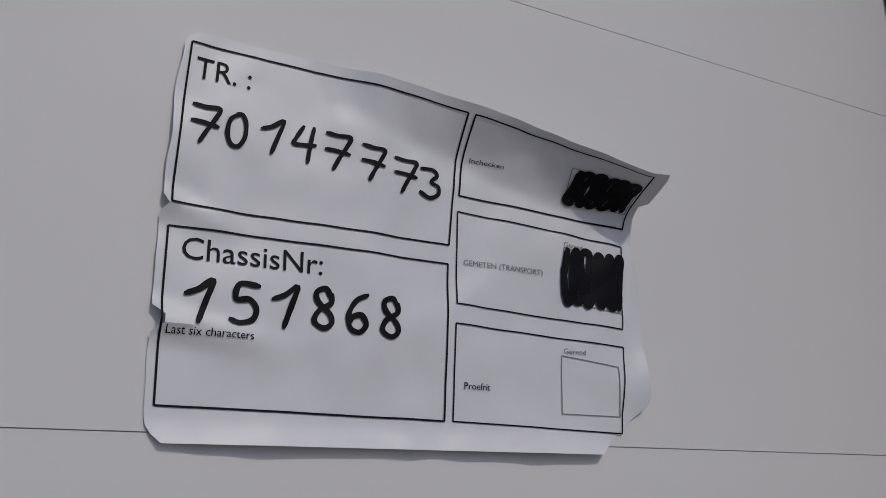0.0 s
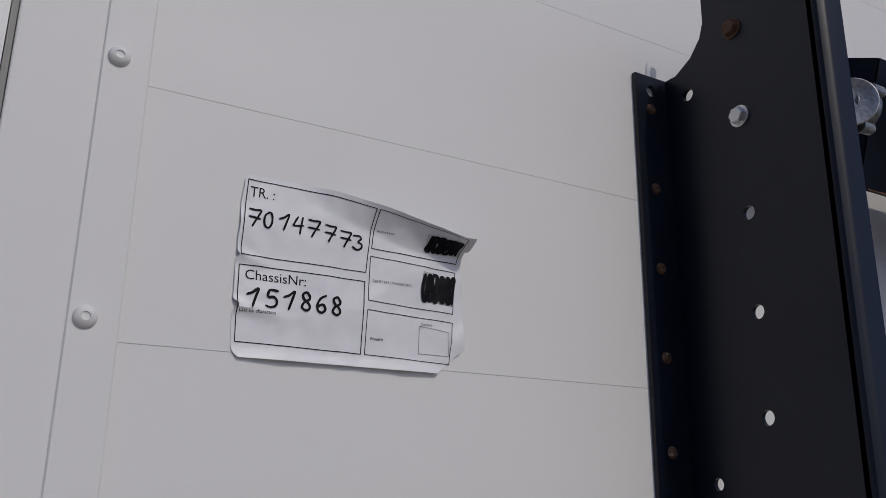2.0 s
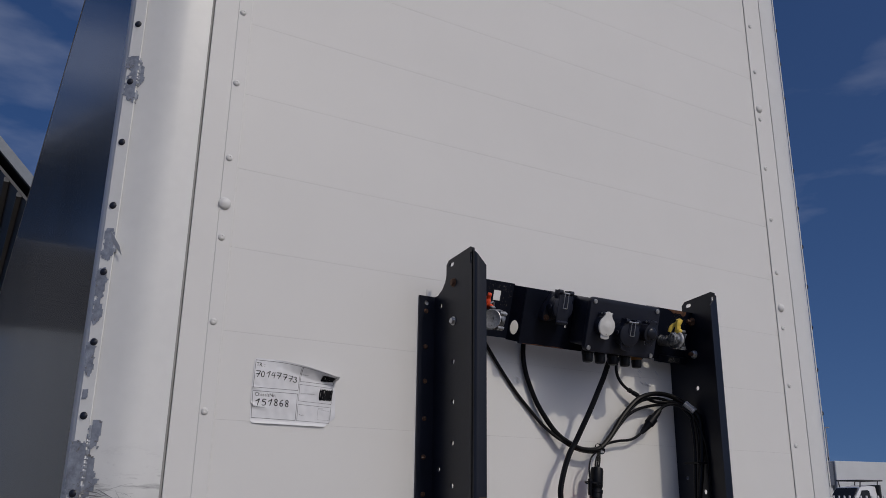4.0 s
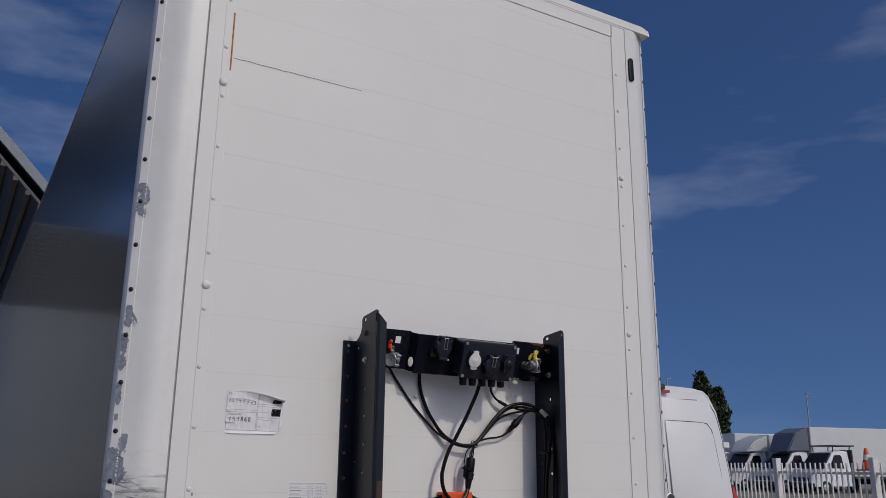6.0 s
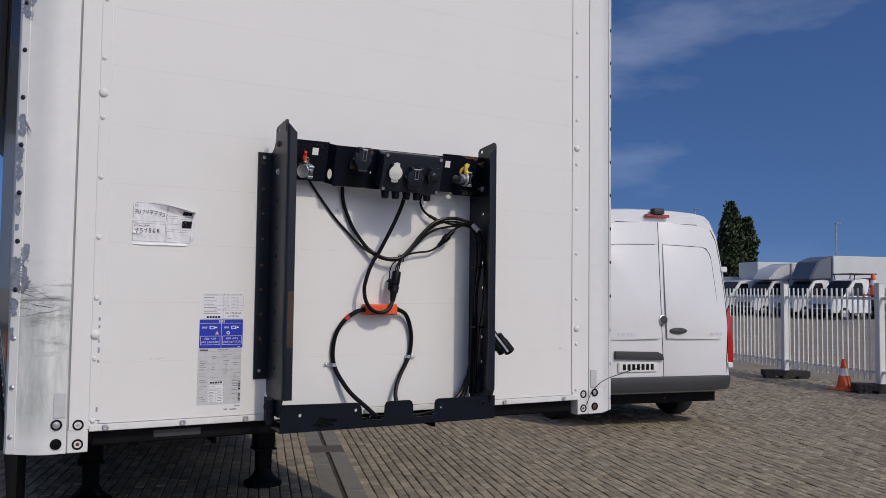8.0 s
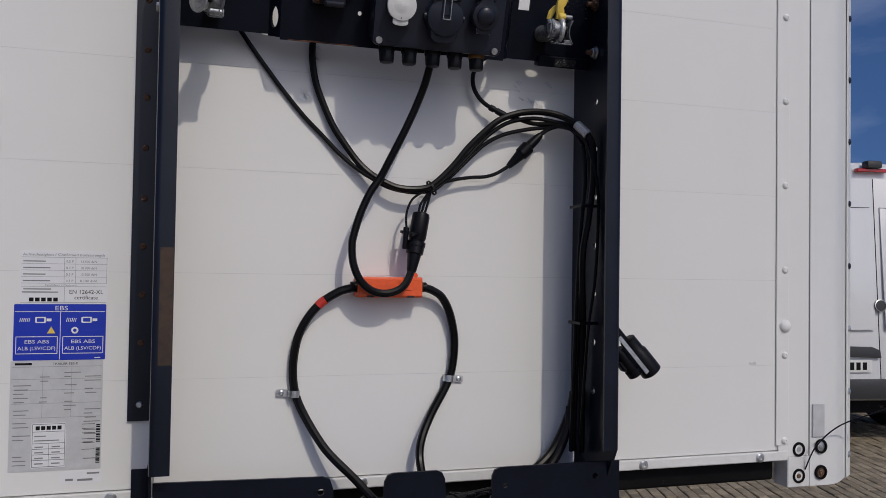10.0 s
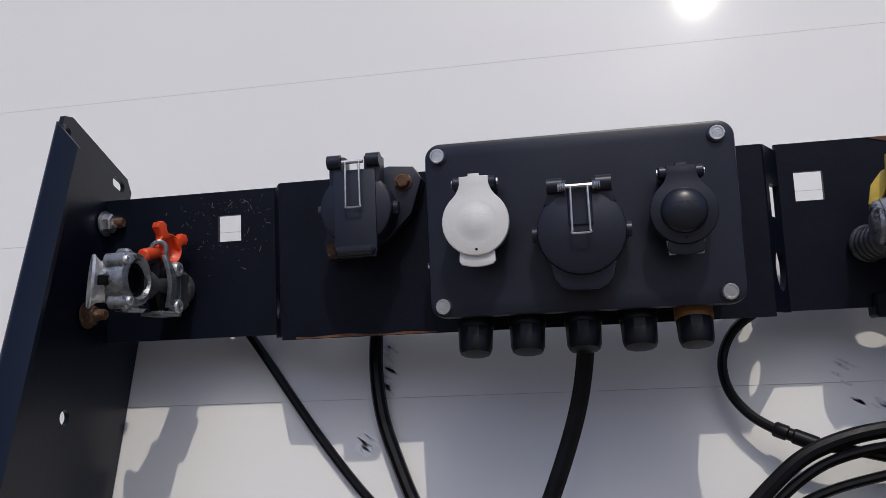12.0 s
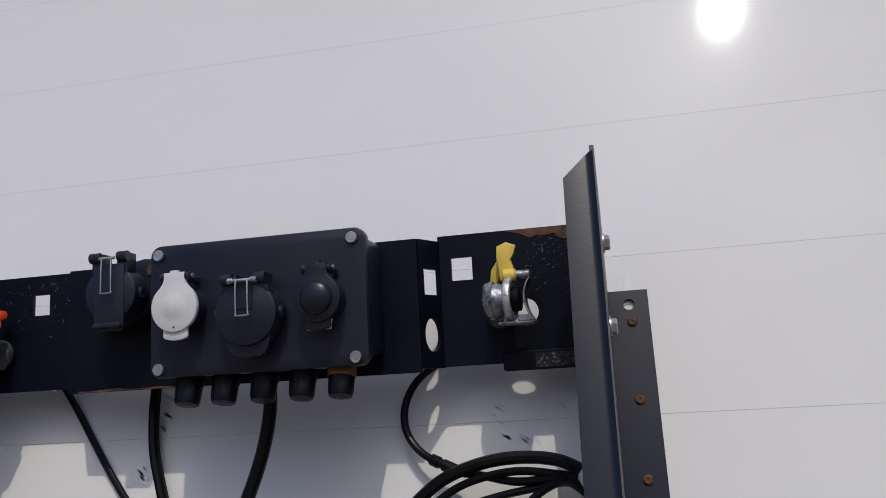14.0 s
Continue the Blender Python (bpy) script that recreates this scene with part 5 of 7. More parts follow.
cable("cable", [(-0.136, -0.030, 2.03), (-0.137, -0.020, 1.985), (-0.137, -0.014, 1.941), (-0.129, -0.012, 1.894), (-0.113, -0.012, 1.851), (-0.093, -0.014, 1.808), (-0.070, -0.016, 1.774), (-0.047, -0.020, 1.743), (-0.025, -0.026, 1.720), (0.000, -0.034, 1.703), (0.036, -0.040, 1.688), (0.080, -0.044, 1.687), (0.109, -0.046, 1.698), (0.147, -0.046, 1.734), (0.184, -0.046, 1.779), (0.222, -0.048, 1.817), (0.252, -0.050, 1.840), (0.289, -0.052, 1.854), (0.327, -0.053, 1.860), (0.365, -0.056, 1.858), (0.393, -0.066, 1.848), (0.415, -0.085, 1.828), (0.428, -0.112, 1.795), (0.431, -0.116, 1.755), (0.429, -0.116, 1.70), (0.421, -0.114, 1.63), (0.412, -0.108, 1.55), (0.424, -0.09, 1.40), (0.428, -0.08, 1.15)], 0.0070, "thick black cable looping across the wall to the upright")
cable("cable", [(0.107, -0.030, 1.684), (0.120, -0.028, 1.692), (0.157, -0.026, 1.724), (0.195, -0.026, 1.762), (0.226, -0.026, 1.790), (0.264, -0.028, 1.811), (0.311, -0.030, 1.824), (0.355, -0.036, 1.831), (0.388, -0.054, 1.832), (0.412, -0.080, 1.815), (0.422, -0.090, 1.775), (0.422, -0.095, 1.70), (0.413, -0.095, 1.6), (0.409, -0.085, 1.4), (0.409, -0.07, 1.15)], 0.0044, "thin black cable in the bundle beside the upright")
cable("cable", [(0.392, -0.070, 1.828), (0.416, -0.100, 1.80), (0.430, -0.122, 1.74), (0.436, -0.128, 1.68), (0.436, -0.128, 1.60), (0.430, -0.128, 1.50), (0.420, -0.12, 1.40), (0.419, -0.09, 1.15)], 0.0032, "thin black wire in the bundle beside the upright")
cable("cable", [(0.073, -0.148, 1.94), (0.074, -0.128, 1.921), (0.067, -0.113, 1.882), (0.054, -0.101, 1.842), (0.034, -0.091, 1.793), (0.010, -0.080, 1.741), (-0.008, -0.072, 1.703), (-0.027, -0.070, 1.674), (-0.044, -0.069, 1.636), (-0.056, -0.068, 1.597), (-0.061, -0.068, 1.570), (-0.058, -0.069, 1.535), (-0.046, -0.071, 1.505), (-0.026, -0.071, 1.485), (-0.001, -0.071, 1.477), (0.026, -0.071, 1.481), (0.047, -0.069, 1.496), (0.061, -0.062, 1.523)], 0.0076, "thick black cable hanging from a gland in a loop")
cable("cable", [(0.268, -0.040, 1.995), (0.242, -0.030, 1.982), (0.213, -0.022, 1.963), (0.199, -0.020, 1.936), (0.200, -0.022, 1.907), (0.214, -0.025, 1.883), (0.236, -0.029, 1.866), (0.267, -0.034, 1.851), (0.292, -0.036, 1.846), (0.330, -0.036, 1.838), (0.368, -0.046, 1.838), (0.398, -0.062, 1.836), (0.420, -0.090, 1.81)], 0.0046, "thin black cable curling from behind the bar")
cable("cable", [(0.112, -0.030, 1.686), (0.130, -0.030, 1.702), (0.157, -0.028, 1.711), (0.195, -0.025, 1.718), (0.226, -0.025, 1.721), (0.251, -0.028, 1.729), (0.278, -0.030, 1.746)], 0.0038, "thin black wire to a plug connector")
cable("cable", [(0.343, -0.040, 1.813), (0.362, -0.044, 1.827), (0.385, -0.056, 1.833), (0.405, -0.072, 1.822), (0.420, -0.092, 1.79)], 0.0046, "short black cable from a plug connector")
cable("cable", [(-0.040, -0.034, 1.487), (-0.062, -0.031, 1.484), (-0.083, -0.029, 1.476), (-0.111, -0.025, 1.457), (-0.136, -0.021, 1.428), (-0.155, -0.016, 1.388), (-0.163, -0.012, 1.333), (-0.158, -0.012, 1.281), (-0.140, -0.02, 1.236), (-0.101, -0.045, 1.173), (-0.050, -0.075, 1.122), (-0.02, -0.10, 1.09), (0.0, -0.12, 1.075)], 0.0085, "thick black cable from the orange box down to the tray")
cable("cable", [(0.086, -0.034, 1.489), (0.100, -0.032, 1.487), (0.115, -0.030, 1.482), (0.136, -0.026, 1.468), (0.155, -0.020, 1.435), (0.167, -0.016, 1.382), (0.165, -0.013, 1.328), (0.153, -0.013, 1.288), (0.118, -0.02, 1.228), (0.094, -0.035, 1.179), (0.088, -0.05, 1.140), (0.093, -0.08, 1.10), (0.11, -0.11, 1.078)], 0.0085, "thick black cable from the orange box down to the tray")
cable("cable", [(0.425, -0.05, 1.27), (0.418, -0.045, 1.225), (0.383, -0.05, 1.158), (0.34, -0.06, 1.12), (0.27, -0.08, 1.09), (0.16, -0.10, 1.078), (0.05, -0.11, 1.072)], 0.0095, "thick black cable curving from the upright into the tray")
cable("cable", [(0.415, -0.05, 1.24), (0.405, -0.06, 1.19), (0.37, -0.07, 1.13), (0.31, -0.09, 1.092), (0.2, -0.11, 1.075)], 0.008, "black cable curving from the upright into the tray")

# red tape round the left loop
bm = bmesh.new()
tube(bm, [(-0.104, -0.0262, 1.4625), (-0.111, -0.025, 1.457), (-0.118, -0.0240, 1.4500)], 0.0091, 12, res=4)
single("tape", bm, "red_tape", "band of red tape wound round a black cable", "tape")


def splitter_box():
    t = thing("cable_splitter", (0.02, -0.02, 1.466), "orange plastic cable splitter box fixed to the white wall", "splitter box")
    bm = bmesh.new()
    box(bm, -0.044, 0.087, -0.052, -0.004, 1.468, 1.509, 0.0025, seg=2)
    b = part("body", bm, "orange", t)
    bm = bmesh.new()
    box(bm, -0.043, 0.086, -0.056, -0.051, 1.4705, 1.5045, 0.0018)
    box(bm, -0.02, 0.065, -0.0575, -0.055, 1.482, 1.495, 0.001)
    part("lid", bm, "orange", t)
    for x in (-0.02, 0.062):
        bm = bmesh.new()
        box(bm, x - 0.007, x + 0.007, -0.0565, -0.049, 1.4685, 1.4725, 0.0005)
        part("clip", bm, "plastic", t)
    bm = bmesh.new()
    lathe(bm, [(0.006, -0.002), (0.006, 0.002)], 14, axis_pose((0.079, -0.02, 1.512), (0, -1, 0)))
    part("lug", bm, "orange", t)
    for x, d in ((-0.044, -1), (0.087, 1)):
        bm = bmesh.new()
        lathe(bm, [(0.0115, -0.001), (0.0115, 0.004), (0.0098, 0.005), (0.0098, 0.012)], 16, axis_pose((x, -0.033, 1.489), (d, 0, 0)))
        part("grommet", bm, "rubber", t)


splitter_box()


def plug(a, b, prof, label):
    """A turned in-line connector from a to b; prof: (radius, share of length)."""
    a, b = Vector(a), Vector(b)
    bm = bmesh.new()
    L = (b - a).length
    lathe(bm, [(r, z * L) for r, z in prof], 20, axis_pose(a, b - a))
    ob = single("plug_connector", bm, "gland", label, "connector", "connectors on the cables")
    return ob


main_plug = plug((0.060, -0.062, 1.519), (0.083, -0.050, 1.639), [(0.0085, 0), (0.010, 0.04), (0.014, 0.3), (0.0175, 0.31), (0.0175, 0.42), (0.0188, 0.43), (0.0188, 0.50), (0.0155, 0.52), (0.0165, 0.56), (0.0178, 0.58), (0.0178, 0.93), (0.0165, 0.98), (0.011, 1.0)], "thick black in-line plug connector hanging from a cable")
plug((0.046, -0.060, 1.565), (0.050, -0.058, 1.608), [(0.0042, 0), (0.0052, 0.05), (0.0052, 0.8), (0.006, 0.82), (0.006, 1.0)], "slim black plug strapped beside a larger one")
plug((0.276, -0.030, 1.744), (0.345, -0.040, 1.814), [(0.0055, 0), (0.0075, 0.08), (0.0115, 0.36), (0.0145, 0.40), (0.0148, 0.62), (0.0105, 0.65), (0.0095, 0.85), (0.0065, 1.0)], "black screw plug connector on a thin wire")
plug((0.233, -0.0285, 1.8677), (0.267, -0.034, 1.851), [(0.0058, 0), (0.0068, 0.04), (0.0068, 0.3), (0.0056, 0.33), (0.0056, 0.42), (0.0068, 0.46), (0.0068, 0.96), (0.0055, 1.0)], "small black cable coupler")
for k, dx in enumerate((-0.006, 0.0, 0.006)):
    cable("wire", [(0.083 + dx, -0.050, 1.637), (0.088 + dx * 1.2, -0.048, 1.655), (0.098 + dx * 0.6, -0.042, 1.674), (0.106, -0.038, 1.690)], 0.0026, "thin black wire into a plug connector")
cable("wire", [(0.050, -0.058, 1.608), (0.050, -0.056, 1.635), (0.062, -0.052, 1.664), (0.086, -0.046, 1.681), (0.106, -0.040, 1.690)], 0.0024, "thin black wire into a slim plug")
for p, d, r in (((0.106, -0.039, 1.691), (0.8, 0, 0.5), 0.0155), ((0.058, -0.058, 1.596), (0.2, 0, 1), 0.020)):
    bm = bmesh.new()
    lathe(bm, [(r, -0.002), (r + 0.001, -0.002), (r + 0.001, 0.002), (r, 0.002)], 16, axis_pose(p, d), cap=False)
    box(bm, -0.003, 0.003, -0.003, 0.003, -0.003, 0.003, 0.0005, Matrix.Translation(Vector(p) + Vector((0, -r, -0.003))))
    single("cable_tie", bm, "gland", "black cable tie round cables", "cable tie", "cable ties")
bm = bmesh.new()
lathe(bm, [(0.0092 + 0.0012 * (k % 2), 0.0021 * k) for k in range(19)], 14, axis_pose((0.410, -0.080, 1.834), (0.35, -0.65, -0.66)))
single("tape_wrap", bm, "silver", "pale ribbed wrap round the cable bundle", "cable wrap")


def p_clip(x, z, side, tilt):
    t = thing("pipe_clip", (x, -0.002, z), "rubber-lined steel clip screwed to the wall", "clip", "pipe clips")
    m = Matrix.Translation((x, -0.004, z)) @ Matrix.Rotation(tilt, 4, "Y") @ WALL
    bm = bmesh.new()
    plate(bm, rect(*sorted((side * 0.008, side * 0.034)), -0.007, 0.007, 0.003), [circle(side * 0.024, 0, 0.003)], 0.0015, m @ Matrix.Translation((0, 0, 0.001)))
    g = bmesh.new()
    lathe(g, [(0.0098, -0.0065), (0.0118, -0.0065), (0.0118, 0.0065), (0.0098, 0.0065)], 18, Matrix.Translation((0, 0, 0.0085)) @ Matrix.Rotation(radians(90), 4, "X"), cap=False)
    join(bm, g, m)
    part("band", bm, "zinc", t)
    bm = bmesh.new()
    lathe(bm, [(0.0052, 0), (0.005, 0.002), (0.003, 0.003), (0.0028, 0.0012), (0.0005, 0.0012)], 12, m @ Matrix.Translation((side * 0.024, 0, 0.0016)))
    part("screw", bm, "zinc", t)


p_clip(-0.160, 1.278, -1, 0.05)
p_clip(0.157, 1.301, 1, 0.12)


def parked_plug():
    """Plug in its holder, hanging outside the right upright."""
    t = thing("parked_plug", (0.52, -0.12, 1.28), "black plug parked in a holder outside the upright", "connector")
    a, b = Vector((0.507, -0.125, 1.387)), Vector((0.566, -0.125, 1.318))
    bm = bmesh.new()
    L = (b - a).length
    m = axis_pose(a, b - a)
    lathe(bm, [(0.014, 0), (0.017, 0.02 * L), (0.018, 0.35 * L), (0.021, 0.4 * L), (0.0225, 0.98 * L), (0.020, L)], 20, m)
    box(bm, -0.008, 0.008, -0.026, -0.015, 0.45 * L, 0.75 * L, 0.003, m)
    lathe(bm, [(0.006, 0), (0.006, 0.012)], 12, m @ Matrix.Translation((0.016, -0.012, 0.6 * L)) @ Matrix.Rotation(radians(70), 4, "Y"))
    part("plug", bm, "gland", t)
    bm = bmesh.new()
    m2 = Matrix.Translation((0.478, -0.151, 1.390)) @ Matrix.Rotation(radians(138), 4, "Y")
    box(bm, -0.0045, 0.0045, -0.0012, 0.0012, -0.005, 0.094, 0.0006, m2)
    part("bracket", bm, "zinc", t, "bright steel holder strip")
    bm = bmesh.new()
    m3 = axis_pose((0.484, -0.128, 1.366), b - a)
    lathe(bm, [(0.012, 0), (0.0145, 0.006), (0.0145, 0.050), (0.017, 0.052), (0.017, 0.066), (0.014, 0.068)], 16, m3)
    box(bm, -0.009, 0.009, -0.02, -0.010, 0.02, 0.045, 0.003, m3)
    part("holder", bm, "gland", t)
    bm = bmesh.new()
    plate(bm, [(0.447, 1.31), (0.475, 1.318), (0.49, 1.30), (0.478, 1.305), (0.447, 1.335), (0.447, 1.375), (0.47, 1.36)], (), 0.004, Matrix.Translation((0, -0.12, 0)) @ WALL)
    part("lug", bm, "black", t)
    bm = bmesh.new()
    tube(bm, [(0.449, -0.11, 1.44), (0.462, -0.115, 1.43), (0.485, -0.122, 1.405), (0.504, -0.125, 1.382)], 0.008, 10)
    tube(bm, [(0.449, -0.12, 1.425), (0.462, -0.125, 1.418), (0.485, -0.13, 1.395), (0.502, -0.128, 1.38)], 0.006, 10)
    part("cable", bm, "rubber", t)


parked_plug()
for z in (1.42, 1.66):
    bm = bmesh.new()
    box(bm, 0.402, 0.4405, -0.124, -0.121, z - 0.003, z + 0.003, 0.0005)
    box(bm, 0.400, 0.403, -0.124, -0.070, z - 0.003, z + 0.003, 0.0005)
    single("cable_tie", bm, "gland", "black cable tie holding the bundle to the upright", "cable tie", "cable ties")
# tangle of wire ends in the lower tray
rnd = random.Random(12)
for k in range(7):
    x = -0.09 + 0.035 * k if k < 4 else 0.11 + 0.03 * (k - 4)
    pts = [(x, -0.11, 1.072)] + [(x + 0.02 * j + 0.012 * rnd.gauss(0, 1), -0.11 + 0.015 * rnd.gauss(0, 1), 1.078 + 0.012 * rnd.random()) for j in range(1, 5)]
    cable("wire", pts, 0.003 + 0.0015 * (k % 2), "loose black wire lying in the tray")


# ---- paper label on the wall ----
PW, PH = 0.210, 0.149
PX, PZ = -0.8965, 1.8585


def paper_lift(u, v):
    """How far the paper stands off the wall at u to the right and v down, in metres: curled upper edge, ripples and a loose lower edge."""
    h = 0.0012
    cu = min(1.0, max(0.0, (u - 0.045) / 0.155))
    top = 0.012 + 0.042 * cu
    if v < top:
        h += 0.027 * cu ** 1.1 * ((top - v) / top) ** 1.2
    h += 0.0024 * noise.noise((u * 26, v * 30, 0.4)) + 0.0012 * noise.noise((u * 70, v * 45, 3.1)) + 0.0008 * abs(noise.noise((u * 40 + v * 60, v * 25, 7.7)))
    h += 0.0032 * math.exp(-((v - 0.067 - 0.25 * u) / 0.004) ** 2) * max(0, 1 - u / 0.035)
    h += 0.0042 * math.exp(-((v - 0.108 - 0.15 * u) / 0.0045) ** 2) * max(0, 1 - u / 0.05)
    h += 0.0035 * max(0, (v - 0.138) / 0.011) ** 2 * (0.4 + 0.6 * min(1, u / 0.05))
    h += 0.004 * max(0, (u - 0.198) / 0.012) ** 2 * (0.5 + 0.5 * math.sin(v * 120))
    return max(h, 0.0006)


def paper_point(u, v, extra=0.0):
    cu = min(1.0, max(0.0, (u - 0.045) / 0.155))
    sag = 0.031 * cu ** 1.6 * max(0.0, 1 - v / 0.046) ** 1.25           # the curl pulls the upper edge down
    dx = -0.003 * cu * max(0.0, 1 - v / 0.03) - 0.002 * math.sin(v / PH * 3.0) * max(0, 1 - u / 0.1)
    return Vector((PX + u + dx, -paper_lift(u, v) - extra, PZ - v - sag))


def paper_sheet():
    t = thing("paper_label", (PX + PW / 2, -0.002, PZ - PH), "creased white paper form with handwritten numbers, peeling from the wall", "paper label")
    nu, nv = 70, 50
    bm = bmesh.new()
    rows = []
    for j in range(nv + 1):
        v = PH * j / nv
        row = []
        for i in range(nu + 1):
            u = PW * i / nu
            # ragged left edge with two tears, worn right edge
            lo = 0.0055 * (max(0.0, 1 - v / 0.0055) ** 2 + max(0.0, 1 - (PH - v) / 0.008) ** 2) + 0.0012 * noise.noise((v * 60, 1.0, 0)) + 0.0025 * (v > 0.066) * (v < 0.07) + 0.004 * (0.107 < v < 0.112) + 0.002
            hi = PW - 0.0015 - 0.0035 * max(0, math.sin(v * 30 + 0.6)) * (v > 0.03) - (max(0, (v - 0.127) / 0.022) * 0.026)
            uu = lo + (hi - lo) * i / nu
            row.append(bm.verts.new(paper_point(uu, v)))
        rows.append(row)
    for j in range(nv):
        for i in range(nu):
            bm.faces.new((rows[j][i], rows[j + 1][i], rows[j + 1][i + 1], rows[j][i + 1]))
    part("sheet", bm, "paper", t)

    def lay(bm, lift=0.00035):
        """Bends a flat drawing (x right, y up from the sheet's upper left corner) onto the sheet."""
        for v in bm.verts:
            v.co = paper_point(v.co.x, -v.co.y, lift + 0.00002)
        return bm

    def line(bm, x0, y0, x1, y1, w):
        n = max(2, int(math.hypot(x1 - x0, y1 - y0) / 0.0025))
        dx, dy = x1 - x0, y1 - y0
        L = math.hypot(dx, dy)
        px, py = -dy / L * w / 2, dx / L * w / 2
        a = [(bm.verts.new((x0 + dx * k / n + px, y0 + dy * k / n + py, 0)), bm.verts.new((x0 + dx * k / n - px, y0 + dy * k / n - py, 0))) for k in range(n + 1)]
        for p, q in zip(a, a[1:]):
            bm.faces.new((p[0], p[1], q[1], q[0]))

    mm = 0.001
    frames = [((5, 5), (117, 5), (112, 68), (5, 68), 0.75), ((5, 76), (111.5, 76), (110, 138), (5, 137), 0.75), ((120, 5), (202, 5), (200, 49), (116.5, 46), 0.75), ((116, 53), (200, 57), (198, 95), (115, 92), 0.6), ((114.5, 100), (198, 103), (195, 140), (113.5, 138), 0.6), ((165, 109), (194, 112), (194.5, 133), (164.5, 133), 0.4), ((167, 17), (200, 17), (199, 41), (168, 39), 0.4), ((167, 62), (199, 65), (198, 88), (167, 86), 0.4)]
    for *c, w in frames:
        bm = bmesh.new()
        for (x0, y0), (x1, y1) in zip(c, c[1:] + c[:1]):
            line(bm, x0 * mm, -y0 * mm, x1 * mm, -y1 * mm, w * mm)
        part("printed_frame", lay(bm), "ink" if w > 0.5 else "grey_ink", t, soft=False)
    for body, x, y, size, width, ink in (("TR. :", 7.5, 19, 12.5, 20.5, "ink"), ("ChassisNr:", 9.5, 87.3, 11.5, 50, "ink"), ("Last six characters", 6.5, 113.5, 4.0, 29, "ink"), ("Inchecken", 121, 27.5, 3.6, 15.5, "ink"), ("GEMETEN (TRANSPORT)", 118.5, 75.5, 3.4, 38, "grey_ink"), ("Proefrit", 118, 125.5, 3.8, 12, "ink"), ("Gereed", 166, 108, 3.2, 11, "grey_ink"), ("Gereed", 167, 61.5, 3.2, 11, "grey_ink")):
        bm = bmesh.new()
        lettering(bm, body, size * mm, Matrix.Translation((x * mm, -y * mm, 0)), width * mm)
        part("printed_text", lay(bm), ink, t, soft=False)

    def stroke(bm, pts, w):
        """One stroke of a felt pen."""
        P = [Vector((x * mm, -y * mm)) for x, y in pts]
        line_ = []
        for i in range(len(P) - 1):
            a, b, c, d = P[max(i - 1, 0)], P[i], P[i + 1], P[min(i + 2, len(P) - 1)]
            for k in range(6):
                s = k / 6
                line_.append(0.5 * ((2 * b) + (c - a) * s + (2 * a - 5 * b + 4 * c - d) * s * s + (3 * b - a - 3 * c + d) * s ** 3))
        line_.append(P[-1])
        prev = None
        for i, p in enumerate(line_):
            d = line_[min(i + 1, len(line_) - 1)] - line_[max(i - 1, 0)]
            d = d.normalized() if d.length else Vector((1, 0))
            nrm = Vector((-d.y, d.x)) * w / 2 * (0.9 + 0.2 * noise.noise((p.x * 300, p.y * 300, 0)))
            if i == 0:
                p = p - d * w / 2
                nrm *= 0.55
            if i == len(line_) - 1:
                p = p + d * w / 2
                nrm *= 0.55
            cur = (bm.verts.new((p.x + nrm.x, p.y + nrm.y, 0)), bm.verts.new((p.x - nrm.x, p.y - nrm.y, 0)))
            if prev:
                bm.faces.new((prev[0], prev[1], cur[1], cur[0]))
            prev = cur

    seven = [[(-4, -7), (0, -6.5), (5, -6.5), (3.5, -2), (1, 3), (-1, 7.5)], [(-4, -0.2), (0.5, 0), (4.5, 0.6)]]
    one = [[(-4.5, -2), (-1, -3.6), (3.4, -7), (1.5, 0), (-0.6, 7)]]
    digits = {"7": seven, "1": one,
              "0": [[(0.5, -6.8), (-2.6, -4), (-3.2, 1.5), (-1.6, 5.6), (1.2, 6), (3.2, 2), (3.2, -3.5), (1.8, -6.6), (0.2, -6.8)]],
              "4": [[(-0.6, -6.6), (-3.4, -1), (-3.6, 1.2), (4, 0.4)], [(3.6, -6.6), (2.6, 0), (1.8, 7.6)]],
              "3": [[(-4, -6), (1.4, -6.6), (3.4, -4.2), (0.4, -0.6), (3.8, 1.2), (3.8, 4.6), (0, 6.8), (-4.2, 5.2)]],
              "5": [[(4, -6.4), (-2, -6.4), (-3, -1.2), (1.6, -1.4), (4, 1.6), (2.8, 5.4), (-1.4, 6.8), (-4, 6)]],
              "8": [[(2.6, -4.4), (0.8, -7.2), (-2.6, -5.6), (-2, -2.2), (2.2, 1.8), (3, 5.2), (0.2, 7.2), (-3.2, 5), (-1.6, 1), (2.6, -1.8), (3, -4.8)]],
              "6": [[(3, -6.6), (-0.6, -4.4), (-3.2, 1), (-2.4, 5.6), (1, 6.8), (3.4, 4), (1.6, 0.6), (-1.6, 1.4), (-2.8, 3.4)]]}
    for text, places, w, k in (("70147773", ((10.5, 36.5), (22, 37.0), (36, 35.8), (47.5, 36.2), (60.5, 37.2), (75, 39.2), (89, 41.5), (100.5, 42.8)), 1.9, 0.98), ("151868", ((15, 101.3), (29.5, 101), (44.5, 100.2), (58, 99.6), (70.8, 100.3), (84, 100.6)), 2.3, 1.03)):
        for ch, (cx, cy) in zip(text, places):
            bm = bmesh.new()
            for st in digits[ch]:
                stroke(bm, [(cx + 2.4 + k * x, cy + k * y) for x, y in st], w * mm)
            part("handwritten_digit", lay(bm, 0.0006), "marker", t, soft=False)
    rnd = random.Random(21)
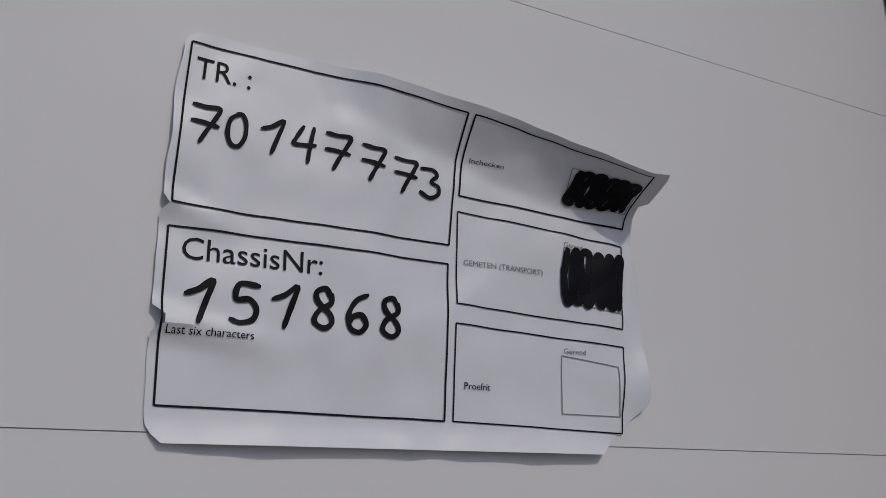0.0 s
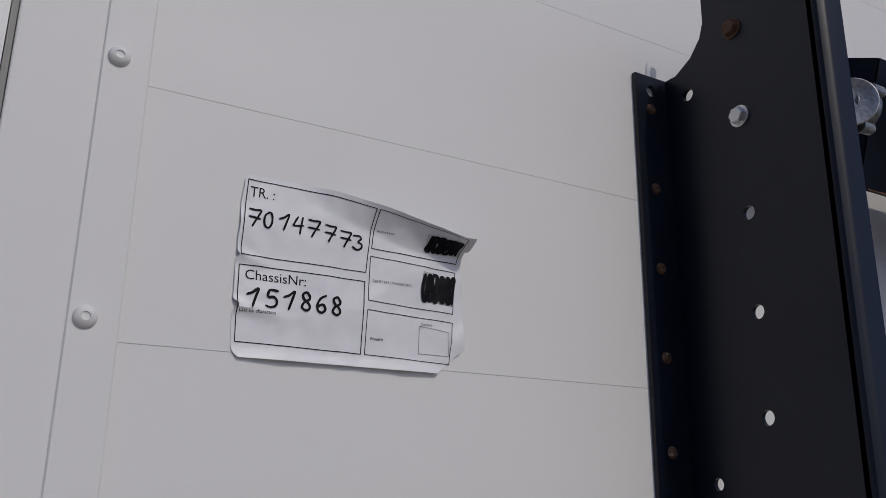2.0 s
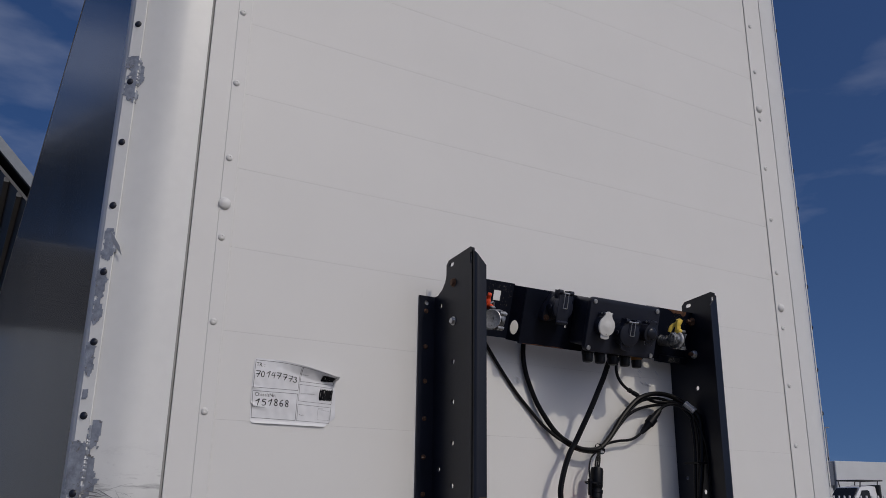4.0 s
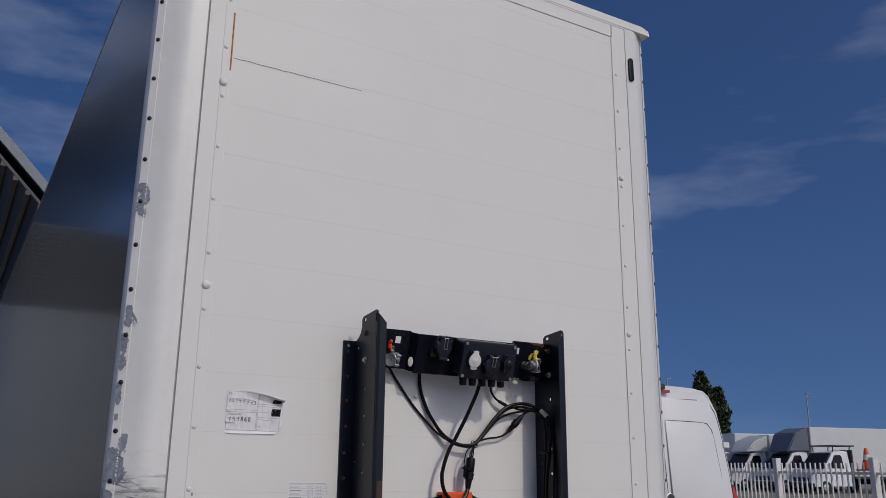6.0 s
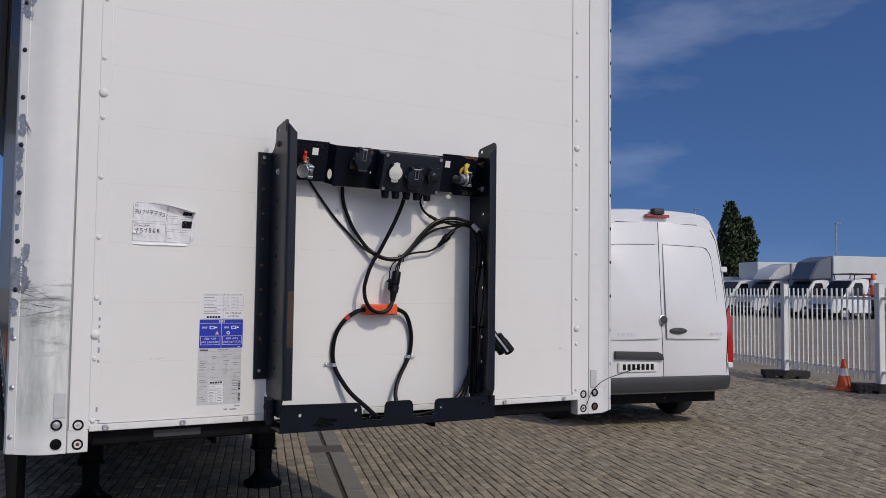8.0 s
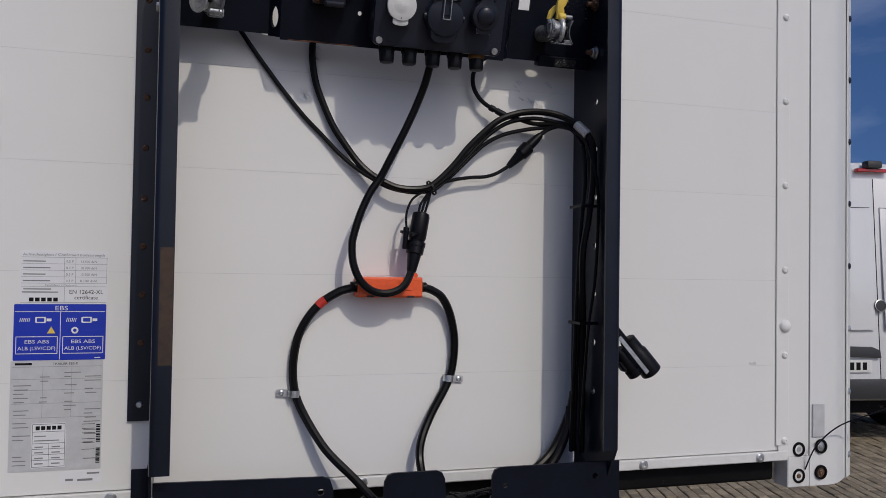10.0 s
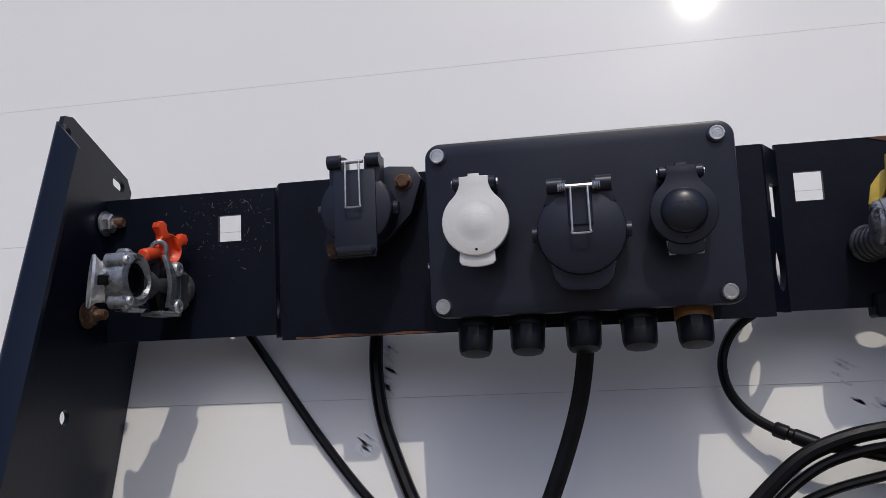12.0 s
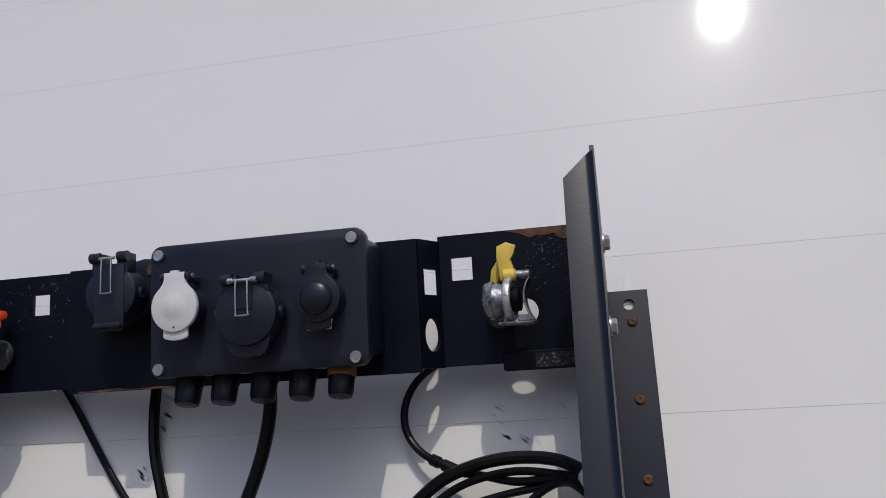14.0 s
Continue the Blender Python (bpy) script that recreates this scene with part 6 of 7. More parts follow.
    for x0, x1, y0, y1 in ((168, 198.5, 18, 39.5), (166, 199, 63, 86)):
        n = 11
        bm = bmesh.new()
        way = []
        for k in range(n):                                # one line, down and up again
            x = x0 + (x1 - x0) * (k + 0.5) / n
            top, mid, foot = (x + 1.5 + rnd.gauss(0, 0.5), y0 + 1.5 * rnd.random()), (x + rnd.gauss(0, 0.4), (y0 + y1) / 2), (x - 1 + rnd.gauss(0, 0.5), y1 - 2.2 * rnd.random())
            way += [top, mid, foot] if k % 2 == 0 else [foot, mid, top]
        stroke(bm, way, 3.7 * mm)
        part("scribble", lay(bm, 0.0008), "marker", t, "black felt-pen scribble filling a box", soft=False)


paper_sheet()

# ---- stickers on the wall ----
def flat(bm, x0, x1, z0, z1, lift):
    g = bmesh.new()
    box(g, x0, x1, -lift - 0.00015, -lift, z0, z1)
    return join(bm, g)


def sticker(name, x0, x1, z0, z1, material, label, category, lift=0.0005):
    t = thing(name, ((x0 + x1) / 2, 0, z0), label, category, "stickers on the wall")
    bm = bmesh.new()
    plate(bm, rect(x0, x1, z0, z1, 0.002), (), 0.0006, Matrix.Translation((0, -lift, 0)) @ WALL)
    part("backing", bm, material, t)
    return t


def words(t, body, x, z, size, width, ink, lift=0.0011):
    bm = bmesh.new()
    lettering(bm, body, size, Matrix.Translation((x, -lift, z)) @ WALL, width)
    part("text", bm, ink, t, soft=False)


def bars(t, items, ink, name="text_bar", lift=0.0010):
    for x0, x1, z0, z1 in items:
        part(name, flat(bmesh.new(), x0, x1, z0, z1, lift), ink, t, soft=False)


S0, S1 = -0.660, -0.506
top = sticker("strength_sticker", S0 + 0.008, S1 + 0.002, 1.452, 1.549, "paper", "white printed table sticker about body strength", "sticker")
words(top, "Aufbaufestigkeit / Confirmed bodystrength", S0 + 0.012, 1.5395, 0.0066, 0.137, "grey_ink")
for k, (l1, p, v) in enumerate((("", "0.5 P", "13.500 daN"), ("", "0.4 P", "10.700 daN"), ("", "0.5 P", "13.500 daN"), ("", "0.3 P", "8.100 daN"))):
    z = 1.5275 - 0.0118 * k
    bars(top, [(S0 + 0.013, S0 + 0.05 + 0.008 * (k % 2), z + 0.001, z + 0.003)], "grey_ink")
    words(top, p, S0 + 0.084, z, 0.0062, 0.0125, "grey_ink")
    words(top, v, S0 + 0.108, z, 0.0062, 0.028, "grey_ink")
bars(top, [(S0 + 0.010, S1, z, z + 0.0005) for z in (1.5365, 1.5247, 1.5129, 1.5011, 1.4893, 1.4835, 1.4545)] + [(x, x + 0.0005, 1.4893, 1.5365) for x in (S0 + 0.081, S0 + 0.100, S1 - 0.001)] + [(S0 + 0.082, S0 + 0.0825, 1.4545, 1.4835)], "grey_ink", "table_line")
words(top, "Nutzlast / Payload", S0 + 0.05, 1.4848, 0.0045, 0.052, "grey_ink")
words(top, "EN 12642-XL", S0 + 0.090, 1.4705, 0.0105, 0.058, "ink")
words(top, "certificate", S0 + 0.099, 1.4605, 0.0098, 0.040, "ink")
bars(top, [(S0 + 0.014, S0 + 0.06, 1.478, 1.480), (S0 + 0.012, S0 + 0.072, 1.4725, 1.4745)], "grey_ink")
for k in range(5):
    bars(top, [(S0 + 0.024 + 0.010 * k, S0 + 0.0315 + 0.010 * k, 1.4565, 1.4635)], "ink", "mark")

blue = sticker("brake_sticker", S0, S1, 1.350, 1.4515, "blue", "blue sticker about brake plugs with white lettering", "sticker")
words(blue, "EBS", S0 + 0.067, 1.4405, 0.0115, 0.022, "white_ink")
bars(blue, [(S0 + 0.002, S1 - 0.002, 1.4375, 1.4385), (S0 + 0.0765, S0 + 0.0775, 1.351, 1.4375)], "white_ink", "rule")
for x in (S0 + 0.004, S0 + 0.081):
    bars(blue, [(x, x + 0.069, 1.392, 1.3932), (x, x + 0.069, 1.3615, 1.3627), (x, x + 0.0012, 1.3615, 1.3932), (x + 0.068, x + 0.0692, 1.3615, 1.3932)], "white_ink", "rule")
    words(blue, "EBS ABS", x + 0.014, 1.3805, 0.0092, 0.041, "white_ink")
    words(blue, "ALB (LSV/CDF)", x + 0.0035, 1.3685, 0.0092, 0.062, "white_ink")
    # plug drawing: coil, body and pin
    bm = bmesh.new()
    for k in range(6):
        tube(bm, [(x + 0.006 + 0.003 * k, -0.0012, 1.4195), (x + 0.0075 + 0.003 * k, -0.0012, 1.4265)], 0.0007, 5, res=2)
    plate(bm, rect(x + 0.031, x + 0.049, 1.4175, 1.4285, 0.002), [rect(x + 0.034, x + 0.046, 1.4195, 1.4262, 0.001)], 0.0004, Matrix.Translation((0, -0.0012, 0)) @ WALL)
    plate(bm, rect(x + 0.050, x + 0.058, 1.4205, 1.4255), (), 0.0004, Matrix.Translation((0, -0.0012, 0)) @ WALL)
    part("plug_drawing", bm, "white_ink", blue)
bm = bmesh.new()
plate(bm, [(S0 + 0.055, 1.3985), (S0 + 0.069, 1.3985), (S0 + 0.062, 1.411)], (), 0.0004, Matrix.Translation((0, -0.0012, 0)) @ WALL)
part("warning_sign", bm, "yellow", blue, "yellow warning triangle")
bm = bmesh.new()
plate(bm, circle(S0 + 0.1015, 1.404, 0.0062, 12), [circle(S0 + 0.1015, 1.404, 0.0032, 8)], 0.0004, Matrix.Translation((0, -0.0012, 0)) @ WALL)
part("socket_drawing", bm, "white_ink", blue)
bars(blue, [(S1 - 0.018, S1 - 0.008, 1.353, 1.3545)], "white_ink")

rnd = random.Random(5)
plate_s = sticker("data_sticker", S0 - 0.003, S1 - 0.003, 1.150, 1.3492, "silver", "silver data sticker with printed tables", "sticker")
words(plate_s, "TRAILER EBS-E", S0 + 0.066, 1.3415, 0.0055, 0.042, "ink")
bars(plate_s, [(S0 + 0.004, S0 + 0.032, 1.3415, 1.3455)], "ink", "mark")
items = []
for r in range(24):
    z = 1.334 - 0.0075 * r
    if z < 1.158:
        break
    for x in (S0 + 0.002, S0 + 0.045, S0 + 0.085, S0 + 0.12):
        if rnd.random() < 0.6 and not (r > 10 and S0 + 0.03 < x < S0 + 0.095):
            items.append((x + 0.002 * rnd.random(), x + 0.012 + 0.018 * rnd.random(), z, z + 0.0016))
bars(plate_s, items, "grey_ink")
bars(plate_s, [(S0, S1 - 0.005, z, z + 0.0005) for z in (1.338, 1.316, 1.296, 1.272, 1.246)] + [(x, x + 0.0004, 1.246, 1.338) for x in (S0 + 0.05, S0 + 0.098)], "grey_ink", "table_line")
bars(plate_s, [(S0 + 0.118, S0 + 0.140, z, z + 0.0008) for z in (1.232, 1.224, 1.216, 1.205, 1.198, 1.186)], "ink", "table_line")
bars(plate_s, [(S1 - 0.012, S1 - 0.005, 1.16 + 0.003 * k, 1.1614 + 0.003 * k + 0.0006 * (k % 3)) for k in range(24) if k not in (10, 11, 12)], "ink", "code_bar")
inner = sticker("axle_sticker", S0 + 0.034, S0 + 0.091, 1.156, 1.2365, "paper", "small white sticker with a framed table", "sticker", 0.0012)
bars(inner, [(S0 + 0.0355, S0 + 0.0895, z, z + 0.0006) for z in (1.2345, 1.221, 1.2, 1.19, 1.18, 1.17, 1.158)] + [(x, x + 0.0006, 1.158, 1.235) for x in (S0 + 0.0355, S0 + 0.0893)] + [(S0 + 0.063, S0 + 0.0634, 1.158, 1.2)], "ink", "table_line", 0.0019)
bars(inner, [(S0 + 0.039, S0 + 0.058, 1.2125, 1.2142), (S0 + 0.039, S0 + 0.08, 1.2045, 1.2062)] + [(x, x + 0.014, z, z + 0.002) for x in (S0 + 0.04, S0 + 0.068) for z in (1.193, 1.183, 1.173, 1.163)], "grey_ink", "text_bar", 0.0019)
for k in range(5):
    bars(inner, [(S0 + 0.041 + 0.009 * k, S0 + 0.0478 + 0.009 * k, 1.2245, 1.2315)], "ink", "mark", 0.0019)
low = sticker("small_sticker", S0 + 0.083, S1 - 0.001, 1.125, 1.1475, "paper", "small white sticker with a line of print", "sticker")
bars(low, [(S0 + 0.092, S0 + 0.105, 1.130, 1.134), (S0 + 0.112, S0 + 0.138, 1.129, 1.133), (S0 + 0.128, S0 + 0.149, 1.141, 1.144)], "grey_ink")

# ---- marks on the wall behind the cables ----
M["glue"] = mat("pale_glue", (0.86, 0.87, 0.88), 0.4, var=0.1, scale=60)
for x, z, w, h, n in ((-0.147, 1.868, 0.020, 0.018, 16), (0.309, 1.921, 0.020, 0.030, 5), (0.335, 1.896, 0.04, 0.012, 9), (0.381, 1.930, 0.014, 0.007, 3), (-0.128, 1.95, 0.010, 0.055, 16)):
    bm = bmesh.new()
    r3 = random.Random(int(1000 * (x + 2)))
    for k in range(n):
        cx, cz = x + w * (r3.random() - 0.5), z + h * (r3.random() - 0.5)
        a = -0.9 + 0.4 * r3.random()
        L, ww = 0.004 + 0.007 * r3.random(), 0.0007 + 0.0012 * r3.random()
        if x < -0.5:
            L, ww = 0.0008 + 0.001 * r3.random(), 0.0007
        pts = [(cx + L * math.cos(a) * i - ww * math.sin(a) * j, cz + L * math.sin(a) * i + ww * math.cos(a) * j) for i, j in ((-1, -0.3), (-0.4, -1), (0.7, -0.7), (1, 0.2), (0.3, 1), (-0.7, 0.6))]
        plate(bm, pts, (), 0.0004, Matrix.Translation((0, -0.0003, 0)) @ WALL)
    single("glue_marks" if x < -0.14 else "scuff_marks", bm, "glue" if x < -0.14 else "scuff", "pale glue traces on the white wall" if x < -0.14 else "grey scuffs on the white wall", "marks", "marks on the wall", kind="stuff")


# ---- drain channel in the yard ----
ROWDIR = radians(-14.5)                     # the paver rows run this far round from the trailer's axis
RD = Matrix.Rotation(ROWDIR, 4, "Z")
DRAIN = Matrix.Translation((1.13, 3.07, 0)) @ Matrix.Rotation(radians(-16.2), 4, "Z")
drain = thing("drain_channel", DRAIN, "concrete drain channel with a dark slot, set in the pavers", "drain")
for k in range(-4, 9):
    for s in (-1, 1):
        bm = bmesh.new()
        x0, x1 = sorted((s * 0.018, s * 0.17))
        box(bm, x0, x1, k * 1.0 + 0.004, k * 1.0 + 0.996, -0.02, 0.006, 0.004)
        part("kerb_stone", bm, "concrete", drain, local=True)
bm = bmesh.new()
box(bm, -0.019, 0.019, -4.0, 9.0, -0.02, -0.009)
part("slot", bm, "iron", drain, local=True)
for y in (1.55, 5.6):
    bm = bmesh.new()
    box(bm, -0.165, 0.165, y, y + 0.34, 0.004, 0.009, 0.002)
    cov = part("cover", bm, "iron_rusty", drain, "square brown iron cover", local=True)


# ---- boundary fence ----
FENCE = [(14.41, 15.41), (13.575, 13.08), (12.84, 10.43), (11.98, 7.705), (11.41, 5.41), (10.88, 3.06), (10.30, 0.77)]
fence = thing("boundary_fence", (12.5, 9.2, 0), "white metal picket fence on dark rubber feet", "fence")


def fence_panels():
    for x, y in FENCE:
        bm = bmesh.new()
        box(bm, -0.055, 0.055, -0.055, 0.055, 0.13, 1.785, 0.006, Matrix.Translation((x, y, 0)) @ RD)
        box(bm, -0.06, 0.06, -0.06, 0.06, 1.785, 1.797, 0.003, Matrix.Translation((x, y, 0)) @ RD)
        part("post", bm, "fence", fence)
        bm = bmesh.new()
        m = Matrix.Translation((x, y, 0)) @ RD @ Matrix.Rotation(radians(68), 4, "Z")
        box(bm, -0.14, 0.14, -0.42, 0.42, 0.045, 0.155, 0.01, m)
        for k in (-0.3, 0.0, 0.3):
            box(bm, -0.14, 0.14, k - 0.09, k + 0.09, 0.0, 0.05, 0.004, m)
        part("foot", bm, "foot", fence, "dark recycled-plastic foot block")
    for (xa, ya), (xb, yb) in zip(FENCE, FENCE[1:]):
        d = Vector((xb - xa, yb - ya, 0))
        L = d.length
        m = Matrix.Translation((xa, ya, 0)) @ Matrix.Rotation(math.atan2(d.y, d.x), 4, "Z")
        for z in (1.54, 0.34):
            bm = bmesh.new()
            box(bm, 0.056, L - 0.056, -0.02, 0.02, z - 0.022, z + 0.022, 0.002, m)
            part("rail", bm, "fence", fence)
        n = round((L - 0.11) / 0.128)
        for k in range(1, n):
            x = 0.055 + (L - 0.11) * k / n
            bm = bmesh.new()
            box(bm, x - 0.0115, x + 0.0115, -0.048, -0.0205, 0.20, 1.71, 0.003, m)
            part("picket", bm, "fence", fence)


fence_panels()


def cone(x, y, z=0.0, scale=1.0, lean=0.0):
    m = Matrix.Translation((x, y, z)) @ Matrix.Rotation(lean, 4, "X") @ Matrix.Scale(scale, 4)
    t = thing("traffic_cone", m, "orange traffic cone with a pale band" if z == 0 else "orange and white traffic cone set on top of the fence", "traffic cone", "traffic cones")
    bm = bmesh.new()
    plate(bm, rect(-0.19, 0.19, -0.19, 0.19, 0.04), (), 0.03, Matrix.Translation((0, 0, 0.015)), 0.006)
    part("base", bm, "cone", t, local=True)
    bm = bmesh.new()
    lathe(bm, [(0.14, 0.03), (0.125, 0.06), (0.085, 0.25)], 20, cap=False)
    lathe(bm, [(0.062, 0.37), (0.035, 0.51), (0.03, 0.52), (0.02, 0.52)], 20, cap=False)
    part("body", bm, "cone", t, local=True)
    bm = bmesh.new()
    lathe(bm, [(0.0855, 0.25), (0.0622, 0.37)], 20, cap=False)
    part("band", bm, "white_plastic", t, "dull white band", local=True)


cone(12.43, 10.78)
cone(11.21, 5.92)
cone(11.54, 5.60, 1.585, 0.70)


# ---- parked panel van ----
VAN = Matrix.Translation((5.60, 4.27, 0)) @ Matrix.Rotation(radians(-9), 4, "Z") @ Matrix.Diagonal((1, 1, 0.955, 1))      # rear middle on the ground, heading along y
van = thing("panel_van", VAN, "white high-roof panel van with grey bumper, seen from behind", "van")


def van_section(y, grow=1.0, low=0.42, high=2.72):
    """Half outline of the body across the van at y."""
    pts = [(0.0, low), (0.93, low), (0.985, low + 0.10), (1.0, 0.85), (1.005, 1.25), (0.985, 1.65), (0.945, 2.05), (0.895, 2.38), (0.865, high - 0.21), (0.815, high - 0.11), (0.74, high - 0.05), (0.60, high - 0.022), (0.32, high - 0.006), (0.0, high)]
    return [(x * grow, y, z) for x, z in pts]


def van_body():
    bm = bmesh.new()
    secs = [van_section(0.03, 0.965, 0.45, 2.64), van_section(0.0 + 0.075, 0.992, 0.42, 2.70), van_section(0.16, 1.0), van_section(3.9, 1.0), van_section(4.5, 0.98, 0.42, 2.60)]
    rows = []
    for s in secs:
        rows.append([bm.verts.new((x, y, z)) for x, y, z in s] + [bm.verts.new((-x, y, z)) for x, y, z in reversed(s[1:-1])])
    for a, b in zip(rows, rows[1:]):
        n = len(a)
        for i in range(n):
            bm.faces.new((a[i], a[(i + 1) % n], b[(i + 1) % n], b[i]))
    bm.faces.new(rows[0][::-1])
    bm.faces.new(rows[-1])
    body = part("body", bm, "van", van, local=True)
    bm = bmesh.new()
    box(bm, -0.97, 0.97, 4.5, 5.75, 0.42, 1.15, 0.18, seg=3)
    part("bonnet", bm, "van", van, local=True)
    bm = bmesh.new()
    g = bmesh.new()
    v = [g.verts.new(p) for p in ((-0.95, 4.5, 1.1), (0.95, 4.5, 1.1), (0.95, 5.3, 1.12), (-0.95, 5.3, 1.12), (-0.8, 4.5, 2.3), (0.8, 4.5, 2.3))]
    for f in ((0, 1, 2, 3), (3, 2, 5, 4), (0, 3, 4), (1, 5, 2), (0, 4, 5, 1)):
        g.faces.new([v[i] for i in f])
    join(bm, g)
    part("windscreen", bm, "glass", van, local=True)
    # rear doors as two proud leaves
    for s in (-1, 1):
        bm = bmesh.new()
        o = [(s * 0.006, 0.60), (s * 0.86, 0.60), (s * 0.90, 0.66), (s * 0.915, 1.25), (s * 0.895, 1.65), (s * 0.855, 2.05), (s * 0.81, 2.32), (s * 0.74, 2.46), (s * 0.55, 2.515), (s * 0.006, 2.535)]
        plate(bm, o, (), 0.05, Matrix.Translation((0, 0.012, 0)) @ WALL, 0.008)
        door = part("rear_door", bm, "van", van, local=True)
        bm = bmesh.new()
        o3 = [(s * 0.053, 1.10), (s * 0.80, 1.08), (s * 0.78, 1.55), (s * 0.73, 2.08), (s * 0.69, 2.18), (s * 0.61, 2.235), (s * 0.053, 2.25)]
        plate(bm, o3, (), 0.008, Matrix.Translation((0, -0.0165, 0)) @ WALL, 0.003)
        part("pressing", bm, "van", door, local=True)
        bm = bmesh.new()
        plate(bm, [(s * 0.925, 0.78), (s * 0.995, 0.80), (s * 1.0, 1.32), (s * 0.965, 1.45), (s * 0.93, 1.38)], (), 0.10, Matrix.Translation((0, 0.055, 0)) @ WALL, 0.01)
        part("tail_light", bm, "lamp_red", van, "tall red tail light", local=True)
        bm = bmesh.new()
        box(bm, *sorted((s * 0.86, s * 0.955)), -0.03, 0.02, 1.93, 2.0, 0.008)
        part("hinge", bm, "van", van, local=True)
        bm = bmesh.new()
        box(bm, *sorted((s * 0.90, s * 0.975)), -0.03, 0.02, 0.72, 0.79, 0.008)
        part("hinge", bm, "van", van, local=True)
        for y in (1.05, 4.75):
            bm = bmesh.new()
            lathe(bm, [(0.20, -0.11), (0.33, -0.105), (0.345, -0.08), (0.345, 0.08), (0.33, 0.105), (0.20, 0.11)], 28, axis_pose((s * 0.86, y, 0.345), (s, 0, 0)), cap=False)
            w = part("wheel", bm, "tyre", van, local=True)
            bm = bmesh.new()
            lathe(bm, [(0.205, 0.07), (0.19, 0.05), (0.06, 0.06), (0.03, 0.07)], 20, axis_pose((s * 0.86, y, 0.345), (s, 0, 0)))
            part("rim", bm, "rim", w, local=True)
    bm = bmesh.new()
    n = 14
    rows = []
    for i in range(n + 1):
        x = -1.0 + 2.0 * i / n
        back = 0.16 * max(0, (abs(x) - 0.72) / 0.28) ** 2
        rows.append([bm.verts.new((x, y + back, z)) for z, y in ((0.44, 0.05), (0.46, -0.07), (0.56, -0.10), (0.625, -0.085), (0.64, 0.03))])
    for a, b in zip(rows, rows[1:]):
        for k in range(4):
            bm.faces.new((a[k], a[k + 1], b[k + 1], b[k]))
        bm.faces.new((a[4], a[0], b[0], b[4]))
    bm.faces.new(rows[0])
    bm.faces.new(rows[-1][::-1])
    part("bumper", bm, "bumper", van, "dark grey rear bumper", local=True)
    bm = bmesh.new()
    box(bm, -0.16, 0.16, -0.035, 0.02, 2.60, 2.635, 0.006)
    part("brake_light", bm, "lamp_red", van, local=True)
    bm = bmesh.new()
    box(bm, -0.075, 0.075, -0.07, 0.03, 2.635, 2.71, 0.02, seg=2)
    part("rear_camera", bm, "bumper", van, local=True)
    bm = bmesh.new()
    lathe(bm, [(0.055, 0), (0.055, 0.012), (0.04, 0.016), (0.005, 0.012)], 24, axis_pose((0, -0.021, 1.325), (0, -1, 0)))
    part("badge", bm, "bumper", van, "round dark badge with a bright rim", local=True)
    bm = bmesh.new()
    lathe(bm, [(0.056, 0.010), (0.058, 0.014), (0.051, 0.016), (0.050, 0.011)], 24, axis_pose((0, -0.021, 1.325), (0, -1, 0)), cap=False)
    part("badge_rim", bm, "zinc", van, local=True)
    bm = bmesh.new()
    plate(bm, [(0.09 + 0.22 * (0.5 + 0.5 * math.cos(a)), 1.19 + 0.032 * math.sin(a)) for a in [2 * math.pi * i / 20 for i in range(20)]], (), 0.03, Matrix.Translation((0, -0.03, 0)) @ WALL, 0.006)
    part("door_handle", bm, "bumper", van, local=True)
    bm = bmesh.new()
    plate(bm, [(-0.66, 0.86), (-0.02, 0.84), (-0.03, 0.90), (-0.10, 0.93), (-0.66, 0.945)], (), 0.03, Matrix.Translation((0, -0.024, 0)) @ WALL, 0.006)
    part("grip_strip", bm, "bumper", van, local=True)
    bm = bmesh.new()
    plate(bm, rect(-0.62, -0.10, 0.70, 0.815, 0.01), (), 0.008, Matrix.Translation((0, -0.026, 0)) @ WALL, 0.001)
    pl = part("number_plate", bm, "white_plastic", van, "white plate with dark bars", local=True)
    for k in range(7):
        bm = bmesh.new()
        box(bm, -0.565 + 0.062 * k, -0.525 + 0.062 * k, -0.0325, -0.0305, 0.722, 0.793)
        part("plate_bar", bm, "ink", pl, local=True)
    for x, w in ((-0.62, 0.24), (0.66, 0.18)):
        for k in range(4):
            bm = bmesh.new()
            box(bm, x + w * k / 4, x + w * (k + 0.7) / 4, -0.0245, -0.0205, 1.135, 1.165)
            part("model_mark", bm, "zinc", van, local=True)
    # rubber in the gaps round the rear doors
    for x0, x1, z0, z1 in ((-0.0055, 0.0055, 0.60, 2.535), (-0.56, 0.56, 2.518, 2.528)):
        bm = bmesh.new()
        box(bm, x0, x1, -0.0125, 0.03, z0, z1)
        part("door_seal", bm, "rubber", van, local=True)
    for s in (-1, 1):
        bm = bmesh.new()
        tube(bm, [(s * 0.875, -0.008, 0.62), (s * 0.922, -0.008, 1.25), (s * 0.902, -0.008, 1.65), (s * 0.862, -0.008, 2.05), (s * 0.815, -0.008, 2.33), (s * 0.745, -0.008, 2.47)], 0.006, 6, res=3)
        part("door_seal", bm, "rubber", van, local=True)
        # dark line drawn for the shade along the pressing's crease
        bm = bmesh.new()
        tube(bm, [(s * 0.05, -0.0145, 2.255), (s * 0.6, -0.0145, 2.24), (s * 0.69, -0.0145, 2.19), (s * 0.735, -0.0145, 2.08), (s * 0.785, -0.0145, 1.55)], 0.0045, 6, res=3)
        part("pressing_shade_line", bm, "bumper", van, local=True)
    bm = bmesh.new()
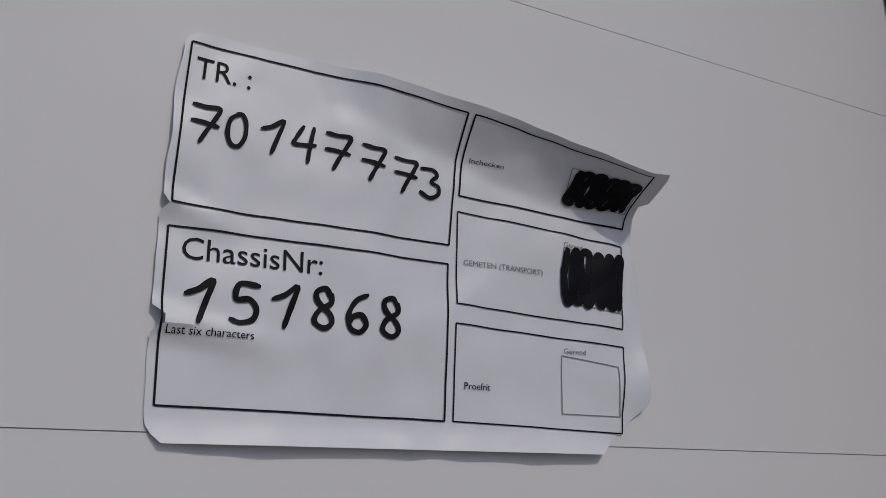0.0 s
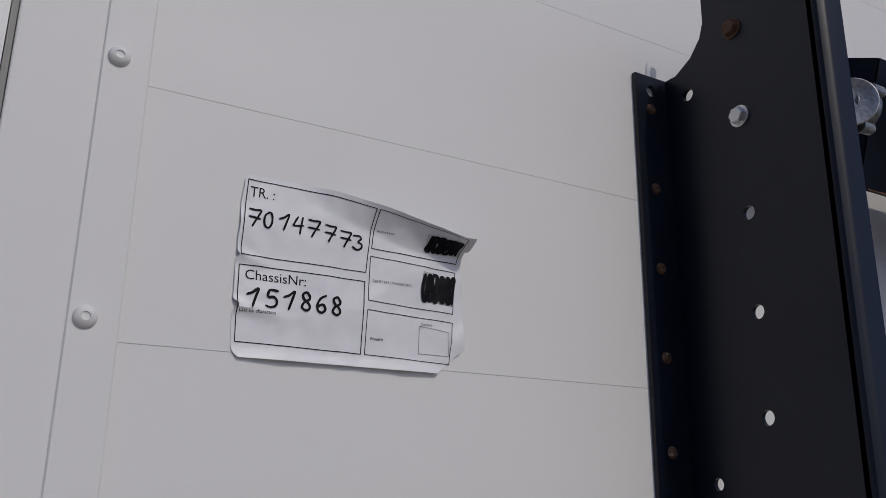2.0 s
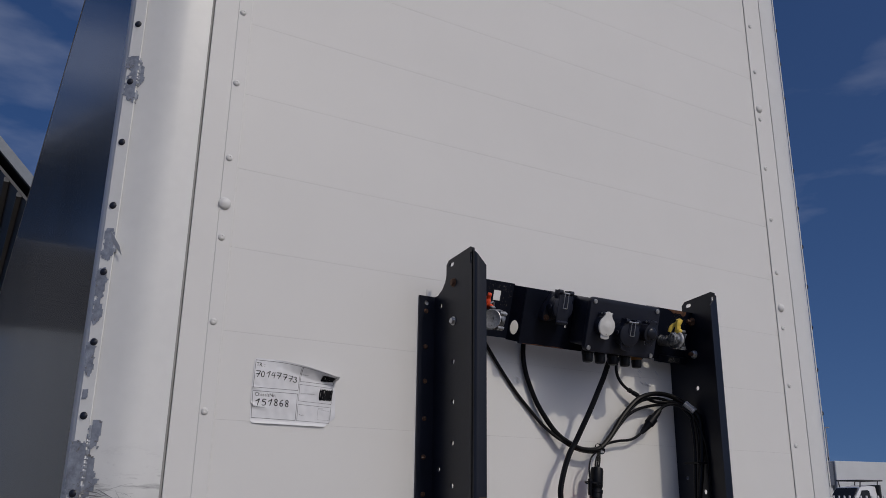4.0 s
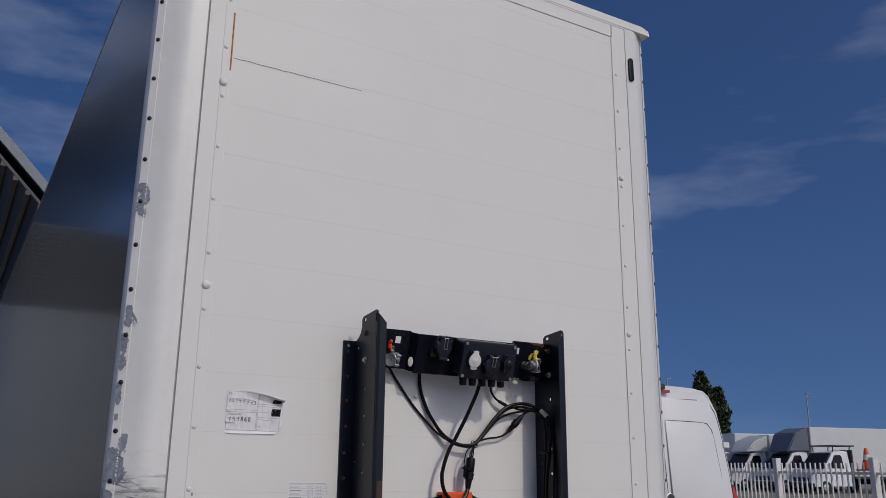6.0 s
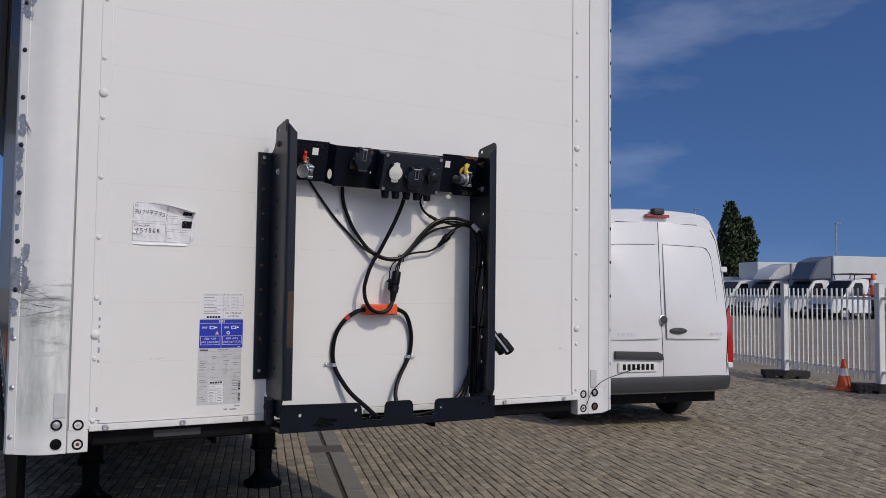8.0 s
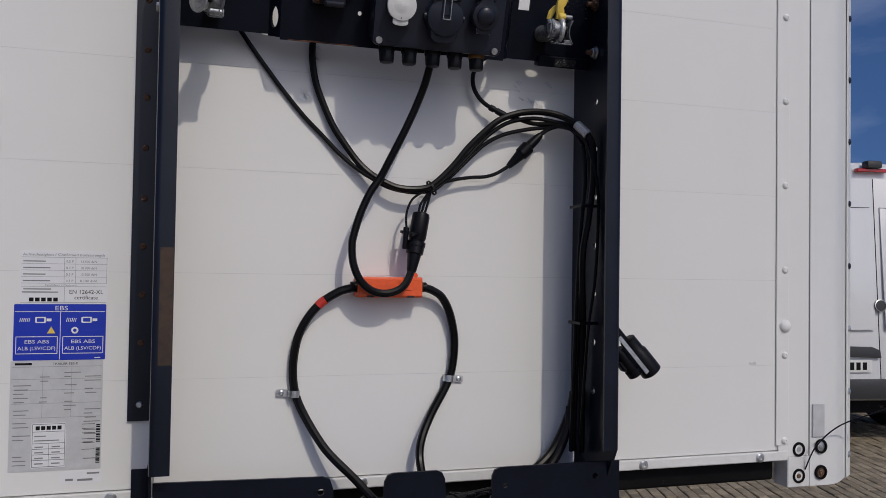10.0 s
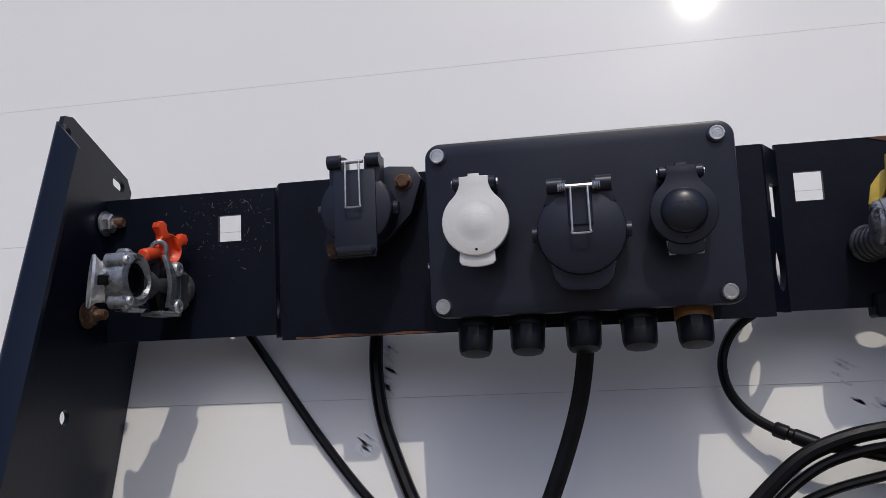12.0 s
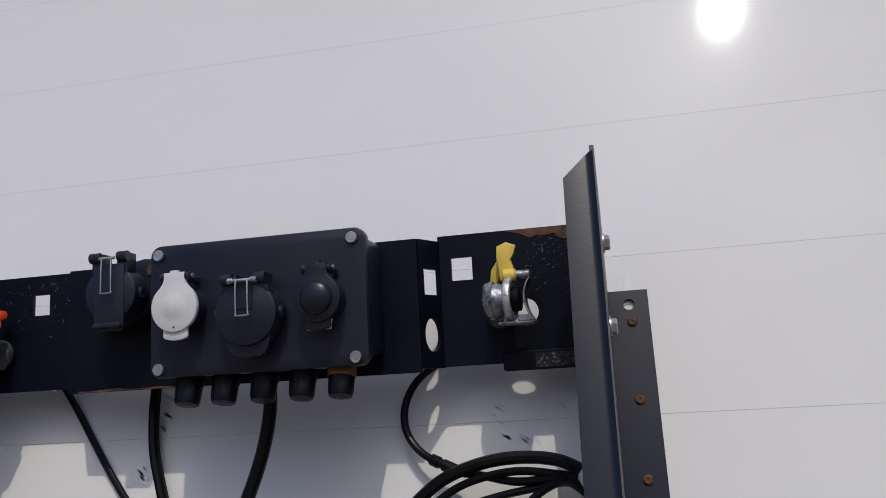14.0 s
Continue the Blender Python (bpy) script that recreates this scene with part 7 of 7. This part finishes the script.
    box(bm, -0.8, 0.8, 0.1, 4.6, 0.30, 0.44)
    part("underbody", bm, "chassis", van, local=True)


van_body()
for ob in van.children_recursive:
    if ob.type == "MESH":
        for v in ob.data.vertices:
            if v.co.y < 0.6:
                v.co.y += 0.13 * max(0.0, v.co.z - 1.0) / 1.6


# ---- vehicles beyond the fence ----
def cab_truck(at, heading, box_h, spoiler, label, cab="van", body="box_white", box_l=4.2, flat=False):
    """A light truck: cab with windscreen, bonnet, wheels and a box body, or a bare flatbed. Origin under the front."""
    m = Matrix.Translation((*at, rise(at[0]) - 0.01)) @ Matrix.Rotation(heading, 4, "Z")
    t = thing("light_truck", m, label, "truck", "parked vehicles beyond the fence")
    bm = bmesh.new()
    secs = [(0.0, 0.86, 0.42, 0.95), (0.12, 0.95, 0.38, 1.12), (0.75, 1.0, 0.38, 1.25), (1.5, 0.98, 0.40, 2.18), (2.15, 0.95, 0.40, 2.28), (2.5, 0.94, 0.40, 2.24)]
    rows = []
    for y, w, z0, z1 in secs:
        zm = min(1.25, z1 - 0.05)
        rows.append([bm.verts.new(p) for p in ((-w, y, z0), (w, y, z0), (w, y, zm), (w * 0.84, y, z1 - 0.03), (w * 0.6, y, z1), (-w * 0.6, y, z1), (-w * 0.84, y, z1 - 0.03), (-w, y, zm))])
    for a, b in zip(rows, rows[1:]):
        for i in range(8):
            bm.faces.new((a[i], a[(i + 1) % 8], b[(i + 1) % 8], b[i]))
    bm.faces.new(rows[0][::-1])
    bm.faces.new(rows[-1])
    part("cab", bm, cab, t, local=True)
    bm = bmesh.new()
    g = bmesh.new()
    v = [g.verts.new(p) for p in ((-0.88, 0.80, 1.29), (0.88, 0.80, 1.29), (0.74, 1.43, 2.10), (-0.74, 1.43, 2.10))]
    g.faces.new(v)
    r = bmesh.ops.extrude_face_region(g, geom=g.faces[:])
    bmesh.ops.translate(g, verts=[q for q in r["geom"] if isinstance(q, bmesh.types.BMVert)], vec=(0, -0.045, 0.035))
    join(bm, g)
    part("windscreen", bm, "glass", t, local=True)
    for s in (-1, 1):
        bm = bmesh.new()
        plate(bm, [(1.10, 0.06), (2.05, 0.06), (2.03, 0.72), (1.95, 0.78), (1.56, 0.76)], (), 0.03, Matrix.Translation((s * 0.968, 0, 1.26)) @ Matrix.Rotation(s * radians(-9.4), 4, "Y") @ SIDE)
        part("side_window", bm, "glass", t, local=True)
        bm = bmesh.new()
        box(bm, *sorted((s * 0.55, s * 0.86)), -0.03, 0.08, 0.78, 0.98, 0.03)
        part("headlight", bm, "silver", t, local=True)
        bm = bmesh.new()
        box(bm, *sorted((s * 1.08, s * 1.24)), 1.12, 1.22, 1.35, 1.70, 0.03)
        part("mirror", bm, "bumper", t, local=True)
        for y in (0.75, 4.2):
            bm = bmesh.new()
            lathe(bm, [(0.18, -0.1), (0.33, -0.1), (0.345, -0.07), (0.345, 0.07), (0.33, 0.1), (0.18, 0.1)], 20, axis_pose((s * 0.90, y, 0.345), (s, 0, 0)), cap=False)
            w = part("wheel", bm, "tyre", t, local=True)
            bm = bmesh.new()
            lathe(bm, [(0.2, 0.07), (0.18, 0.04), (0.05, 0.06)], 16, axis_pose((s * 0.90, y, 0.345), (s, 0, 0)))
            part("rim", bm, "rim", w, local=True)
    bm = bmesh.new()
    box(bm, -0.6, 0.6, -0.045, 0.06, 0.62, 0.86, 0.03)
    part("grille", bm, "bumper", t, local=True)
    bm = bmesh.new()
    box(bm, -0.92, 0.92, -0.06, 0.25, 0.36, 0.58, 0.05)
    part("bumper", bm, "bumper", t, local=True)
    bm = bmesh.new()
    box(bm, -0.45, 0.45, 2.5, 2.6 + box_l, 0.5, 0.72)
    part("chassis", bm, "chassis", t, local=True)
    bm = bmesh.new()
    if flat:
        box(bm, -1.02, 1.02, 2.7, 2.7 + box_l, 0.78, 0.9, 0.01)
        box(bm, -1.0, 1.0, 2.6, 2.68, 0.9, 2.3, 0.01)
        part("flatbed", bm, "bumper", t, local=True)
        bm = bmesh.new()
        tube(bm, [(-0.8, 1.5, 2.52), (0.8, 1.5, 2.52), (0.8, 3.0, 2.52), (-0.8, 3.0, 2.52), (-0.8, 1.5, 2.52)], 0.035, 6, res=1)
        for x in (-0.8, 0.8):
            tube(bm, [(x * 0.9, 1.6, 2.15), (x, 1.6, 2.52)], 0.03, 6, res=1)
            tube(bm, [(x, 2.64, 2.25), (x, 2.7, 2.52)], 0.03, 6, res=1)
        part("roof_rack", bm, "bumper", t, "black tube rack over the cab", local=True)
    else:
        box(bm, -1.06, 1.06, 2.62, 2.62 + box_l, 0.78, box_h, 0.03)
        part("box_body", bm, body, t, local=True)
    if spoiler:
        bm = bmesh.new()
        g = bmesh.new()
        a = [(-0.85, 1.15, 2.22), (0.85, 1.15, 2.22), (0.95, 1.7, box_h - 0.35), (0.98, 2.6, box_h - 0.02), (-0.98, 2.6, box_h - 0.02), (-0.95, 1.7, box_h - 0.35), (-0.95, 2.6, 2.25), (0.95, 2.6, 2.25)]
        v = [g.verts.new(p) for p in a]
        for f in ((0, 1, 2, 5), (5, 2, 3, 4), (0, 5, 4, 6), (1, 7, 3, 2), (0, 6, 7, 1), (6, 4, 3, 7)):
            g.faces.new([v[i] for i in f])
        bmesh.ops.bevel(g, geom=g.edges[:], offset=0.06, segments=2, affect="EDGES")
        join(bm, g)
        part("roof_spoiler", bm, spoiler, t, local=True)


def place(px_dir, dist):
    """A spot on the ground dist metres along a bearing (degrees round from the trailer's axis)."""
    a = radians(px_dir)
    return (-1.23 + dist * math.sin(a), -2.86 + dist * math.cos(a))


cab_truck(place(53.35, 49.5), radians(256), 2.7, None, "white flatbed truck parked beyond the fence", flat=True)
cab_truck(place(51.15, 51.5), radians(256), 3.62, "silver_paint", "white box truck with a silver roof spoiler", box_l=6.0)
cab_truck(place(48.8, 53.5), radians(256), 3.25, "box_white", "white box truck with a pale roof spoiler")
cab_truck(place(46.8, 55.5), radians(254), 3.42, None, "white truck with a tall white box body")
cab_truck(place(45.2, 57.5), radians(254), 2.5, None, "white pick-up truck in the parked row")
cab_truck(place(43.6, 59.5), radians(254), 2.5, None, "white van-fronted truck at the row's end")


def side_van(at, heading):
    m = Matrix.Translation((*at, rise(at[0]) - 0.01)) @ Matrix.Rotation(heading, 4, "Z")
    t = thing("delivery_van", m, "white delivery van with its sliding door open", "van")
    bm = bmesh.new()
    secs = [(0.0, 0.86, 0.45, 1.0), (0.25, 0.97, 0.38, 1.2), (0.85, 1.0, 0.38, 1.32), (1.75, 0.98, 0.4, 2.35), (2.4, 0.97, 0.4, 2.55), (5.6, 0.97, 0.4, 2.55), (5.75, 0.93, 0.45, 2.48)]
    rows = []
    for y, w, z0, z1 in secs:
        zm = min(1.3, z1 - 0.05)
        rows.append([bm.verts.new(p) for p in ((-w, y, z0), (w, y, z0), (w, y, zm), (w * 0.87, y, z1 - 0.05), (w * 0.7, y, z1), (-w * 0.7, y, z1), (-w * 0.87, y, z1 - 0.05), (-w, y, zm))])
    for a, b in zip(rows, rows[1:]):
        for i in range(8):
            bm.faces.new((a[i], a[(i + 1) % 8], b[(i + 1) % 8], b[i]))
    bm.faces.new(rows[0][::-1])
    bm.faces.new(rows[-1])
    part("body", bm, "van", t, local=True)
    for s in (-1, 1):
        bm = bmesh.new()
        plate(bm, [(1.25, 0.10), (2.15, 0.10), (2.12, 0.75), (1.80, 0.78)], (), 0.03, Matrix.Translation((s * 0.968, 0, 1.30)) @ Matrix.Rotation(s * radians(-6.8), 4, "Y") @ SIDE)
        part("side_window", bm, "glass", t, local=True)
        # flat black plate that paints the shaded interior; the body has no opening
        bm = bmesh.new()
        plate(bm, rect(2.45, 3.55, 0.62, 2.28, 0.05), (), 0.05, Matrix.Translation((s * 0.945, 0, 0)) @ Matrix.Rotation(s * radians(-4), 4, "Y") @ SIDE)
        part("door_opening_shade", bm, "chassis", t, "dark panel drawn for the shaded opening of a slid-back door", local=True)
        for y in (1.0, 4.6):
            bm = bmesh.new()
            lathe(bm, [(0.18, -0.1), (0.33, -0.1), (0.345, -0.07), (0.345, 0.07), (0.33, 0.1), (0.18, 0.1)], 20, axis_pose((s * 0.92, y, 0.345), (s, 0, 0)), cap=False)
            w = part("wheel", bm, "tyre", t, local=True)
            bm = bmesh.new()
            lathe(bm, [(0.2, 0.08), (0.18, 0.05), (0.05, 0.07)], 16, axis_pose((s * 0.92, y, 0.345), (s, 0, 0)))
            part("rim", bm, "rim", w, local=True)
    bm = bmesh.new()
    box(bm, -0.95, 0.95, -0.04, 0.3, 0.36, 0.62, 0.06)
    part("bumper", bm, "bumper", t, local=True)
    g = bmesh.new()
    v = [g.verts.new(p) for p in ((-0.86, 0.92, 1.36), (0.86, 0.92, 1.36), (0.78, 1.70, 2.25), (-0.78, 1.70, 2.25))]
    g.faces.new(v)
    r = bmesh.ops.extrude_face_region(g, geom=g.faces[:])
    bmesh.ops.translate(g, verts=[q for q in r["geom"] if isinstance(q, bmesh.types.BMVert)], vec=(0, -0.05, 0.045))
    part("windscreen", g, "glass", t, local=True)


side_van(place(44.6, 33), radians(128))


def box_trailer_far(at, heading, L, h, label):
    m = Matrix.Translation((*at, rise(at[0]) - 0.01)) @ Matrix.Rotation(heading, 4, "Z")
    t = thing("far_box_body", m, label, "box body", "parked vehicles beyond the fence")
    bm = bmesh.new()
    box(bm, -1.2, 1.2, 0, L, 0.9, h, 0.03)
    part("box_body", bm, "box_white", t, local=True)
    bm = bmesh.new()
    box(bm, -1.0, 1.0, 0.3, L - 0.3, 0.45, 0.9)
    part("chassis", bm, "chassis", t, local=True)
    for y in (0.8, L - 1.2):
        for s in (-1, 1):
            bm = bmesh.new()
            lathe(bm, [(0.2, -0.12), (0.45, -0.12), (0.45, 0.12), (0.2, 0.12)], 18, axis_pose((s * 1.0, y, 0.45), (s, 0, 0)))
            part("wheel", bm, "tyre", t, local=True)


box_trailer_far(place(46.5, 66), radians(120), 10, 3.15, "long white box body parked behind the vans")
box_trailer_far(place(57.2, 60), radians(200), 8, 3.6, "white box body parked behind the flatbed")


def crane(at):
    t = thing("yellow_loader", (*at, rise(at[0]) - 0.01), "yellow loader crane parked behind the white van", "loader")
    bm = bmesh.new()
    box(bm, -2.2, 2.2, -0.6, 0.6, 2.75, 3.05, 0.05)
    part("boom", bm, "yellow_paint", t, local=True)
    bm = bmesh.new()
    box(bm, -2.2, 1.2, -1.0, 1.0, 0.9, 2.75, 0.05)
    part("body", bm, "yellow_paint", t, local=True)
    bm = bmesh.new()
    lathe(bm, [(0.2, -1.2), (0.2, 1.2)], 14, Matrix.Translation((0.9, 0, 3.3)) @ Matrix.Rotation(radians(90), 4, "Y"))
    part("cylinder", bm, "rust", t, local=True)
    for x in (-1.5, 0.7):
        bm = bmesh.new()
        lathe(bm, [(0.2, -1.1), (0.5, -1.1), (0.5, 1.1), (0.2, 1.1)], 20, Matrix.Translation((x, 0, 0.5)) @ Matrix.Rotation(radians(90), 4, "X"))
        part("wheel", bm, "tyre", t, local=True)


crane(place(42.0, 44))


# ---- lamp posts and trees ----
def lamp_post(bearing, dist, h):
    x, y = place(bearing, dist)
    t = thing("street_lamp", (x, y, 0), "tall slim grey lamp post with a small head", "street lamp", "street lamps")
    bm = bmesh.new()
    lathe(bm, [(0.12, 0), (0.11, 1.0), (0.06, h)], 10, local_m(x, y))
    part("pole", bm, "rim", t)
    bm = bmesh.new()
    box(bm, x - 0.1, x + 0.55, y - 0.12, y + 0.12, h - 0.02, h + 0.1, 0.03)
    part("head", bm, "rim", t)


def local_m(x, y, z=0.0):
    return Matrix.Translation((x, y, z))


lamp_post(45.75, 90, 10.6)
lamp_post(54.3, 95, 9.2)
lamp_post(42.2, 92, 7.4)


def leaf_clump(co, normal_bias, size, rnd, verts, faces):
    """A few small leaf blades about a spot."""
    for _ in range(3):
        a = Vector((rnd.gauss(0, 1), rnd.gauss(0, 1), rnd.gauss(0, 1) + normal_bias)).normalized()
        b = a.orthogonal().normalized()
        c = a.cross(b)
        p = co + Vector((rnd.gauss(0, size), rnd.gauss(0, size), rnd.gauss(0, size))) * 0.6
        i = len(verts)
        s = size * (0.6 + 0.8 * rnd.random())
        verts.extend((p - b * s, p + c * s * 0.55, p + b * s, p - c * s * 0.55))
        faces.append((i, i + 1, i + 2, i + 3))


def tree(at, h, w, shape, seed, label, material="foliage", n=2600, size=0.28):
    x, y = at
    t = thing("tree", (x, y, 0), label, "tree", "trees behind the yard")
    rnd = random.Random(seed)
    bm = bmesh.new()
    lathe(bm, [(0.035 * h * 0.5, 0), (0.025 * h * 0.5, h * 0.3), (0.008 * h * 0.5, h * 0.85)], 10, local_m(x, y))
    for k in range(14):
        z = h * (0.12 + 0.055 * k)
        a = rnd.random() * 6.28
        r = w * 0.45 * (1 - z / h) ** 0.5
        tube(bm, [(x, y, z), (x + r * 0.5 * math.cos(a), y + r * 0.5 * math.sin(a), z + h * 0.05), (x + r * math.cos(a), y + r * math.sin(a), z + h * (0.12 if shape == "poplar" else 0.06))], 0.006 * h * (1 - z / h) + 0.02, 5, res=3)
    part("trunk", bm, "bark", t)
    verts, faces = [], []
    for _ in range(n):
        q = rnd.random()
        a = rnd.random() * 6.28
        if shape == "poplar":
            z = h * (0.10 + 0.9 * q)
            prof = min(1.0, (1.02 - q) / 0.35) ** 0.7 * min(1, (q + 0.12) / 0.25)
        else:
            z = h * (0.22 + 0.78 * q)
            prof = math.sin(math.pi * min(0.97, 0.18 + 0.80 * q)) ** 0.7
        lump = 0.72 + 0.42 * noise.noise((math.cos(a) * 1.3 + seed, math.sin(a) * 1.3, z / h * 6.0))
        if rnd.random() < 0.10 + 0.25 * max(0, noise.noise((a * 1.5, z / h * 9, seed))):
            continue
        r = w * 0.5 * prof * lump * (0.55 + 0.45 * rnd.random() ** 0.4)
        leaf_clump(Vector((r * math.cos(a), r * math.sin(a), z)), 0.3, size, rnd, verts, faces)
    me = bpy.data.meshes.new("crown")
    me.from_pydata([tuple(v) for v in verts], [], faces)
    me.materials.append(M[material])
    ob = new("crown", me)
    ob.parent = t
    tagged(ob, "dense dark green foliage", "", "", "stuff")


tree(place(48.0, 130), 15.4, 4.6, "poplar", 2, "tall dark green poplar behind the yard", n=3600, size=0.30)
tree(place(49.0, 132), 13.2, 3.4, "poplar", 7, "slightly shorter dark green poplar beside another", n=2800, size=0.30)
tree(place(41.2, 140), 11.4, 13, "round", 3, "broad dark green tree behind the yard", "foliage_far", 2600, 0.45)
tree(place(43.4, 150), 8.0, 10, "round", 4, "low dark green tree in the far row", "foliage_far", 1600, 0.45)
tree(place(44.9, 155), 7.0, 12, "round", 5, "low dark green tree in the far row", "foliage_far", 1600, 0.45)
tree(place(46.6, 150), 7.0, 11, "round", 6, "low dark green tree in the far row", "foliage_far", 1600, 0.45)
tree(place(52.5, 160), 6.6, 14, "round", 8, "low dark green tree in the far row", "foliage_far", 1500, 0.45)
tree(place(55.5, 160), 7.6, 12, "round", 9, "low dark green tree in the far row", "foliage_far", 1500, 0.45)
tree(place(58.5, 165), 7.2, 15, "round", 10, "low dark green tree in the far row", "foliage_far", 1500, 0.45)
tree(place(38.0, 150), 8.5, 14, "round", 11, "broad dark green tree in the far row", "foliage_far", 1500, 0.45)


# ---- hall to the left, behind the trailer ----
def hall():
    t = thing("hall_building", (-9, 34, 0), "dark metal-clad hall with a pale roof edge", "building")
    y0, x1, eave, slope = 20.0, -1.6, 8.0, 1.02
    bm = bmesh.new()
    box(bm, -26, x1 - 0.6, y0 + 1.6, y0 + 30, 0, eave)
    part("wall", bm, "clad", t)
    bm = bmesh.new()
    box(bm, -26, x1 - 0.4, y0 + 1.30, y0 + 1.50, 0.6, 5.6, 0.02)
    part("lower_wall", bm, "clad_pale", t, "grey-blue lower wall")
    # folded cladding sheets as ribs
    bm = bmesh.new()
    for k in range(60):
        z = 0.2 + 0.13 * k
        box(bm, -26, x1 - 0.6, y0 + 1.55, y0 + 1.6, z, z + 0.07)
    part("cladding_ribs", bm, "clad", t, kind="stuff")
    # pitched roof over the gable, falling to the right, with fascia and ribbed soffit
    def roof_slab(name, za, zb, ya, yb, mtl):
        b2 = bmesh.new()
        g = bmesh.new()
        xa, xb = -7.0, x1 + 1.6
        v = []
        for y in (ya, yb):
            for x, dz in ((xa, slope * (xb - xa)), (xb, 0.0)):
                for z in (za, zb):
                    v.append(g.verts.new((x, y, eave + dz + z)))
        for f in ((0, 1, 3, 2), (4, 6, 7, 5), (0, 4, 5, 1), (2, 3, 7, 6), (1, 5, 7, 3), (0, 2, 6, 4)):
            g.faces.new([v[i] for i in f])
        join(b2, g)
        part(name, b2, mtl, t)
    roof_slab("fascia", 0.12, 0.45, y0, y0 + 0.15, "clad_light")
    roof_slab("roof", 0.2, 0.5, y0 + 0.15, y0 + 30, "clad")
    roof_slab("soffit", -0.25, -0.15, y0 + 0.15, y0 + 30, "clad")
    bm = bmesh.new()
    for k in range(24):
        x = -7.0 + 0.33 * k
        z = eave + slope * (x1 + 1.6 - x) - 0.35
        box(bm, x, x + 0.12, y0 + 0.16, y0 + 18, z - 0.06, z + 0.06)
    part("soffit_ribs", bm, "clad", t, kind="stuff")


hall()


# ---- pavers, laid last ----
def pavers():
    PLX, PLY = 0.0800, 0.1650
    pave = new("pavement")
    tagged(pave, "small brown-grey concrete pavers in long rows", "pavement", "", "structure")
    ROOT["pavement"] = Matrix.Identity(4)
    base = bpy.data.meshes.new("paver")
    g = bmesh.new()
    box(g, -0.0360, 0.0360, -0.0785, 0.0785, -0.02, 0.003, 0.006)
    g.to_mesh(base)
    g.free()
    base.materials.append(M["paver"])
    rnd = random.Random(6)
    verts, faces = [], []
    near = 0
    org = Vector((1.13, 3.07, 0))
    rot = Matrix.Rotation(radians(-16.2), 3, "Z")
    dirs = ((-0.0360, -0.0785), (0.0360, -0.0785), (0.0360, 0.0785), (-0.0360, 0.0785))
    for i in range(-142, 195):
        u = (i + 0.5) * PLX
        if -0.175 < u < 0.175:
            continue
        for j in range(-78, 95):
            v = (j + (0.5 if i % 2 else 0.0)) * PLY
            p = org + rot @ Vector((u, v, 0))
            if p.y < -7.5 or p.y > 15.5 or p.x < -6.5 or p.x > 12.5 or (p.x < 0 and p.y > 6):
                continue
            dz = rnd.gauss(0, 0.0024)
            if near < 300 and 0.2 < u < 1.4 and 0.2 < v < 3.6 and rnd.random() < 0.98:
                ob = new("paver", base)
                ob.matrix_basis = Matrix.Translation((p.x, p.y, dz)) @ rot.to_4x4() @ Matrix.Rotation(rnd.gauss(0, 0.008), 4, "Z")
                ob.parent = pave
                near += 1
                continue
            k = len(verts)
            tilt = rnd.gauss(0, 0.006)
            sh = 0.86
            for s, z in ((1.0, -0.014), (1.0, -0.001), (sh, 0.003)):
                for a, b in dirs:
                    q = p + rot @ Vector((a * s, b * (1 - (1 - s) * 0.5), 0))
                    verts.append((q.x, q.y, z + dz + tilt * a))
            for a in range(4):
                b = (a + 1) % 4
                faces.append((k + a, k + b, k + 4 + b, k + 4 + a))
                faces.append((k + 4 + a, k + 4 + b, k + 8 + b, k + 8 + a))
            faces.append((k + 8, k + 9, k + 10, k + 11))
    me = bpy.data.meshes.new("pavers")
    me.from_pydata(verts, [], faces)
    me.materials.append(M["paver"])
    ob = new("pavers", me)
    ob.parent = pave
    tagged(ob, "rows of weathered concrete pavers", "", "", "stuff")
    bm = bmesh.new()
    gz = -0.0075
    q = [bm.verts.new(c) for c in ((-6.6, -7.6, gz), (12.6, -7.6, gz), (12.6, 15.6, gz), (-6.6, 15.6, gz))]
    bm.faces.new(q)
    me = bpy.data.meshes.new("joint_sand")
    bm.to_mesh(me)
    bm.free()
    me.materials.append(M["ground"])
    ob = new("joint_sand", me)
    ob.parent = pave


pavers()
